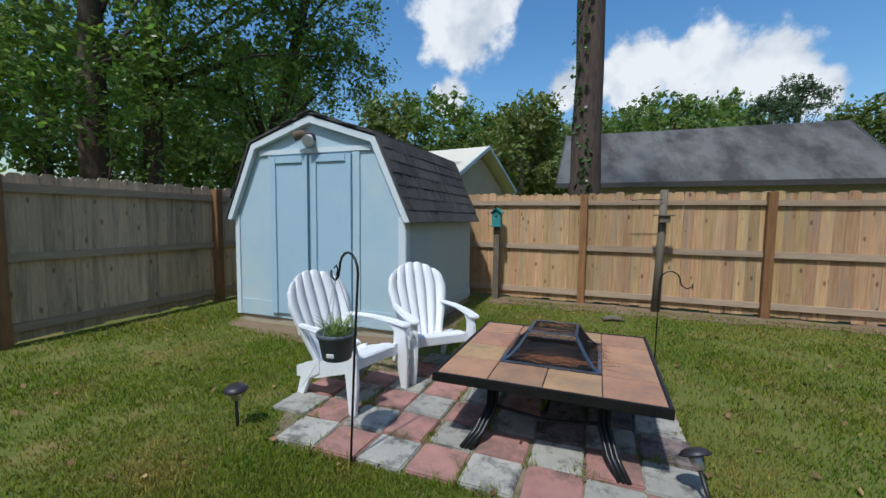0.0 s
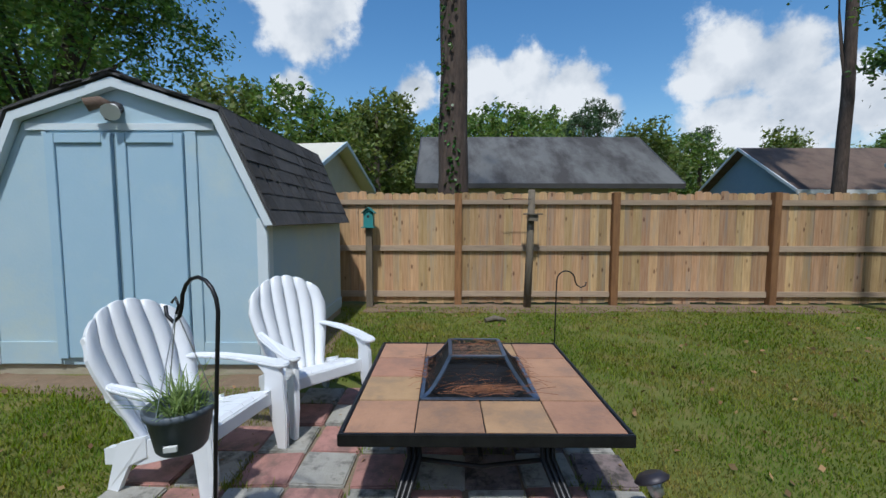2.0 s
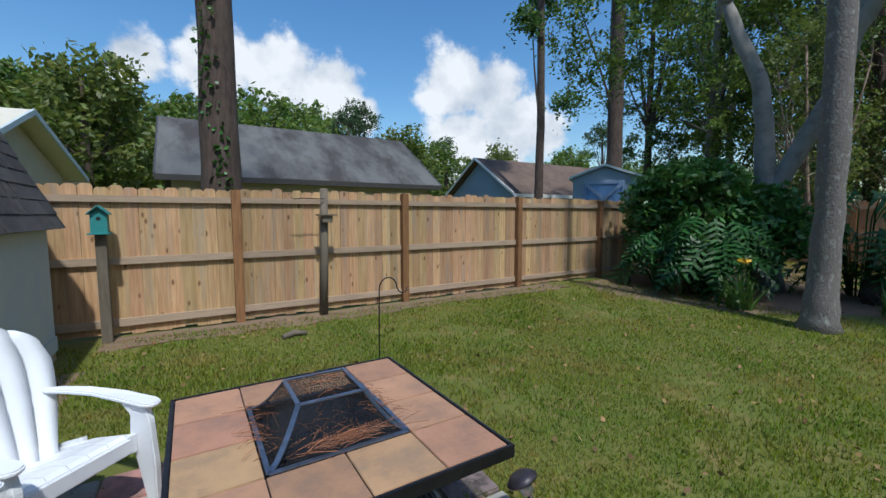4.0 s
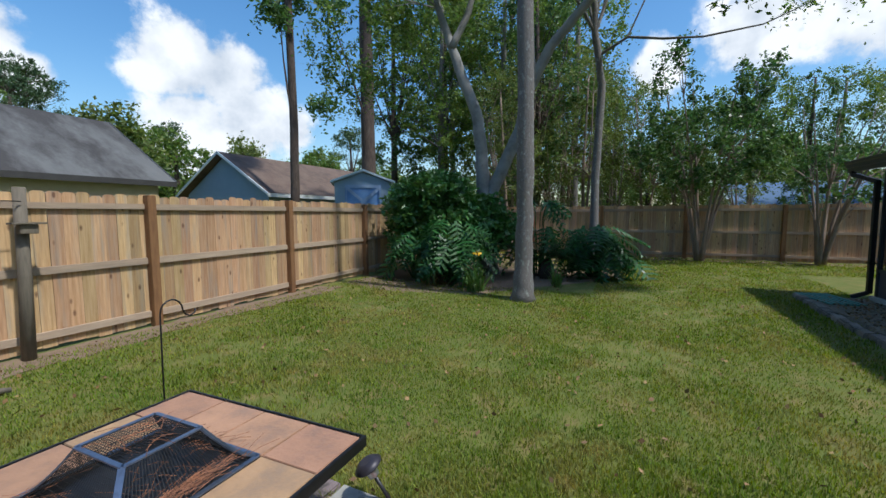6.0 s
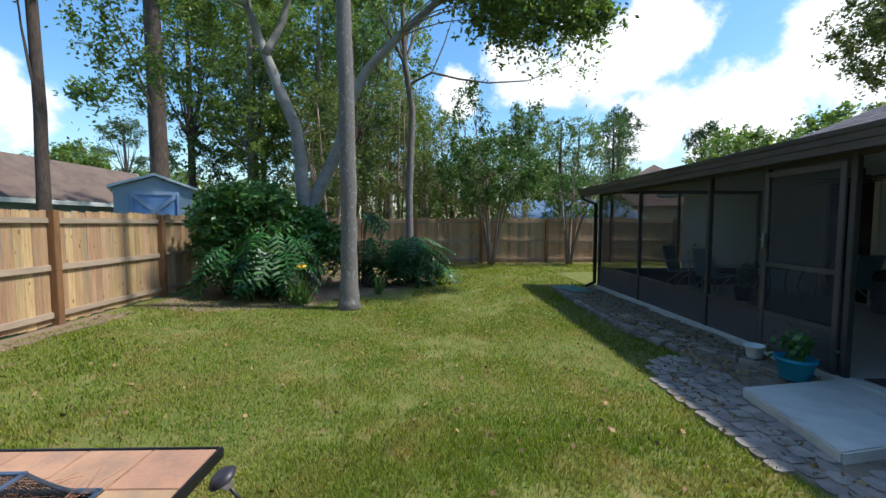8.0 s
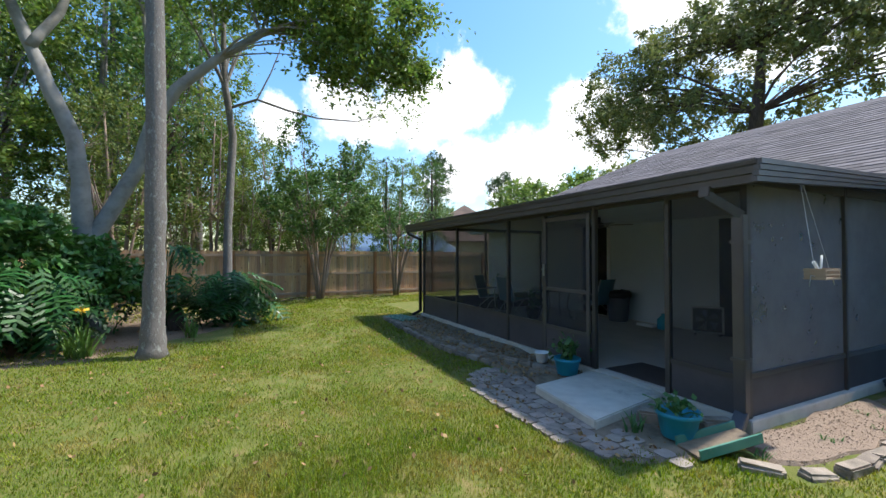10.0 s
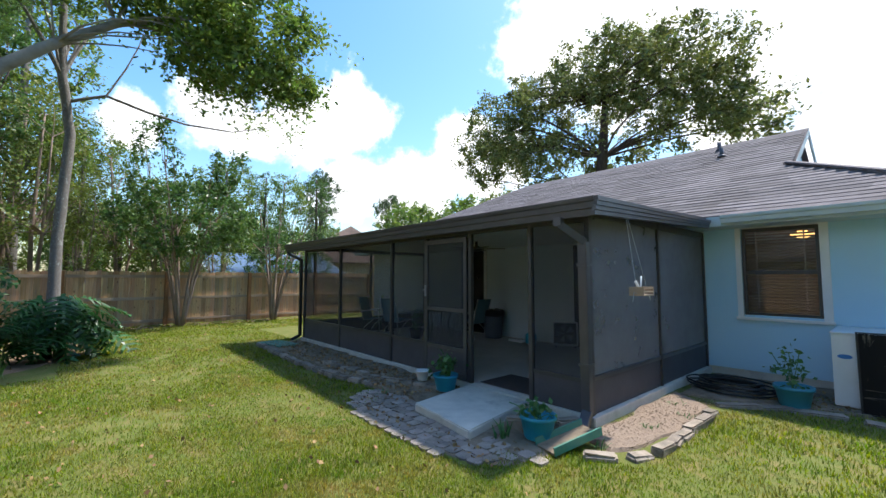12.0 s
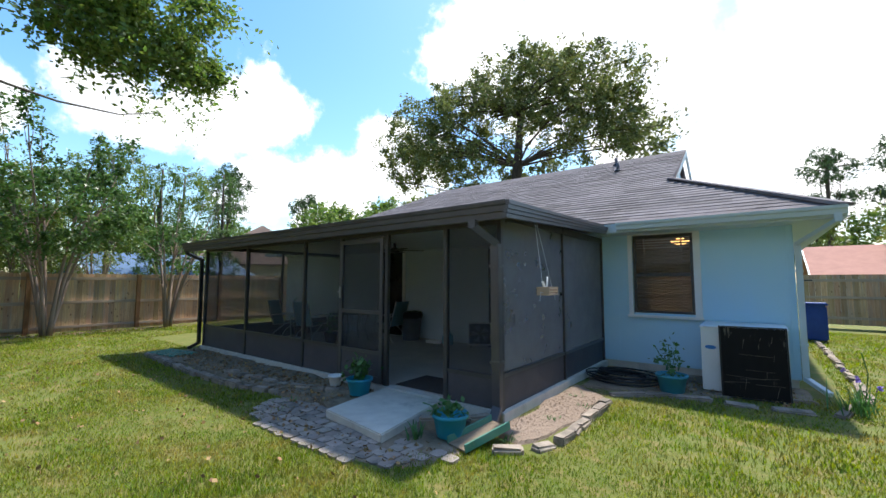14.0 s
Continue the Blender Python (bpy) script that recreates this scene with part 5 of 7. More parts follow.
F2 = tree("forest_tree", "thin-stemmed yellow-green understorey tree", (16.6, 2.6, 0), [(0, 0, 0, 0.08), (0.2, 0.1, 3, 0.06), (0.5, 0, 7, 0.03)],
          [(0.2, 0.2, 4.2, 1.6, 1.6, 1.9, 60), (0.4, 0, 6.8, 1.4, 1.4, 1.2, 30)], M_BARK_TAN, M_LEAF_YEL, 0.12, 50, 0.34, 40, 62, group="wood beyond the fence",
          extra=([(0.05, 0, 0, 0.06), (-0.4, -0.2, 3, 0.045), (-0.9, -0.3, 6, 0.02)], [(0, 0.06, 0, 0.06), (0.3, 0.7, 3, 0.04), (0.5, 1.2, 5.5, 0.02)]))
F3 = tree("forest_tree", "dark evergreen in the wood beyond the fence", (20.5, 10.5, 0), [(0, 0, 0, 0.22), (0, 0, 6, 0.18), (0.2, 0, 14, 0.07)],
          [(0, 0, 4.6, 2.0, 2.0, 1.8, 44), (0, 0, 8.5, 2.5, 2.5, 2.2, 64), (0, 0, 12.5, 2.2, 2.2, 2.0, 50)], M_BARK, M_LEAF_DARK, 0.17, 80, 0.34, 24, 63, group="wood beyond the fence")
for src, x, y, rz, s in ((F1, 17.6, 9.3, 40, 0.95), (F1, 22, 3.6, 130, 1.1), (F1, 19.5, 1.6, 210, 0.6), (F3, 17.0, 4.6, 60, 0.8), (F3, 22.5, 7.2, 170, 1.05), (F3, 18.5, 12.6, 20, 0.9), (F2, 17.2, 0.4, 100, 0.85),
                         (F2, 16.6, 5.4, 200, 1.0), (F1, 25, 12, 300, 1.1), (F3, 25, 2, 90, 0.6), (F2, 18.8, 3.6, 310, 1.15), (F1, 24, -2.6, 25, 0.5), (F2, 20.5, -1.4, 45, 0.8), (F3, 27.5, 6, 250, 1.15), (F3, 22.5, -9.4, 130, 0.55), (F1, 21.5, -7.0, 30, 0.58), (F2, 12.6, 4.6, 80, 0.8), (F2, 16.3, 1.5, 15, 0.6), (F2, 16.5, 3.9, 150, 0.62), (F2, 16.4, -0.8, 260, 0.55),
                         (F2, 16.4, -2.6, 70, 0.5), (F2, 16.6, 6.5, 330, 0.62), (F1, 18.8, -3.4, 110, 0.55), (F3, 19.8, -5.4, 200, 0.48)):
    copy_thing(src, pose(x, y, 0, 0, 0, rz) @ Matrix.Diagonal((s, s, s, 1)))

# distant trees all round
OAK = tree("distant_tree", "round-crowned distant green oak tree", (-8, 34, 0), [(0, 0, 0, 0.35), (0, 0, 4, 0.3), (0, 0, 8, 0.15)],
           [(0, 0, 6.4, 4.2, 4.2, 3.2, 130), (1.5, 0.5, 8.6, 2.8, 2.8, 1.9, 50), (-2, 0, 4, 2.6, 2.6, 2, 50)], M_BARK, M_LEAF, 0.40, 30, 0.55, 12, 71, group="distant trees")
YEL = tree("distant_tree", "distant yellow-green broadleaf tree", (-4.5, 27, 0), [(0, 0, 0, 0.3), (0, 0, 4, 0.2), (0, 0, 8, 0.1)],
           [(0, 0, 5.5, 3.2, 3.2, 3.0, 110), (0.5, 0, 8, 2.0, 2.0, 1.6, 40)], M_BARK, M_LEAF_YEL, 0.36, 32, 0.5, 12, 72, group="distant trees")
PIN = tree("distant_tree", "tall distant flat-topped pine tree", (22.0, 62, 0), [(0, 0, 0, 0.4), (0.3, 0, 9, 0.28), (0.5, 0, 16, 0.16)],
           [(0.6, 0, 16.2, 3.6, 3, 1.7, 46), (3.0, 0, 13.2, 1.6, 1.4, 0.7, 14), (-2.4, 0, 12.0, 2.0, 1.4, 0.8, 16), (0, 0, 18, 2, 2, 1, 16)], M_BARK, M_LEAF_PINE, 0.42, 55, 0.55, 24, 73, slim=0.3, group="distant trees", limb_r=0.09)
rnd = random.Random(12)
spots = []
for k in range(34):      # +y side, behind the neighbours
    spots.append((-46 + k * 3.2 + rnd.uniform(-1.5, 1.5), rnd.uniform(32, 46), rnd.uniform(0.8, 1.15) * (1.0 if k < 16 else 0.82)))
for k in range(18):      # +x side
    spots.append((rnd.uniform(40, 56), 28 - k * 4.2 + rnd.uniform(-1.5, 1.5), rnd.uniform(0.6, 0.85)))
for k in range(9):      # -y side, low beyond the house
    spots.append((34 - k * 8 + rnd.uniform(-2, 2), rnd.uniform(-64, -54), rnd.uniform(0.7, 0.9)))
for k in range(9):       # -x side
    spots.append((rnd.uniform(-26, -20), 28 - k * 5.5, rnd.uniform(0.9, 1.3)))
for i, (x, y, s) in enumerate(spots):
    src = (OAK, YEL, OAK, OAK)[(i * 7) % 4]
    copy_thing(src, pose(x, y, 0, 0, 0, rnd.uniform(0, 360)) @ Matrix.Diagonal((s, s, s * rnd.uniform(0.9, 1.1), 1)))
for x, y, s in ((5, 50, 1.2), (11.5, 52, 1.32), (-1, 44, 1.15), (17.5, 56, 1.25), (27, 50, 0.95), (-9.5, -33, 0.75), (-14, -30, 0.8), (-6, -46, 0.8)):
    copy_thing(OAK if x > 0 else YEL, pose(x, y, 0, 0, 0, x * 31) @ Matrix.Diagonal((s * 0.8, s * 0.8, s * 1.1, 1)))
for src, x, y, s in ((YEL, -17.5, 32, 1.32), (OAK, -10.5, 33, 1.12), (YEL, -4.5, 32, 1.0), (OAK, 5.2, 34, 1.05), (YEL, 15.5, 33, 0.95), (OAK, 39, -29, 1.1), (OAK, 35, -33, 1.15), (YEL, 31, -37, 1.3)):
    copy_thing(src, pose(x, y, 0, 0, 0, x * 17) @ Matrix.Diagonal((s, s, s, 1)))
for x, y, s in ((10.6, 33, 0.52), (38, 62, 0.8), (52, 40, 0.8), (50, -22, 0.85), (45, -30, 0.7), (38, -42, 0.7), (58, -12, 0.8), (-8, -58, 0.85), (-14, -60, 0.9), (4, -62, 0.65), (-22, -58, 1.0)):
    copy_thing(PIN, pose(x, y, 0, 0, 0, rnd.uniform(0, 360)) @ Matrix.Diagonal((s, s, s, 1)))

# ---- shrubs in the corner ----
rng = np.random.default_rng(91)
sh = thing("shrub", "large glossy dark green camellia shrub", "shrub", 8.55, 5.2, 0)
cl_ = []
for cx, cy, cz, rx, ry, rz, n in ((0, 0, 1.4, 1.0, 1.05, 1.05, 3600), (-0.3, 0.75, 1.6, 0.8, 0.75, 0.8, 2200), (0.3, -0.9, 1.25, 0.8, 0.7, 0.8, 2000), (-0.4, 0.1, 2.15, 0.7, 0.8, 0.45, 1300), (0.3, -1.5, 1.0, 0.6, 0.6, 0.6, 1100), (0.2, 1.2, 1.0, 0.6, 0.6, 0.8, 1000), (-0.45, -0.1, 0.75, 0.8, 1.35, 0.6, 2400)):
    part("foliage", shrub_leaves(rng, (cx, cy, cz), (rx, ry, rz), n, 0.165), M_LEAF_GLOSS, sh)
bm = bmesh.new()
for i in range(9):
    a = i * 0.7
    tube(bm, [(0.08 * math.cos(a), 0.08 * math.sin(a), -0.03), (0.3 * math.cos(a), 0.4 * math.sin(a), 0.8), (0.6 * math.cos(a), 0.8 * math.sin(a), 1.6)], [0.03, 0.022, 0.01], 6)
part("stem", bm, M_BARK, sh)


def split_leaf(length):
    """A deeply cut leaf: a rib with long separate fingers on both sides, drooping at its tip."""
    q = []
    for i in range(6):
        f = 0.12 + 0.84 * i / 5
        x, z = length * f, -0.30 * length * f * f
        reach = length * (0.44 * math.sin(math.pi * (0.22 + 0.72 * f)) + 0.04)
        w = length * 0.043
        for s in (-1, 1):
            d = Vector((0.55, s, -0.12)).normalized() * reach
            b0, b1, m_ = Vector((x - w, 0, z)), Vector((x + w, 0, z)), Vector((x, 0, z + 0.02)) + d * 0.55
            side = Vector((w, 0, 0))
            q.append([b0, b1, m_ + side * 1.25, m_ - side * 1.1])
            q.append([m_ - side * 1.1, m_ + side * 1.25, m_ + d * 0.45 + Vector((w * 0.4, 0, -0.05)), m_ + d * 0.45 + Vector((-w * 0.3, 0, -0.05))])
    for i in range(5):
        f0, f1 = i / 5, (i + 1) / 5
        w0, w1 = 0.05 * length * (1 - 0.6 * f0), 0.05 * length * (1 - 0.6 * f1)
        q.append([(length * f0, -w0, -0.30 * length * f0 * f0), (length * f0, w0, -0.30 * length * f0 * f0), (length * f1, w1, -0.30 * length * f1 * f1), (length * f1, -w1, -0.30 * length * f1 * f1)])
    return q


def philodendron(label, x, y, n, reach, high, seed):
    rng_ = random.Random(seed)
    root = thing("philodendron", label, "plant", x, y, 0, group="split-leaf philodendrons")
    meshes = []
    for s in (0.5, 0.62, 0.76):
        me_ = quads("leaf", np.array([[tuple(v) for v in quad] for quad in split_leaf(s)]))
        me_.materials.append(M_PHILO)
        meshes.append(me_)
    stem = bmesh.new()
    for i in range(n):
        a = rng_.uniform(0.5, 1.75) * math.pi if rng_.random() < 0.7 else rng_.uniform(0, 2 * math.pi)
        f = rng_.random()
        z = high * (0.3 + 0.7 * f)
        r = reach * (0.95 - 0.55 * f) * rng_.uniform(0.5, 1.0)
        p = Vector((math.cos(a) * r, math.sin(a) * r, z))
        tube(stem, [(0.1 * math.cos(a), 0.1 * math.sin(a), -0.02), (p.x * 0.55, p.y * 0.55, p.z * 0.8), tuple(p)], [0.016, 0.012, 0.008], 5, cap=False)
        part("leaf", meshes[i % 3], M_PHILO, root, at=Matrix.Translation(p) @ pose(0, 0, 0, 0, 0, math.degrees(a) + rng_.uniform(-45, 45)) @ pose(0, 0, 0, rng_.uniform(-30, 30), rng_.uniform(0, 65), 0))
    part("stalk", stem, M_PHILO, root)
    return root


philodendron("split-leaf philodendron with large drooping leaves under the shrub", 7.65, 4.65, 64, 0.9, 1.45, 5)
philodendron("split-leaf philodendron with large drooping leaves under the shrub", 7.8, 5.6, 24, 0.7, 1.2, 6)
philodendron("broad split-leaf philodendron beside the cycad", 9.75, 1.75, 76, 1.0, 1.3, 7)
philodendron("split-leaf philodendron at the back of the bed", 9.7, 3.1, 26, 0.8, 1.9, 8)

cy = thing("cycad", "cycad with stiff arching fronds", "plant", 9.0, 2.75, 0)
bm = bmesh.new()
lathe(bm, [(0.14, -0.02), (0.17, 0.2), (0.12, 0.42), (0.03, 0.48)], 12)
part("trunk", bm, M_BARK, cy)
rnd = random.Random(3)
for i in range(30):
    a, el_ = rnd.uniform(0, 2 * math.pi), rnd.uniform(0.25, 1.25)
    q = []
    ln = rnd.uniform(0.75, 1.05)
    for k in range(22):
        f = 0.12 + 0.88 * k / 22
        px, pz = ln * f * math.cos(el_) + 0.12 * f * f, 0.45 + ln * f * math.sin(el_) - 0.5 * ln * f * f
        for s in (-1, 1):
            r = 0.17 * math.sin(math.pi * (0.15 + 0.8 * f))
            q.append([(px - 0.008, 0, pz), (px + 0.008, 0, pz), (px + 0.06, s * r, pz + 0.03), (px + 0.05, s * r, pz + 0.03)])
    part("frond", quads("frond", np.array(q)), M_CYCAD, cy, at=pose(0, 0, 0, 0, 0, math.degrees(a)))


def tuft(name, label, category, x, y, n, h, material, seed, z=0.0, w=0.02, out=0.6, parent=None, offset=(0, 0, 0), spread=0.05):
    """A tuft of arching strap leaves."""
    rng_ = np.random.default_rng(seed)
    q = []
    for i in range(n):
        a, ln, o = rng_.uniform(0, 6.28), h * rng_.uniform(0.6, 1.15), out * rng_.uniform(0.3, 1.2)
        c, s = math.cos(a), math.sin(a)
        bx, by = rng_.normal(size=2) * spread
        prev = None
        for k in range(5):
            f = k / 4
            p = np.array((bx + c * ln * o * f ** 1.3, by + s * ln * o * f ** 1.3, ln * (f - 0.45 * o * f * f)))
            wd = np.array((-s, c, 0)) * w * (1 - f * 0.85) * (0.5 + min(f * 3, 0.5))
            if prev is not None:
                q.append([prev[0] - prev[1], prev[0] + prev[1], p + wd, p - wd])
            prev = (p, wd)
    me_ = quads("leaves", np.array(q) + np.array(offset))
    if parent:
        return part("leaves", me_, material, parent)
    root = thing(name, label, category, x, y, z)
    part("leaves", me_, material, root)
    return root


lily = tuft("lily", "leafy lily clump with a yellow bloom", "plant", 6.78, 3.76, 60, 0.62, M_LILY, 15, w=0.028, spread=0.1)
bm = bmesh.new()
tube(bm, [(0, 0, 0), (0.02, -0.03, 0.4), (0.0, -0.05, 0.72)], 0.006, 5)
part("stem", bm, M_PLANT, lily)
rng = np.random.default_rng(2)
part("bloom", leaves("bloom", np.array((0.0, -0.05, 0.74)) + rng.normal(size=(26, 3)) * 0.03, 0.07, rng, 0, 0.6), M_YELLOW, lily, "yellow bloom")
tuft("lily", "small leafy clump at the bed's edge", "plant", 7.9, 2.35, 26, 0.5, M_LILY, 16, w=0.022)


# ---- patio ----
rnd = random.Random(19)
patio = thing("patio", "checkered patio of red and grey square pavers", "pavement", 0, 2.8, 0, kind="structure")
pm = []
for m_ in (M_GREYP, M_RED, M_DARKP):
    bm = bmesh.new()
    box(bm, -0.145, 0.145, -0.148, 0.148, -0.04, 0.022, 0.008)
    me = made(bm, "paver")
    me.materials.append(m_)
    pm.append(me)
for j in range(-1, 5):
    for i in range(-6, 3):
        x, y = 0.03 + (i + 0.5) * 0.305, 2.18 + (j + 0.5) * 0.31
        if i == -6 and j not in (0, 1) or (i == -5 and j in (3, 4)):
            continue
        k = (i + j) % 2
        if (i, j) in ((2, 1), (0, 1), (0, 2), (-1, 3), (1, 2)):
            k = 2
        part("paver", pm[k], M_RED, patio, at=pose(x + rnd.uniform(-0.012, 0.012), y - 2.8 + rnd.uniform(-0.012, 0.012), rnd.uniform(-0.008, 0.006), rnd.uniform(-1.2, 1.2), rnd.uniform(-1.2, 1.2), rnd.uniform(-3, 3)))
patch_of_soil("soil_strip", "sandy soil under the patio pavers", M_SOIL, [(-1.75, 2.15), (-1.5, 1.88), (-0.3, 1.84), (0.95, 1.84), (0.97, 3.75), (-1.45, 3.75), (-1.78, 2.8)], 0.006, 8)
rng = np.random.default_rng(44)
gq = []
for i in range(1500):   # weeds in the joints
    if rng.random() < 0.5:
        x, y = 0.03 + 0.305 * rng.integers(-5, 4) + rng.normal() * 0.012, rng.uniform(1.87, 3.7)
    else:
        x, y = rng.uniform(-1.5, 0.95), 2.18 + 0.31 * rng.integers(-1, 5) + rng.normal() * 0.012
    if math.sin(x * 7) * math.sin(y * 9) < 0.15:
        continue
    for k in range(4):
        a, h = rng.uniform(0, 6.28), rng.uniform(0.02, 0.06)
        c, s = math.cos(a), math.sin(a)
        bx, by = x + rng.normal() * 0.015, y + rng.normal() * 0.015
        gq.append([(bx - s * 0.004, by + c * 0.004, 0), (bx + s * 0.004, by - c * 0.004, 0), (bx + c * h * 0.7 + s * 0.001, by + s * h * 0.7, h), (bx + c * h * 0.7, by + s * h * 0.7, h)])
solid("weeds", quads("weeds", np.array(gq)), M_BLADE, "small weeds growing in the patio joints", "weeds", "stuff")

# ---- fire table ----
TX, TY, TZ = 0.103, 2.845, 0.465
HW, HD = 0.648, 0.66
ft = thing("fire_table", "square fire table with slate tiles and black iron frame", "table", TX, TY, 0.015)
zt = TZ - 0.015
for x0, x1, y0, y1 in ((-HW, HW, -HD, -HD + 0.02), (-HW, HW, HD - 0.02, HD), (-HW, -HW + 0.02, -HD + 0.021, HD - 0.021), (HW - 0.02, HW, -HD + 0.021, HD - 0.021)):
    bm = bmesh.new()
    box(bm, x0, x1, y0, y1, zt - 0.055, zt + 0.003, 0.004)
    part("rim", bm, M_IRON, ft)
bm = bmesh.new()
for x0, x1, y0, y1 in ((-HW + 0.021, HW - 0.021, -HD + 0.021, -0.315), (-HW + 0.021, HW - 0.021, 0.315, HD - 0.021), (-HW + 0.021, -0.305, -0.314, 0.314), (0.305, HW - 0.021, -0.314, 0.314)):
    box(bm, x0, x1, y0, y1, zt - 0.04, zt - 0.013)
part("tray", bm, M_IRON, ft)
tw, td = (2 * HW - 0.042) / 4, (2 * HD - 0.042) / 4
bm = bmesh.new()
box(bm, -tw / 2 + 0.003, tw / 2 - 0.003, -td / 2 + 0.003, td / 2 - 0.003, -0.012, 0.0, 0.003)
me = made(bm, "tile")
me.materials.append(M_TILE)
for i in range(4):
    for j in range(4):
        if i in (1, 2) and j in (1, 2):
            continue
        part("tile", me, M_TILE, ft, at=pose(-HW + 0.021 + (i + 0.5) * tw, -HD + 0.021 + (j + 0.5) * td, zt))
bm = bmesh.new()   # fire bowl
lathe(bm, [(0.30, zt - 0.02), (0.27, zt - 0.10), (0.15, zt - 0.17), (0.02, zt - 0.18), (0.02, zt - 0.17), (0.14, zt - 0.155), (0.25, zt - 0.09), (0.28, zt - 0.015)], 24)
part("fire_bowl", bm, M_IRON, ft)
bm = bmesh.new()
box(bm, -0.314, 0.314, -0.324, 0.324, zt - 0.045, zt - 0.04)
part("ash_tray", bm, M_IRON, ft)
for sx in (-1, 1):
    for sy in (-1, 1):
        bm = bmesh.new()
        pts = [(sx * 0.36, sy * 0.34, zt - 0.05), (sx * 0.34, sy * 0.36, zt - 0.15), (sx * 0.33, sy * 0.42, zt - 0.25), (sx * 0.38, sy * 0.55, zt - 0.37), (sx * 0.44, sy * 0.64, 0.005)]
        for off in (-0.025, 0.0, 0.025):
            tube(bm, [(x + off, y, z) for x, y, z in pts], 0.014, 8)
        part("leg", bm, M_IRON, ft)
for a, b in (((-0.33, -0.42, 0.2), (0.33, -0.42, 0.2)), ((-0.33, 0.42, 0.2), (0.33, 0.42, 0.2)), ((0, -0.42, 0.2), (0, 0.42, 0.2))):
    bm = bmesh.new()
    tube(bm, [a, ((a[0] + b[0]) / 2, (a[1] + b[1]) / 2, 0.16), b], 0.012, 8)
    part("stretcher", bm, M_IRON, ft)

# mesh spark guard
sg = thing("spark_guard", "black mesh spark guard with a steel frame tinted for its blue sheen", "fire screen", TX, TY, TZ + 0.004)
OX, OY, IX, IY, HG = 0.30, 0.315, 0.15, 0.155, 0.175


def guard(f, sx, sy):
    """A point on the flared corner rib; f from foot to top."""
    return Vector((sx * (OX + (IX - OX) * f ** 0.8), sy * (OY + (IY - OY) * f ** 0.8), HG * f ** 1.25))


for sx in (-1, 1):
    for sy in (-1, 1):
        bm = bmesh.new()
        pts = [guard(k / 6, sx, sy) for k in range(7)]
        for a, b in zip(pts, pts[1:]):
            beam(bm, a, b, 0.024, 0.007)
        part("rib", bm, M_STEEL, sg)
for z, x, y in ((0.004, OX, OY), (HG, IX, IY)):
    for a, b in (((-x, -y, z), (x, -y, z)), ((-x, y, z), (x, y, z)), ((-x, -y, z), (-x, y, z)), ((x, -y, z), (x, y, z))):
        bm = bmesh.new()
        beam(bm, a, b, 0.02, 0.007)
        part("frame_bar", bm, M_STEEL, sg)
bm = bmesh.new()


def wire(p0, p1):
    tube(bm, [p0, p1], 0.0015, 3, cap=False)


for side in range(4):
    for k in range(1, 11):      # level wires
        f = k / 11
        c = [guard(f, *s) for s in ((-1, -1), (1, -1), (1, 1), (-1, 1))]
        wire(c[side], c[(side + 1) % 4])
    for k in range(1, 32):      # rising wires
        u = k / 32
        prev = None
        for j in range(4):
            f = j / 3
            c = [guard(f, *s) for s in ((-1, -1), (1, -1), (1, 1), (-1, 1))]
            p = c[side].lerp(c[(side + 1) % 4], u)
            if prev is not None:
                wire(prev, p)
            prev = p
for k in range(1, 22):
    u = -1 + 2 * k / 22
    wire((u * IX, -IY, HG), (u * IX, IY, HG))
    wire((-IX, u * IY, HG), (IX, u * IY, HG))
tagged(part("mesh", bm, M_WIRE, sg), kind="stuff")
bm = bmesh.new()
rnd = random.Random(6)


def needle(p, a, ln, dz):
    d = Vector((math.cos(a) * ln, math.sin(a) * ln, dz))
    tube(bm, [p, p + d * 0.5 + Vector((0, 0, 0.008)), p + d], 0.0014, 3, cap=False)


for i in range(50):
    needle(Vector((rnd.uniform(-0.27, 0.27), rnd.uniform(-0.28, 0.26), rnd.uniform(-0.02, 0.03))), rnd.uniform(0, 6.28), rnd.uniform(0.08, 0.2), rnd.uniform(-0.01, 0.02))
for i in range(90):
    needle(Vector((rnd.gauss(-0.02, 0.1), rnd.gauss(-0.27, 0.02), rnd.uniform(0.01, 0.04))), rnd.gauss(0.1, 0.3), rnd.uniform(0.1, 0.2), 0.01)
for i in range(80):
    s = rnd.choice((-1, 1))
    needle(Vector((s * (OX + rnd.uniform(-0.05, 0.03)), rnd.uniform(-0.1, 0.33), 0.008)), rnd.uniform(0, 6.28), rnd.uniform(0.04, 0.12), 0.004)
for i in range(24):
    needle(Vector((rnd.uniform(-0.1, 0.1), rnd.uniform(-0.1, 0.12), HG + 0.004)), rnd.uniform(0, 6.28), rnd.uniform(0.06, 0.14), 0.004)
bm.transform(pose(TX, TY, TZ + 0.004))
solid("pine_straw", bm, M_NEEDLE, "rust-brown pine needles caught in the fire pit", "pine needles", "stuff")


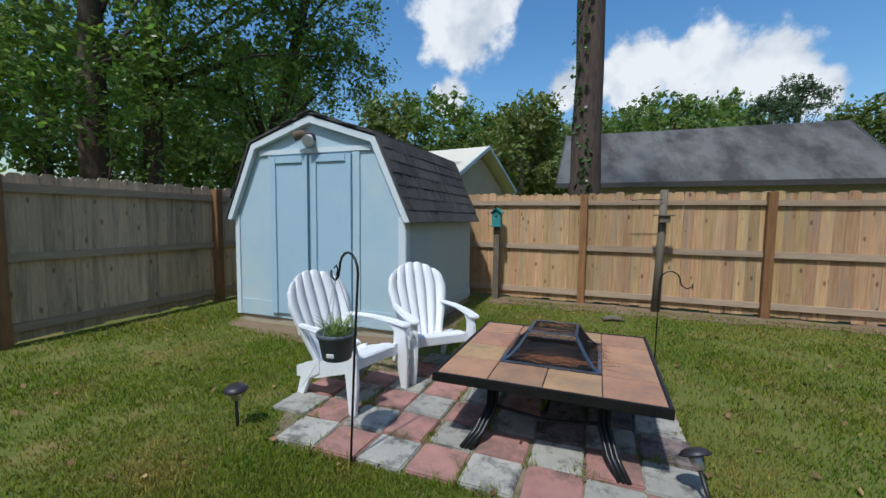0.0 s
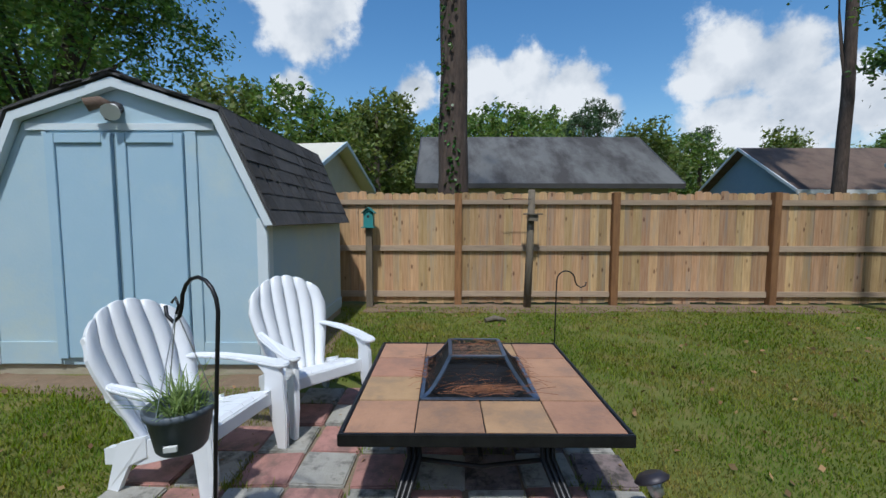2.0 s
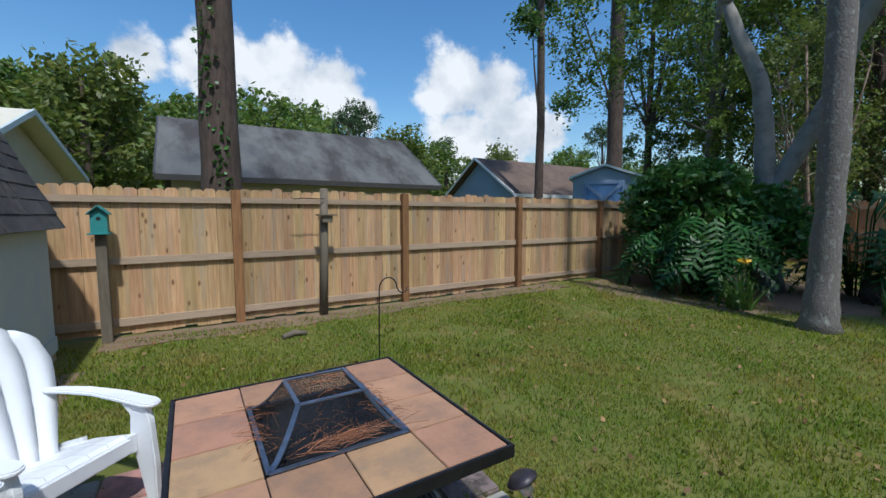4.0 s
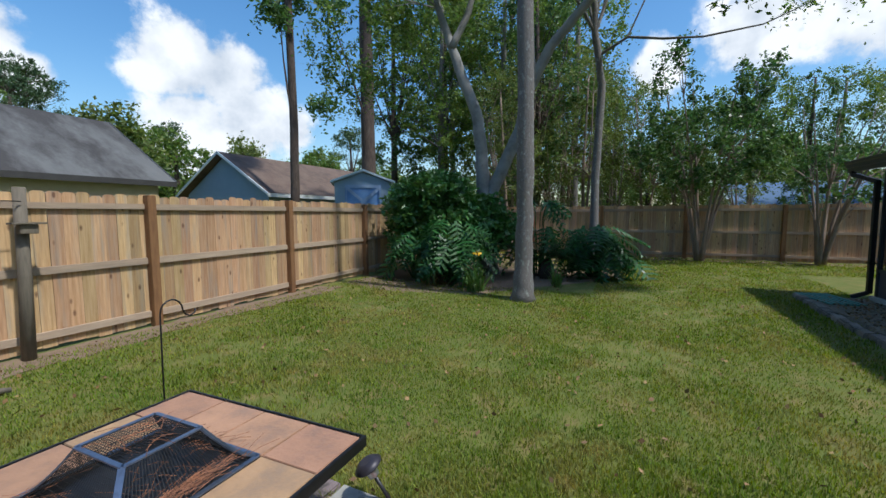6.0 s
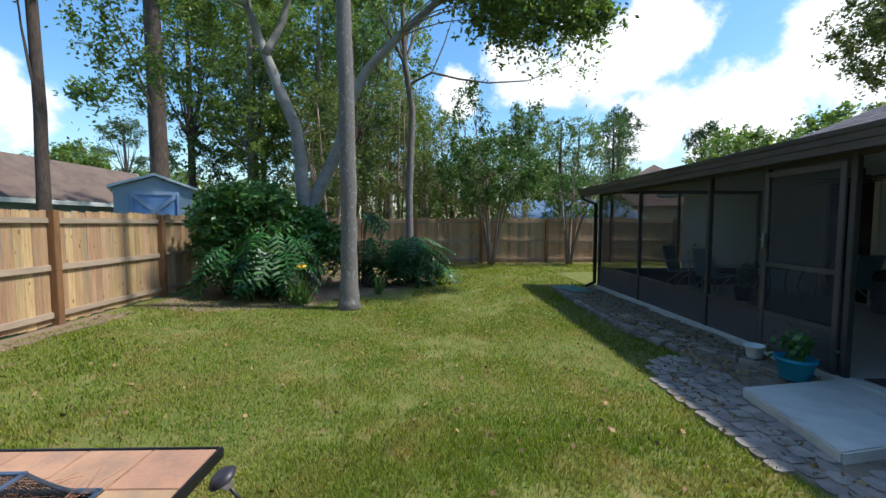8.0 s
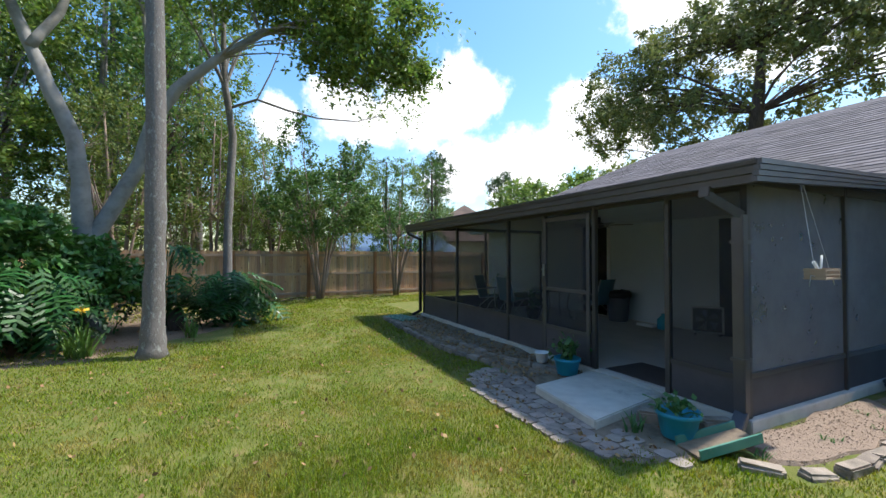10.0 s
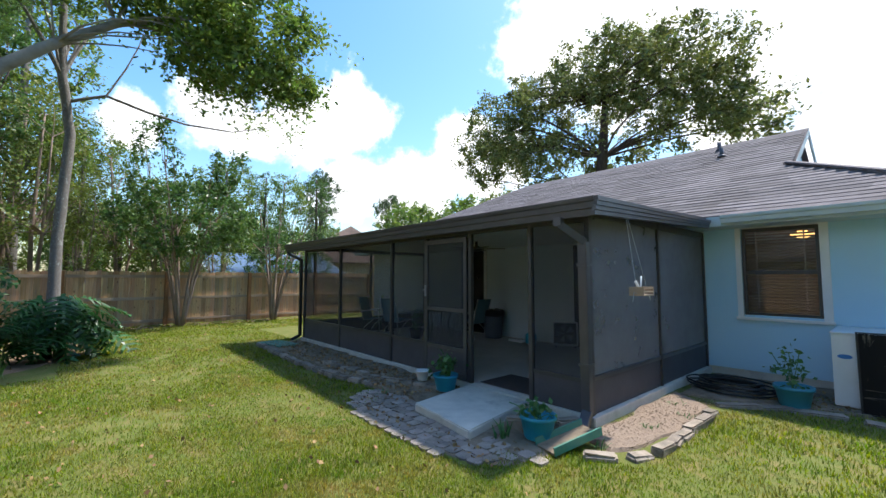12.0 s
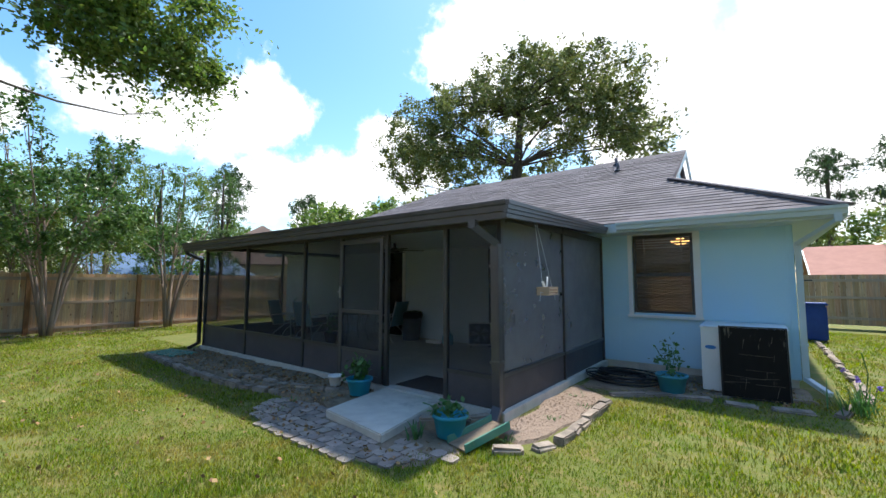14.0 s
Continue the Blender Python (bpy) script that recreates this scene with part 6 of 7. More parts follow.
# ---- resin chairs ----
def adirondack():
    ch = thing("adirondack_chair", "white resin adirondack chair with slatted fan back", "chair", 0, 0, 0.02, group="patio chairs")
    # seat slats following a sagging curve, front at -y
    prof_ = [(-0.30, 0.345), (-0.27, 0.365), (-0.18, 0.35), (-0.05, 0.305), (0.08, 0.255), (0.20, 0.225)]
    for i in range(5):
        w = 0.0945
        x0 = -0.245 + i * 0.098
        bm_ = bmesh.new()
        pts = [(x0, x0 + w)] * len(prof_)
        top = [[bm_.verts.new((x, y, z)) for x in p] for (y, z), p in zip(prof_, pts)]
        bot = [[bm_.verts.new((x, y, z - 0.022)) for x in p] for (y, z), p in zip(prof_, pts)]
        for k in range(len(prof_) - 1):
            bm_.faces.new((top[k][0], top[k][1], top[k + 1][1], top[k + 1][0]))
            bm_.faces.new((bot[k][1], bot[k][0], bot[k + 1][0], bot[k + 1][1]))
            bm_.faces.new((top[k][0], top[k + 1][0], bot[k + 1][0], bot[k][0]))
            bm_.faces.new((top[k + 1][1], top[k][1], bot[k][1], bot[k + 1][1]))
        bm_.faces.new((top[0][1], top[0][0], bot[0][0], bot[0][1]))
        bm_.faces.new((top[-1][0], top[-1][1], bot[-1][1], bot[-1][0]))
        part("seat_slat", bm_, M_PLASTIC, ch)
    bm_ = bmesh.new()
    box(bm_, -0.27, 0.27, -0.305, -0.275, 0.27, 0.352, 0.01)
    part("apron", bm_, M_PLASTIC, ch)
    for sx in (-1, 1):
        bm_ = bmesh.new()
        slab(bm_, [(sx * 0.25, -0.3, 0.355), (sx * 0.25, -0.3, 0.27), (sx * 0.25, 0.1, 0.15), (sx * 0.25, 0.34, 0.12), (sx * 0.25, 0.34, 0.2), (sx * 0.25, 0.2, 0.235), (sx * 0.25, -0.02, 0.3)], (sx * 0.046, 0, 0))
        part("side_rail", bm_, M_PLASTIC, ch)
    # fan back: six slats spreading upward, each with its own rounded top
    lean, L0 = radians(23), 0.73
    up = Vector((0, math.sin(lean), math.cos(lean)))
    root_ = Vector((0, 0.205, 0.21))
    nrm = Vector((0, -math.cos(lean), math.sin(lean)))

    def back_at(u, f, lift=0.0):
        half = 0.225 + 0.14 * math.sin(min(f * 1.2, 1) * math.pi / 2) - 0.04 * max(0, f - 0.75) / 0.25
        return root_ + up * (L0 * f * (1 - 0.2 * u * u * f) + lift) + Vector((u * half, 0, 0)) + nrm * (0.055 * u * u)

    for i in range(6):
        u0, u1 = -1 + i / 3 + 0.009, -1 + (i + 1) / 3 - 0.009
        bm_ = bmesh.new()
        rows_ = []
        for k in range(10):
            f = min(k / 8, 1.0)
            inset = 0.25 * (u1 - u0) if k == 9 else 0.0
            rows_.append([back_at(u, f, 0.009 * (k == 9)) + nrm * (0.003 if c == 1 else 0)
                          for c, u in enumerate((u0 + inset, (u0 + u1) / 2, u1 - inset))])
        a_ = [[bm_.verts.new(p) for p in r] for r in rows_]
        b_ = [[bm_.verts.new(p - nrm * 0.024) for p in r] for r in rows_]
        for k in range(9):
            for c in (0, 1):
                bm_.faces.new((a_[k][c], a_[k][c + 1], a_[k + 1][c + 1], a_[k + 1][c])).smooth = True
                bm_.faces.new((b_[k][c + 1], b_[k][c], b_[k + 1][c], b_[k + 1][c + 1]))
            bm_.faces.new((a_[k][0], a_[k + 1][0], b_[k + 1][0], b_[k][0]))
            bm_.faces.new((a_[k + 1][2], a_[k][2], b_[k][2], b_[k + 1][2]))
        for c in (0, 1):
            bm_.faces.new((a_[-1][c], a_[-1][c + 1], b_[-1][c + 1], b_[-1][c]))
        bmesh.ops.recalc_face_normals(bm_, faces=bm_.faces)
        part("back_slat", bm_, M_PLASTIC, ch)
    for f, th in ((0.05, 0.06), (0.4, 0.05), (0.9, 0.06)):   # cross bands that tie the slats behind
        bm_ = bmesh.new()
        rings = []
        for k in range(13):
            p = back_at(-0.985 + 1.97 * k / 12, f)
            rings.append([bm_.verts.new(p + up * dz + nrm * dn) for dz, dn in ((-th / 2, -0.004), (th / 2, -0.004), (th / 2, -0.034), (-th / 2, -0.034))])
        for r0, r1 in zip(rings, rings[1:]):
            for k in range(4):
                bm_.faces.new((r0[k], r0[(k + 1) % 4], r1[(k + 1) % 4], r1[k])).smooth = True
        bm_.faces.new(rings[0])
        bm_.faces.new(rings[-1])
        bmesh.ops.recalc_face_normals(bm_, faces=bm_.faces)
        part("back_band", bm_, M_PLASTIC, ch)
    # arms, front legs, rear legs
    for sx in (-1, 1):
        bm_ = bmesh.new()
        outline = [(0.275, -0.36), (0.29, -0.395), (0.315, -0.41), (0.345, -0.41), (0.372, -0.395), (0.385, -0.36), (0.392, -0.15), (0.375, 0.08), (0.34, 0.24), (0.29, 0.335), (0.255, 0.34), (0.285, 0.16), (0.30, 0.0), (0.288, -0.18)]
        slab(bm_, [(sx * x, y, 0.51 + 0.02 * math.sin((y + 0.4) * 3)) for x, y in outline], (0, 0, -0.022))
        bmesh.ops.bevel(bm_, geom=bm_.edges[:], offset=0.007, segments=2, affect="EDGES")
        part("arm", bm_, M_PLASTIC, ch)
        bm_ = bmesh.new()
        slab(bm_, [(sx * 0.30, -0.36, 0.492), (sx * 0.30, -0.2, 0.492), (sx * 0.30, -0.255, 0.44), (sx * 0.298, -0.25, 0.34), (sx * 0.30, -0.275, 0.24), (sx * 0.315, -0.325, 0.0), (sx * 0.315, -0.385, 0.0), (sx * 0.305, -0.40, 0.2), (sx * 0.298, -0.385, 0.42)], (sx * 0.04, 0, 0))
        bmesh.ops.bevel(bm_, geom=bm_.edges[:], offset=0.006, segments=2, affect="EDGES")
        part("front_leg", bm_, M_PLASTIC, ch)
        bm_ = bmesh.new()
        slab(bm_, [(sx * 0.276, 0.05, 0.30), (sx * 0.276, 0.24, 0.24), (sx * 0.29, 0.31, 0.0), (sx * 0.29, 0.24, 0.0), (sx * 0.276, 0.17, 0.14), (sx * 0.276, 0.05, 0.2)], (sx * 0.03, 0, 0))
        part("rear_leg", bm_, M_PLASTIC, ch)
    return ch


chair_a = adirondack()
chair_a.scale = (0.84, 0.95, 1.04)
chair_b = copy_thing(chair_a, pose(-1.06, 3.38, 0.02, 0, 0, 45))
chair_a.matrix_basis = pose(-1.44, 2.64, 0.02, 0, 0, 77) @ Matrix.Diagonal((0.84, 0.95, 1.04, 1))


# ---- hooks, lights, pots ----
def shepherd_hook(label, x, y, h, rz, reach, r=0.006, lean=0.0):
    root = thing("shepherd_hook", label, "garden hook", x, y, 0, rz)
    bm_ = bmesh.new()
    pts = [(0, 0, -0.05), (lean * 0.5, 0, h * 0.5), (lean, 0, h - reach * 0.7)]
    for k in range(1, 9):
        a = math.pi * k / 8
        pts.append((lean + reach * 0.62 * (1 - math.cos(a)), 0, h - reach * 0.7 + reach * 0.7 * math.sin(a)))
    x1 = pts[-1][0]
    pts += [(x1 + 0.015, 0, h - reach * 0.95), (x1 + 0.05, 0, h - reach * 1.12), (x1 + 0.09, 0, h - reach * 0.98), (x1 + 0.095, 0, h - reach * 0.75)]
    tube(bm_, pts, r, 8)
    part("rod", bm_, M_IRON, root)
    return root


shepherd_hook("black iron shepherd's hook standing in the lawn", -0.91, 1.86, 1.2, 155, 0.155, 0.007, -0.085)
shepherd_hook("thin black shepherd's hook in the lawn", 0.88, 4.0, 0.95, 0, 0.13, 0.006, 0.01)
hp = thing("hanging_pot", "slate-grey hanging pot with a spider plant", "plant pot", -1.035, 1.915, 0.57)
bm = bmesh.new()
lathe(bm, [(0.076, 0), (0.084, 0.01), (0.106, 0.13), (0.116, 0.135), (0.118, 0.16), (0.109, 0.16), (0.1, 0.13), (0.07, 0.12)], 28)
part("pot", bm, M_POT, hp)
bm = bmesh.new()
box(bm, -0.02, 0.022, -0.107, -0.097, 0.055, 0.075, 0.001, pose(0, 0, 0, 8, 0, 15))
part("label", bm, M_WHITE, hp, "small white label")
for k in range(3):
    a = k * 2.1 + 0.4
    bm = bmesh.new()
    tube(bm, [(0.113 * math.cos(a), 0.113 * math.sin(a), 0.15), (0, 0, 0.50)], 0.002, 4)
    part("hanger", bm, M_CHROME, hp)
bm = bmesh.new()
tube(bm, [(0, 0, 0.49), (0.01, 0, 0.52), (0.0, 0, 0.55), (-0.015, 0, 0.53)], 0.005, 6)
part("hook", bm, M_IRON, hp)
tuft("", "", "", 0, 0, 130, 0.17, M_SPIDER, 51, w=0.0045, out=1.1, parent=hp, offset=(0, 0, 0.13), spread=0.035)


def solar_light(x, y, tilt, rz):
    root = thing("solar_light", "bronze solar path light on a stake", "garden light", x, y, 0, rz, group="solar path lights")
    t_ = pose(0, 0, 0, tilt, 0, 0)
    bm_ = bmesh.new()
    tube(bm_, [(0, 0, -0.08), (0, 0, 0.19)], 0.011, 8)
    bm_.transform(t_)
    part("stake", bm_, M_BLACKP, root)
    bm_ = bmesh.new()
    lathe(bm_, [(0.015, 0.18), (0.03, 0.19), (0.036, 0.25), (0.03, 0.255)], 14)
    bm_.transform(t_)
    part("lens", bm_, M_CHROME, root)
    bm_ = bmesh.new()
    lathe(bm_, [(0.075, 0.25), (0.078, 0.256), (0.055, 0.278), (0.035, 0.285)], 18)
    bm_.transform(t_)
    part("cap", bm_, M_CAP, root)


solar_light(-1.83, 1.92, 3, 20)
solar_light(0.93, 2.16, -28, 35)

# birdhouse and feeder on old poles at the fence
bh = thing("birdhouse", "teal wooden birdhouse on a weathered pole", "birdhouse", -1.275, 6.88, 0)
bm = bmesh.new()
box(bm, -0.05, 0.05, -0.05, 0.05, -0.05, 1.27, 0.006)
part("pole", bm, M_POLE, bh)
bm = bmesh.new()
slab(bm, [(-0.075, -0.08, 1.27), (0.075, -0.08, 1.27), (0.075, -0.08, 1.48), (0, -0.08, 1.55), (-0.075, -0.08, 1.48)], (0, 0.15, 0))
part("box", bm, M_TEAL, bh)
for s in (-1, 1):
    bm = bmesh.new()
    slab(bm, [(0, -0.12, 1.565), (s * 0.10, -0.12, 1.475), (s * 0.10, 0.1, 1.475), (0, 0.1, 1.565)], (0, 0, 0.012))
    part("roof", bm, M_TEAL, bh)
bm = bmesh.new()
box(bm, -0.10, 0.10, -0.13, 0.08, 1.252, 1.27, 0.003)
part("floor", bm, M_TEAL, bh)
bm = bmesh.new()
tube(bm, [(0, -0.083, 1.43), (0, -0.0815, 1.43)], 0.022, 12)
part("hole", bm, M_BLACKP, bh)
bf = thing("feeder_post", "leaning grey post with a small wooden feeder", "bird feeder", 1.25, 6.88, 0)
bm = bmesh.new()
tube(bm, [(-0.03, 0, -0.06), (0, 0, 0.9), (0.02, 0.02, 1.85)], [0.065, 0.058, 0.055], 10)
part("pole", bm, M_POLE, bf)
bm = bmesh.new()
box(bm, -0.12, 0.16, -0.16, -0.03, 1.46, 1.48, 0.003)
box(bm, -0.05, 0.1, -0.13, -0.03, 1.36, 1.459, 0.006)
part("tray", bm, M_POLE, bf)
bm = bmesh.new()
tube(bm, [(0.0, -0.06, 1.7), (-0.3, -0.06, 1.705), (-0.42, -0.06, 1.69), (-0.45, -0.06, 1.72)], 0.006, 6)
part("arm", bm, M_IRON, bf)
bm = bmesh.new()
tube(bm, [(0.46, 5.9, 0.03), (0.6, 5.95, 0.05), (0.75, 5.93, 0.03)], [0.03, 0.04, 0.02], 8)
solid("driftwood", bm, M_POLE, "short grey piece of wood lying on the lawn", "wood")

# ---- porch side ----
bm = bmesh.new()
slab(bm, [(1.25, -1.62, -0.05), (2.34, -1.78, -0.05), (2.52, -2.88, -0.05), (1.48, -2.88, -0.05)], (0, 0, 0.14))
bmesh.ops.bevel(bm, geom=bm.edges[:], offset=0.012, segments=2, affect="EDGES")
solid("step_slab", bm, M_CONCRETE, "worn concrete step slab before the porch opening", "step", "structure")
path = thing("paver_path", "grey cobble-shaped pavers round the step", "pavement", 1.5, -1.4, 0, kind="structure")
bm = bmesh.new()
slab(bm, [(sx * x, sy * y, -0.03) for sx, sy, x, y in ((-1, -1, 0.069, 0.045), (-1, -1, 0.042, 0.07), (1, -1, 0.042, 0.07), (1, -1, 0.069, 0.045), (1, 1, 0.069, 0.045), (1, 1, 0.042, 0.07), (-1, 1, 0.042, 0.07), (-1, 1, 0.069, 0.045))], (0, 0, 0.042))
me = made(bm, "paver")
me.materials.append(M_PATH)
rnd = random.Random(23)
for j in range(12):
    for i in range(21):
        x, y = 0.45 + i * 0.146 + (j % 2) * 0.073, -1.06 - j * 0.143
        reach_ = abs((x - 2.0) / 1.5) ** 3 + (abs(y + 2.2) / 1.08) ** 3
        if reach_ > 1 + rnd.uniform(-0.12, 0.06) or y < -2.3 or (1.12 < x < 2.42 and y < -1.62 + 0.1 * (1.2 - x)) or (x < 1.2 and y < -1.85) or rnd.random() < 0.03:
            continue
        part("paver", me, M_PATH, path, at=pose(x - 1.5 + rnd.uniform(-0.012, 0.012), y + 1.4 + rnd.uniform(-0.012, 0.012), rnd.uniform(-0.004, 0.004), rnd.uniform(-1.2, 1.2), rnd.uniform(-1.2, 1.2), rnd.uniform(-7, 7)))
patch_of_soil("soil_strip", "dark soil in the bed along the porch", M_SOIL, [(2.45, -1.98), (8.7, -1.85), (8.75, -2.88), (2.55, -2.88)], 0.05, 12)
patch_of_soil("soil_strip", "dark soil round the step and path", M_SOIL, [(0.62, -1.5), (0.95, -1.22), (2.0, -1.12), (2.9, -1.25), (3.4, -1.8), (3.3, -2.3), (2.5, -2.87), (0.7, -2.87), (0.5, -1.9)], 0.004, 13)
patch_of_soil("soil_strip", "dark soil against the house wall", M_SOIL, [(-2.3, -6.1), (-1.1, -5.55), (0.0, -5.0), (0.58, -5.0), (0.58, -6.88), (-2.3, -6.88)], 0.02, 14)
patch_of_soil("gravel_bed", "pale gravel bed beside the porch", mat("gravel_sand", (0.31, 0.23, 0.17), (0.23, 0.17, 0.125), 25, 0.97, 0.9, 120), [(0.15, -2.35), (-0.02, -2.7), (-0.05, -4.7), (0.56, -5.1), (0.56, -2.5)], 0.015, 15)
rng = np.random.default_rng(66)
gv = np.stack([rng.uniform(0.0, 0.55, 2600), rng.uniform(-5.0, -2.5, 2600), rng.uniform(0.014, 0.02, 2600)], axis=1)
solid("gravel", leaves("gravel", gv, 0.013, rng, 0, 0.95), M_GRAVEL, "loose pale gravel stones", "gravel", "stuff")


rng = np.random.default_rng(67)
lt = np.concatenate([np.stack([rng.uniform(2.6, 8.4, 1500), rng.uniform(-2.8, -1.95, 1500), rng.uniform(0.05, 0.075, 1500)], axis=1),
                     np.stack([rng.uniform(-2.1, 0.5, 500), rng.uniform(-6.6, -5.5, 500), rng.uniform(0.02, 0.04, 500)], axis=1),
                     np.stack([rng.uniform(0.7, 3.2, 420), rng.uniform(-2.8, -1.3, 420), rng.uniform(0.014, 0.03, 420)], axis=1)])
lt = lt[~((lt[:, 0] > 1.15) & (lt[:, 0] < 2.55) & (lt[:, 1] < -1.6))]
solid("leaf_litter", leaves("leaf_litter", lt, 0.05, rng, 0.0, 0.6), M_DRYLEAF, "brown leaf litter on the soil of the porch beds", "leaves", "stuff")
tw = bmesh.new()
for k in range(170):
    x, y = rng.uniform(2.7, 8.3), rng.uniform(-2.75, -2.0)
    made_ = bmesh.ops.create_icosphere(tw, subdivisions=1, radius=rng.uniform(0.02, 0.055), matrix=Matrix.Translation((x, y, 0.05)) @ Matrix.Diagonal((1.3, 1.0, 0.6, 1)))["verts"]
    for v in made_:
        v.co += Vector(rng.normal(size=3)) * 0.006
solid("soil_clods", tw, M_SOIL, "dark crumbly soil clods in the porch bed", "soil", "stuff")


def edging(label, line, seed, w=0.3, h=0.11, d=0.13):
    root = thing("garden_edging", label, "edging", line[0][0], line[0][1], 0, kind="structure")
    rnd_ = random.Random(seed)
    meshes = []
    for k in range(3):
        bm_ = bmesh.new()
        box(bm_, -w / 2 * (0.8 + 0.15 * k), w / 2 * (0.8 + 0.15 * k), -d / 2, d / 2, -0.05, h * (0.8 + 0.1 * k), 0.018)
        for v in bm_.verts:
            v.co += Vector((rnd_.uniform(-1, 1), rnd_.uniform(-1, 1), rnd_.uniform(-1, 1))) * 0.008
        me_ = made(bm_, "block")
        me_.materials.append(M_CURB)
        meshes.append(me_)
    for (xa, ya), (xb, yb) in zip(line, line[1:]):
        ln = math.hypot(xb - xa, yb - ya)
        n_ = max(1, round(ln / w))
        for k in range(n_):
            f = (k + 0.5) / n_
            part("block", meshes[rnd_.randrange(3)], M_CURB, root, at=pose(xa + (xb - xa) * f - line[0][0] + rnd_.uniform(-0.02, 0.02), ya + (yb - ya) * f - line[0][1] + rnd_.uniform(-0.02, 0.02), rnd_.uniform(-0.015, 0.01),
                 rnd_.uniform(-4, 4), rnd_.uniform(-4, 4), math.degrees(math.atan2(yb - ya, xb - xa)) + rnd_.uniform(-6, 6)))


edging("mossy stone edging along the porch bed", [(8.6, -1.88), (6.3, -1.77), (4.5, -1.81), (3.6, -2.0), (3.25, -2.2)], 3, 0.27, 0.075)
edging("mossy stone edging along the porch bed", [(5.4, -2.05), (3.6, -2.25), (2.7, -2.5)], 9, 0.25, 0.11)
edging("curved concrete edging round the gravel bed", [(0.34, -2.16), (0.03, -2.35), (-0.14, -2.7), (-0.12, -3.5), (-0.09, -4.5)], 4, 0.3, 0.06, 0.13)
edging("low stone edging before the house wall", [(-0.1, -4.85), (-0.65, -5.25), (-1.2, -5.3), (-2.3, -5.45)], 5, 0.45, 0.035, 0.16)
edging("low stone edging in the side yard", [(-2.4, -5.4), (-2.85, -6.6), (-2.88, -8.3), (-2.92, -13.6)], 6, 0.4, 0.05, 0.12)
edging("low stone edging before the step", [(1.2, -2.2), (0.85, -2.5), (0.7, -2.75)], 7, 0.3, 0.12, 0.14)


def pot(label, x, y, r, h, material, plant_n, plant_h, seed, z=0.0, bush=False):
    root = thing("plant_pot", label, "plant pot", x, y, z, group="plant pots")
    bm_ = bmesh.new()
    lathe(bm_, [(r * 0.72, 0), (r * 0.76, 0.01), (r * 0.95, h * 0.82), (r * 1.04, h * 0.84), (r * 1.05, h), (r * 0.97, h), (r * 0.9, h * 0.86), (r * 0.2, h * 0.84)], 26)
    part("pot", bm_, material, root)
    rng_ = np.random.default_rng(seed)
    if plant_n:
        c = np.array((0, 0, h + plant_h * 0.5)) + rng_.normal(size=(plant_n, 3)) * (r * 0.55, r * 0.55, plant_h * 0.3)
        c[:, 2] = np.maximum(c[:, 2], h * 0.9)
        part("foliage", leaves("foliage", c, 0.075, rng_, 0.1, 0.75), M_PLANT, root)
        bm_ = bmesh.new()
        for k in range(7):
            q_ = c[k]
            tube(bm_, [(0.02 * math.cos(k), 0.02 * math.sin(k), h * 0.8), (q_[0] * 0.5, q_[1] * 0.5, (q_[2] + h) / 2), tuple(q_)], 0.005, 5, cap=False)
        part("stem", bm_, M_PLANT, root)
    return root


pot("blue plastic pot with a leafy plant by the door", 2.64, -2.55, 0.17, 0.22, M_TEALPOT, 150, 0.3, 1, 0.05)
pot("small white plastic pot on the porch bed", 3.25, -2.62, 0.1, 0.15, M_WHITE, 0, 0, 2, 0.06)
pot("blue plastic bowl planter with wilting leaves", 0.815, -2.17, 0.18, 0.23, M_TEALPOT, 70, 0.1, 3, 0.02)
pot("teal plastic pot with a young shrub by the wall", -0.7, -5.45, 0.2, 0.25, M_TEALPOT2, 90, 0.42, 4, 0.02)
tuft("weed", "green weed growing beside the step slab", "weed", 1.1, -1.95, 16, 0.16, M_PLANT, 61, w=0.02)

for k_, (wx, wy) in enumerate(((0.2, -3.3), (0.05, -4.0), (0.35, -4.4), (3.2, -1.9), (4.6, -2.2), (6.0, -2.3), (0.3, -2.45))):
    tuft("weed", "small green weed in the bed by the porch", "weed", wx, wy, 14, 0.09, M_PLANT, 200 + k_, w=0.008, out=1.1)
sp = thing("splash_tray", "faded green plastic downspout splash tray", "splash block", 0.56, -2.12, 0.0, -15)
for x0, x1, z1 in ((-0.12, 0.12, 0.02), (-0.14, -0.121, 0.08), (0.121, 0.14, 0.08)):
    bm = bmesh.new()
    box(bm, x0, x1, -0.30, 0.3, 0.0, z1, 0.003, pose(0, -0.15, 0.05, -9, 0, 0))
    part("tray" if z1 < 0.05 else "side", bm, M_SOIL if z1 < 0.05 else M_GREENP, sp, "litter-covered tray bottom" if z1 < 0.05 else "")
gr = thing("drain_tray", "green plastic grille by the far downspout", "splash block", 8.2, -2.2, 0.05, 10)
for k in range(6):
    bm = bmesh.new()
    box(bm, -0.5, 0.5, -0.24 + k * 0.09, -0.19 + k * 0.09, 0, 0.03, 0.004)
    part("bar", bm, M_GREENP, gr)

hose = thing("garden_hose", "coiled black garden hose lying on the soil", "hose", 0.05, -5.75, 0.03)
bm = bmesh.new()
pts = []
for k in range(240):
    a = k * 0.2
    r = 0.34 + 0.10 * math.sin(k * 0.13)
    pts.append((r * 1.25 * math.cos(a), r * math.sin(a), 0.015 + 0.012 * (k // 31) * 1.2))
tube(bm, pts, 0.012, 6)
part("coil", bm, M_BLACKP, hose)

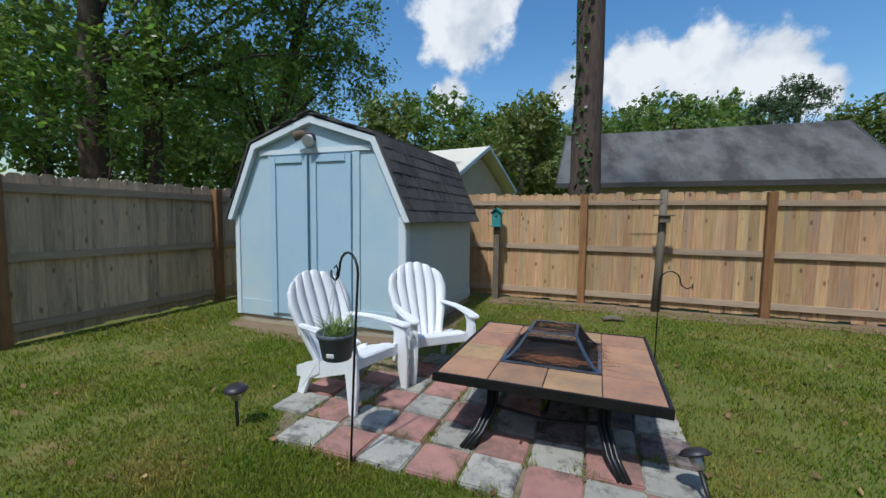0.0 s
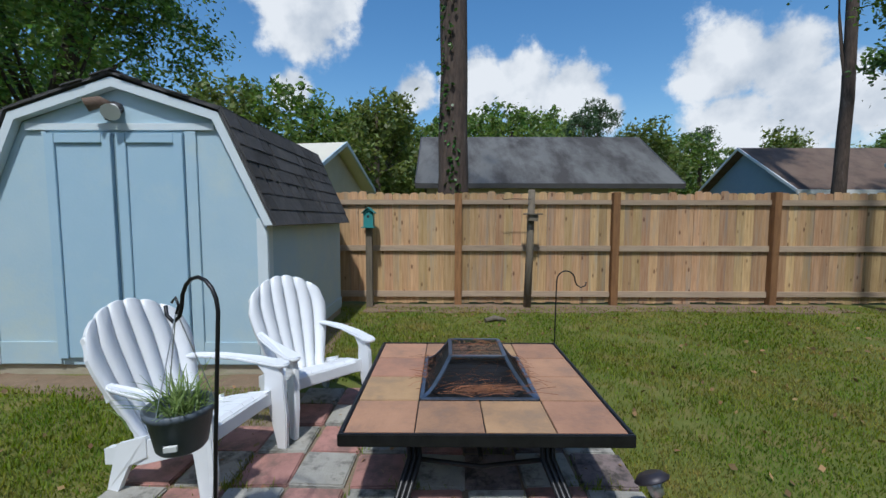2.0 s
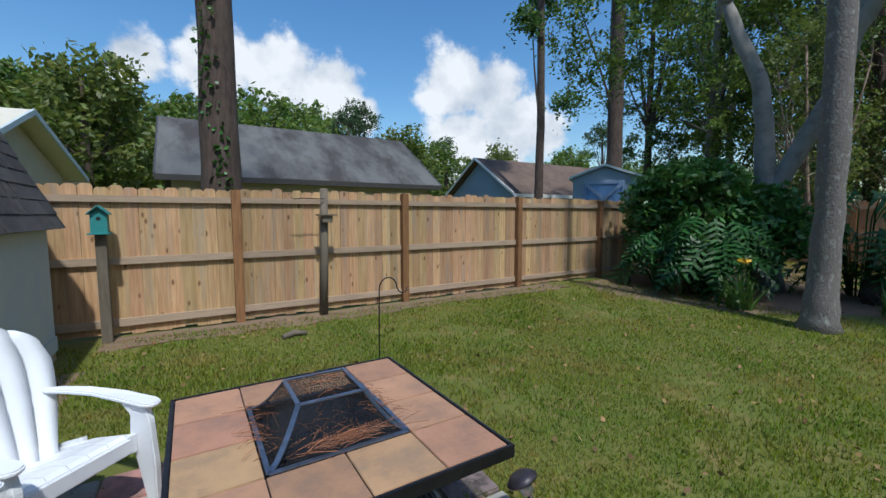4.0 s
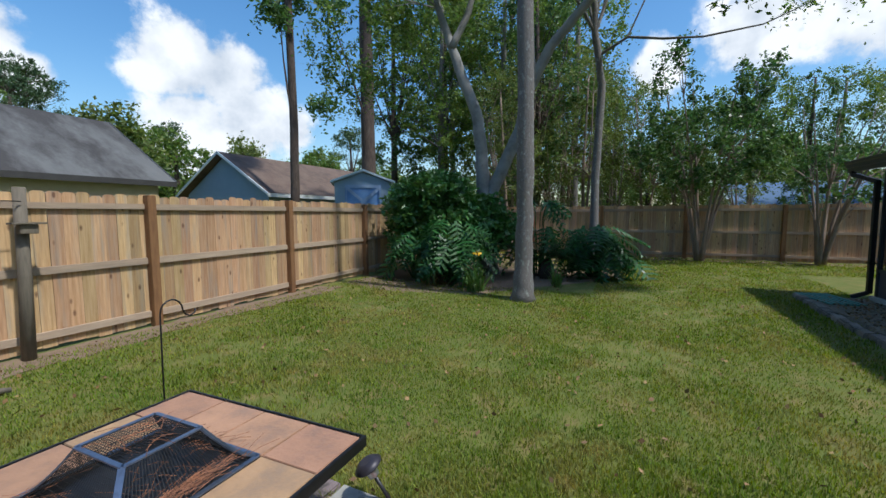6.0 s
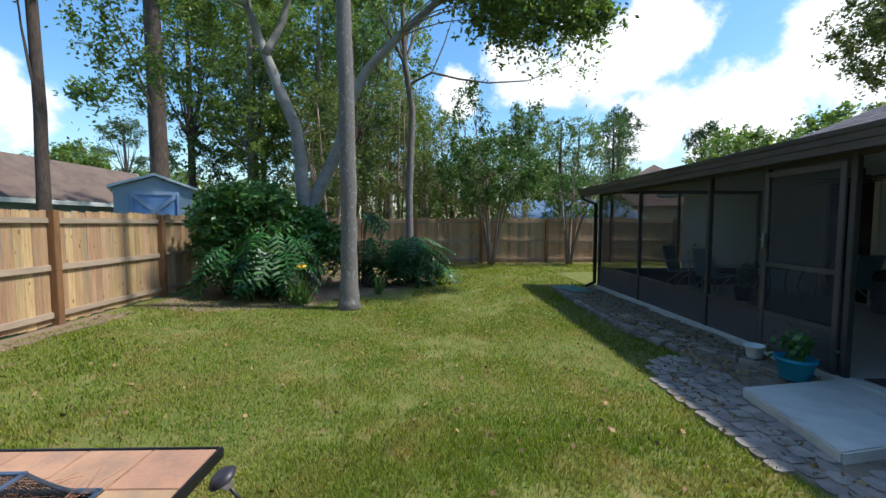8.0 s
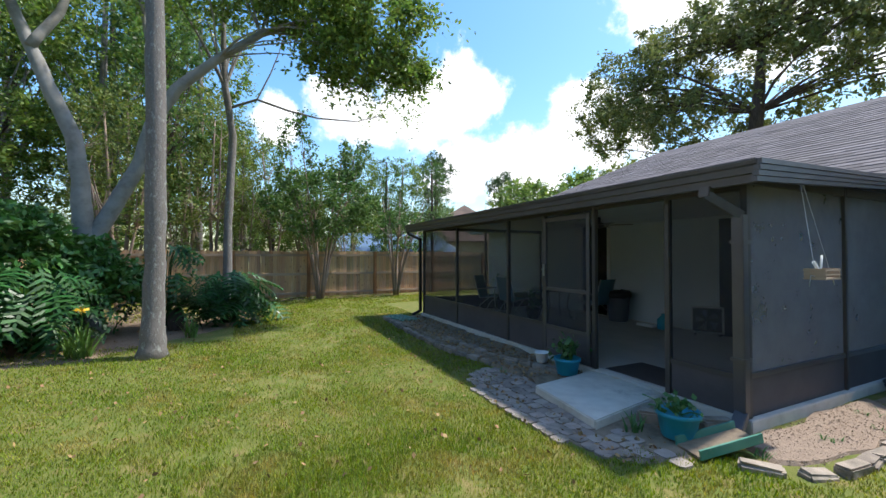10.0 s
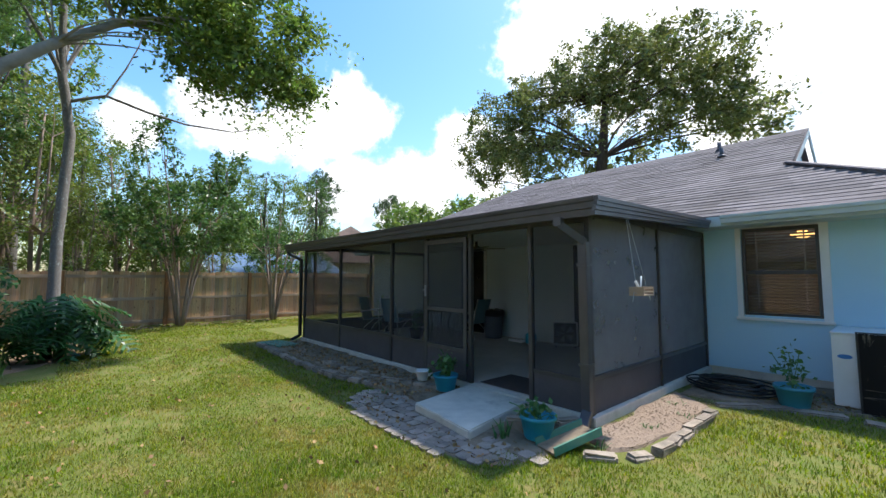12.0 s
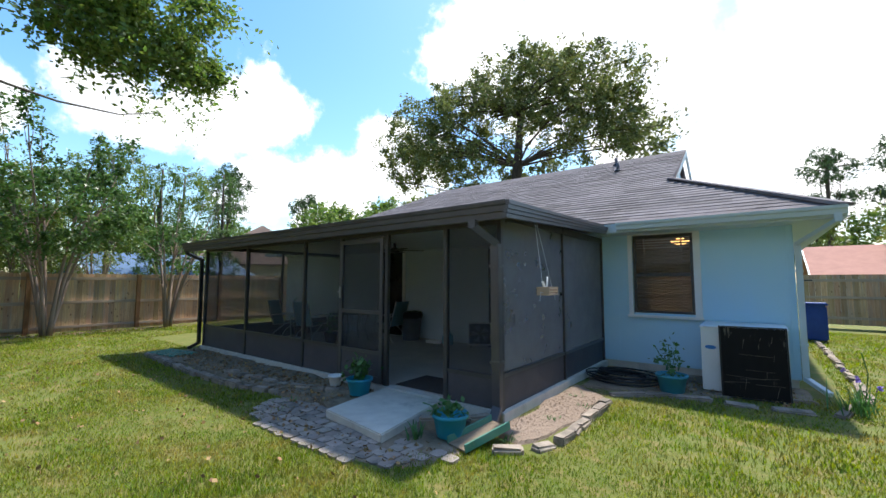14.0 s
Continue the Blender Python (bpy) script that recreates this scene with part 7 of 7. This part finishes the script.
cab = thing("storage_cabinet", "white cabinet against the wall with an oval blue label", "cabinet", -1.53, -6.34, 0)
bm = bmesh.new()
box(bm, -0.5, 0.5, -0.52, 0.45, 0.02, 0.92, 0.008)
part("body", bm, M_WHITE, cab)
bm = bmesh.new()
box(bm, -0.51, 0.51, -0.54, 0.48, 0.921, 0.938, 0.004)
part("top", bm, M_WHITE, cab)
bm = bmesh.new()
box(bm, 0.27, 0.495, 0.452, 0.47, 0.03, 0.915, 0.004)
part("front_panel", bm, M_WHITE, cab)
bm = bmesh.new()
tube(bm, [(0.38, 0.471, 0.64), (0.38, 0.474, 0.64)], 0.07, 20)
bmesh.ops.scale(bm, vec=(1, 1, 0.4), verts=bm.verts, space=Matrix.Translation((0, 0, -0.64)))
part("label", bm, mat("blue_label", (0.03, 0.22, 0.6), None, 5, 0.4), cab, "oval blue label")
pnl = thing("leaning_panel", "scratched black panel leaning on the cabinet", "panel", -1.65, -5.73, 0.0, 8)
bm = bmesh.new()
box(bm, -0.36, 0.36, -0.008, 0.008, 0.02, 0.95, 0.002, pose(0, 0, 0, 5, 0, 0))
part("sheet", bm, M_SCRATCH, pnl)
for x0, x1, z0, z1 in ((-0.38, -0.361, 0, 0.97), (0.361, 0.38, 0, 0.97), (-0.36, 0.36, 0, 0.019), (-0.36, 0.36, 0.951, 0.97)):
    bm = bmesh.new()
    box(bm, x0, x1, -0.013, 0.013, z0, z1, 0.003, pose(0, 0, 0, 5, 0, 0))
    part("edge_strip", bm, M_BLACKP, pnl)

rnd = random.Random(31)
M_PALESCRATCH = mat("pale_scratch", (0.30, 0.26, 0.20), (0.2, 0.17, 0.13), 20, 0.8)
for k in range(16):
    xa, za = rnd.uniform(-0.33, 0.25), rnd.uniform(0.12, 0.9)
    dx, dz = (rnd.uniform(0.2, 0.5), rnd.uniform(-0.05, 0.02)) if k < 7 else (rnd.uniform(-0.02, 0.04), rnd.uniform(-0.16, -0.05))
    bm = bmesh.new()
    beam(bm, (xa, 0.0095, za), (min(xa + dx, 0.34), 0.0095, za + dz), rnd.uniform(0.002, 0.005), 0.002)
    bm.transform(pose(0, 0, 0, 5, 0, 0))
    part("scratch", bm, M_PALESCRATCH, pnl)

# hanging feeder at the porch corner
hf = thing("hanging_feeder", "small wooden hanging bird feeder with a white perch", "bird feeder", 0.27, -3.4, 1.42)
bm = bmesh.new()
box(bm, -0.08, 0.08, -0.14, 0.14, 0.0, 0.015, 0.002)
for y in (-0.13, 0.12):
    box(bm, -0.08, 0.08, y, y + 0.012, 0.016, 0.1, 0.002)
for z in (0.04, 0.08):
    box(bm, -0.082, -0.076, -0.14, 0.14, z, z + 0.012)
    box(bm, 0.076, 0.082, -0.14, 0.14, z, z + 0.012)
part("tray", bm, M_RAIL, hf)
bm = bmesh.new()
tube(bm, [(0, 0.03, 0.02), (0, 0.0, 0.22)], 0.009, 6)
tube(bm, [(0, 0.02, 0.05), (0.02, 0.10, 0.16)], 0.014, 6)
part("perch", bm, M_WHITE, hf)
for y in (-0.13, 0.13):
    bm = bmesh.new()
    tube(bm, [(0, y, 0.1), (0.17, 0, 1.06)], 0.0025, 4)
    part("cord", bm, M_CHROME, hf)
    bm = bmesh.new()
    tube(bm, [(0, y, 0.03), (0, y * 1.5, 0.04), (0, y * 1.75, -0.06)], 0.004, 5)
    part("wire", bm, M_CHROME, hf)


# porch furniture
def patio_chair(x, y, rz):
    root = thing("patio_chair", "metal patio chair with dark sling fabric", "chair", x, y, 0.108, rz, group="porch chairs")
    bm_ = bmesh.new()
    slab(bm_, [(-0.24, -0.22, 0.43), (0.24, -0.22, 0.43), (0.24, 0.22, 0.38), (-0.24, 0.22, 0.38)], (0, 0, 0.012))
    part("seat", bm_, M_SLING, root)
    bm_ = bmesh.new()
    slab(bm_, [(-0.24, 0.22, 0.39), (0.24, 0.22, 0.39), (0.24, 0.38, 0.98), (-0.24, 0.38, 0.98)], (0, 0.012, 0))
    part("backrest", bm_, M_SLING, root)
    for s in (-1, 1):
        bm_ = bmesh.new()
        tube(bm_, [(s * 0.26, 0.39, 0.99), (s * 0.26, 0.22, 0.39), (s * 0.26, -0.23, 0.43)], 0.014, 8)
        tube(bm_, [(s * 0.28, 0.3, 0.62), (s * 0.28, -0.05, 0.66), (s * 0.28, -0.24, 0.62), (s * 0.28, -0.28, 0.0)], 0.014, 8)
        tube(bm_, [(s * 0.27, -0.1, 0.42), (s * 0.27, 0.18, 0.2), (s * 0.27, 0.3, 0.0)], 0.014, 8)
        part("side_frame", bm_, M_CHROME, root)
    return root


patio_chair(7.95, -4.7, -60)
patio_chair(7.1, -4.85, 10)
patio_chair(5.6, -6.1, 95)
tb = thing("patio_table", "dark round patio table on the porch", "table", 6.3, -5.5, 0.108)
bm = bmesh.new()
lathe(bm, [(0.55, 0.68), (0.56, 0.70), (0.54, 0.715)], 28)
part("tabletop", bm, M_GLASS_AND_SHADE, tb)
for k in range(4):
    bm = bmesh.new()
    a = k * math.pi / 2 + 0.5
    tube(bm, [(0.4 * math.cos(a), 0.4 * math.sin(a), 0.68), (0.3 * math.cos(a), 0.3 * math.sin(a), 0.35), (0.42 * math.cos(a), 0.42 * math.sin(a), 0.0)], 0.015, 8)
    part("leg", bm, M_BRONZE, tb)
bin_ = thing("trash_bin", "black plastic trash bin with a bag over its rim", "bin", 5.3, -6.55, 0.108)
bm = bmesh.new()
lathe(bm, [(0.2, 0), (0.21, 0.02), (0.26, 0.62), (0.25, 0.66), (0.22, 0.6)], 20)
part("body", bm, M_POT, bin_, "slate grey plastic body")
bm = bmesh.new()
lathe(bm, [(0.27, 0.55), (0.29, 0.6), (0.28, 0.7), (0.2, 0.72), (0.2, 0.66)], 20)
for v in bm.verts:
    v.co.z += 0.02 * math.sin(v.co.x * 40) * math.cos(v.co.y * 33)
part("bag", bm, M_BLACKP, bin_)
fan = thing("box_fan", "grey box fan standing on the porch floor", "fan", 3.32, -6.68, 0.108, 35)
bm = bmesh.new()
for x0, x1, z0, z1 in ((-0.27, -0.24, 0.03, 0.55), (0.24, 0.27, 0.03, 0.55), (-0.239, 0.239, 0.52, 0.55), (-0.239, 0.239, 0.03, 0.06)):
    box(bm, x0, x1, -0.06, 0.06, z0, z1, 0.01)
part("frame", bm, M_CHROME, fan)
for s in (-0.2, 0.2):
    bm = bmesh.new()
    box(bm, s - 0.02, s + 0.02, -0.1, 0.1, 0, 0.029, 0.003)
    part("foot", bm, M_BLACKP, fan)
for k in range(5):
    bm = bmesh.new()
    a = k * 2 * math.pi / 5
    slab(bm, [(0.03 * math.cos(a), -0.02, 0.29 + 0.03 * math.sin(a)), (0.2 * math.cos(a - 0.3), -0.03, 0.29 + 0.2 * math.sin(a - 0.3)), (0.2 * math.cos(a + 0.35), 0.02, 0.29 + 0.2 * math.sin(a + 0.35))], (0, 0.006, 0))
    part("blade", bm, M_POT, fan)
# added black sheet that stands in for the dark inside of the fan
bm = bmesh.new()
box(bm, -0.238, 0.238, -0.058, -0.052, 0.061, 0.519)
part("shade_sheet", bm, M_BLACKP, fan)
bm = bmesh.new()
for k in range(7):
    r = 0.05 + k * 0.03
    tube(bm, [(r * math.cos(a), 0.061, 0.29 + r * math.sin(a)) for a in (2 * math.pi * j / 20 for j in range(21))], 0.002, 3, cap=False)
part("grille", bm, M_BLACKP, fan)
jug = thing("water_jug", "blue plastic jug and tools on the porch floor", "jug", 4.1, -6.5, 0.108)
bm = bmesh.new()
lathe(bm, [(0.12, 0), (0.13, 0.02), (0.13, 0.2), (0.05, 0.28), (0.05, 0.32)], 16)
part("body", bm, M_TEALPOT, jug)
bm = bmesh.new()
box(bm, 0.2, 0.6, -0.1, 0.1, 0, 0.06, 0.01)
part("tray", bm, M_WHITE, jug)
mt = solid("door_mat", made((lambda b: (box(b, 1.55, 2.45, -3.75, -3.05, 0.1085, 0.118, 0.003), b)[1])(bmesh.new()), "door_mat"), M_MAT, "dark brown mat inside the porch opening", "mat")
pot("dark pot with leafy houseplants on the porch", 6.45, -4.95, 0.16, 0.25, M_BLACKP, 130, 0.45, 10, 0.108)
pot("dark pot with leafy houseplants on the porch", 8.15, -5.25, 0.2, 0.3, M_BLACKP, 160, 0.7, 9, 0.108)
cf = thing("ceiling_fan", "dark ceiling fan under the porch ceiling", "fan", 4.4, -5.0, 2.405)
bm = bmesh.new()
lathe(bm, [(0.03, -0.001), (0.03, -0.1), (0.1, -0.12), (0.1, -0.2), (0.04, -0.22)][::-1], 16)
part("motor", bm, M_BRONZE, cf)
for k in range(5):
    bm = bmesh.new()
    box(bm, 0.12, 0.62, -0.06, 0.06, -0.165, -0.155, 0.003, pose(0, 0, 0, 0, 0, k * 72 + 10))
    part("blade", bm, M_BRONZE, cf)

can = thing("recycling_bin", "tall blue wheeled bin in the side yard", "bin", -2.93, -13.95, 0)
bm = bmesh.new()
box(bm, -0.25, 0.25, -0.28, 0.28, 0.02, 0.95, 0.03)
part("body", bm, M_BLUECAN, can)
bm = bmesh.new()
box(bm, -0.28, 0.28, -0.31, 0.31, 0.951, 1.02, 0.02)
part("lid", bm, M_BLUECAN, can)
fl = tuft("flower_clump", "wild clump with purple flowers", "plant", -2.62, -5.75, 60, 0.45, M_PLANT, 71, w=0.012, spread=0.1)
rng = np.random.default_rng(9)
for bx, by, bz in ((0.0, 0.1, 0.42), (-0.17, 0.15, 0.36), (0.1, -0.1, 0.5)):
    part("bloom", leaves("bloom", np.array((bx, by, bz)) + rng.normal(size=(12, 3)) * 0.014, 0.04, rng, 0, 0.8), M_PURPLE, fl, "purple bloom")
bm = bmesh.new()
tube(bm, [(-0.05, 0, 0), (-0.1, 0.05, 0.5), (-0.05, 0.1, 0.75)], 0.006, 5)
part("stem", bm, M_PLANT, fl)
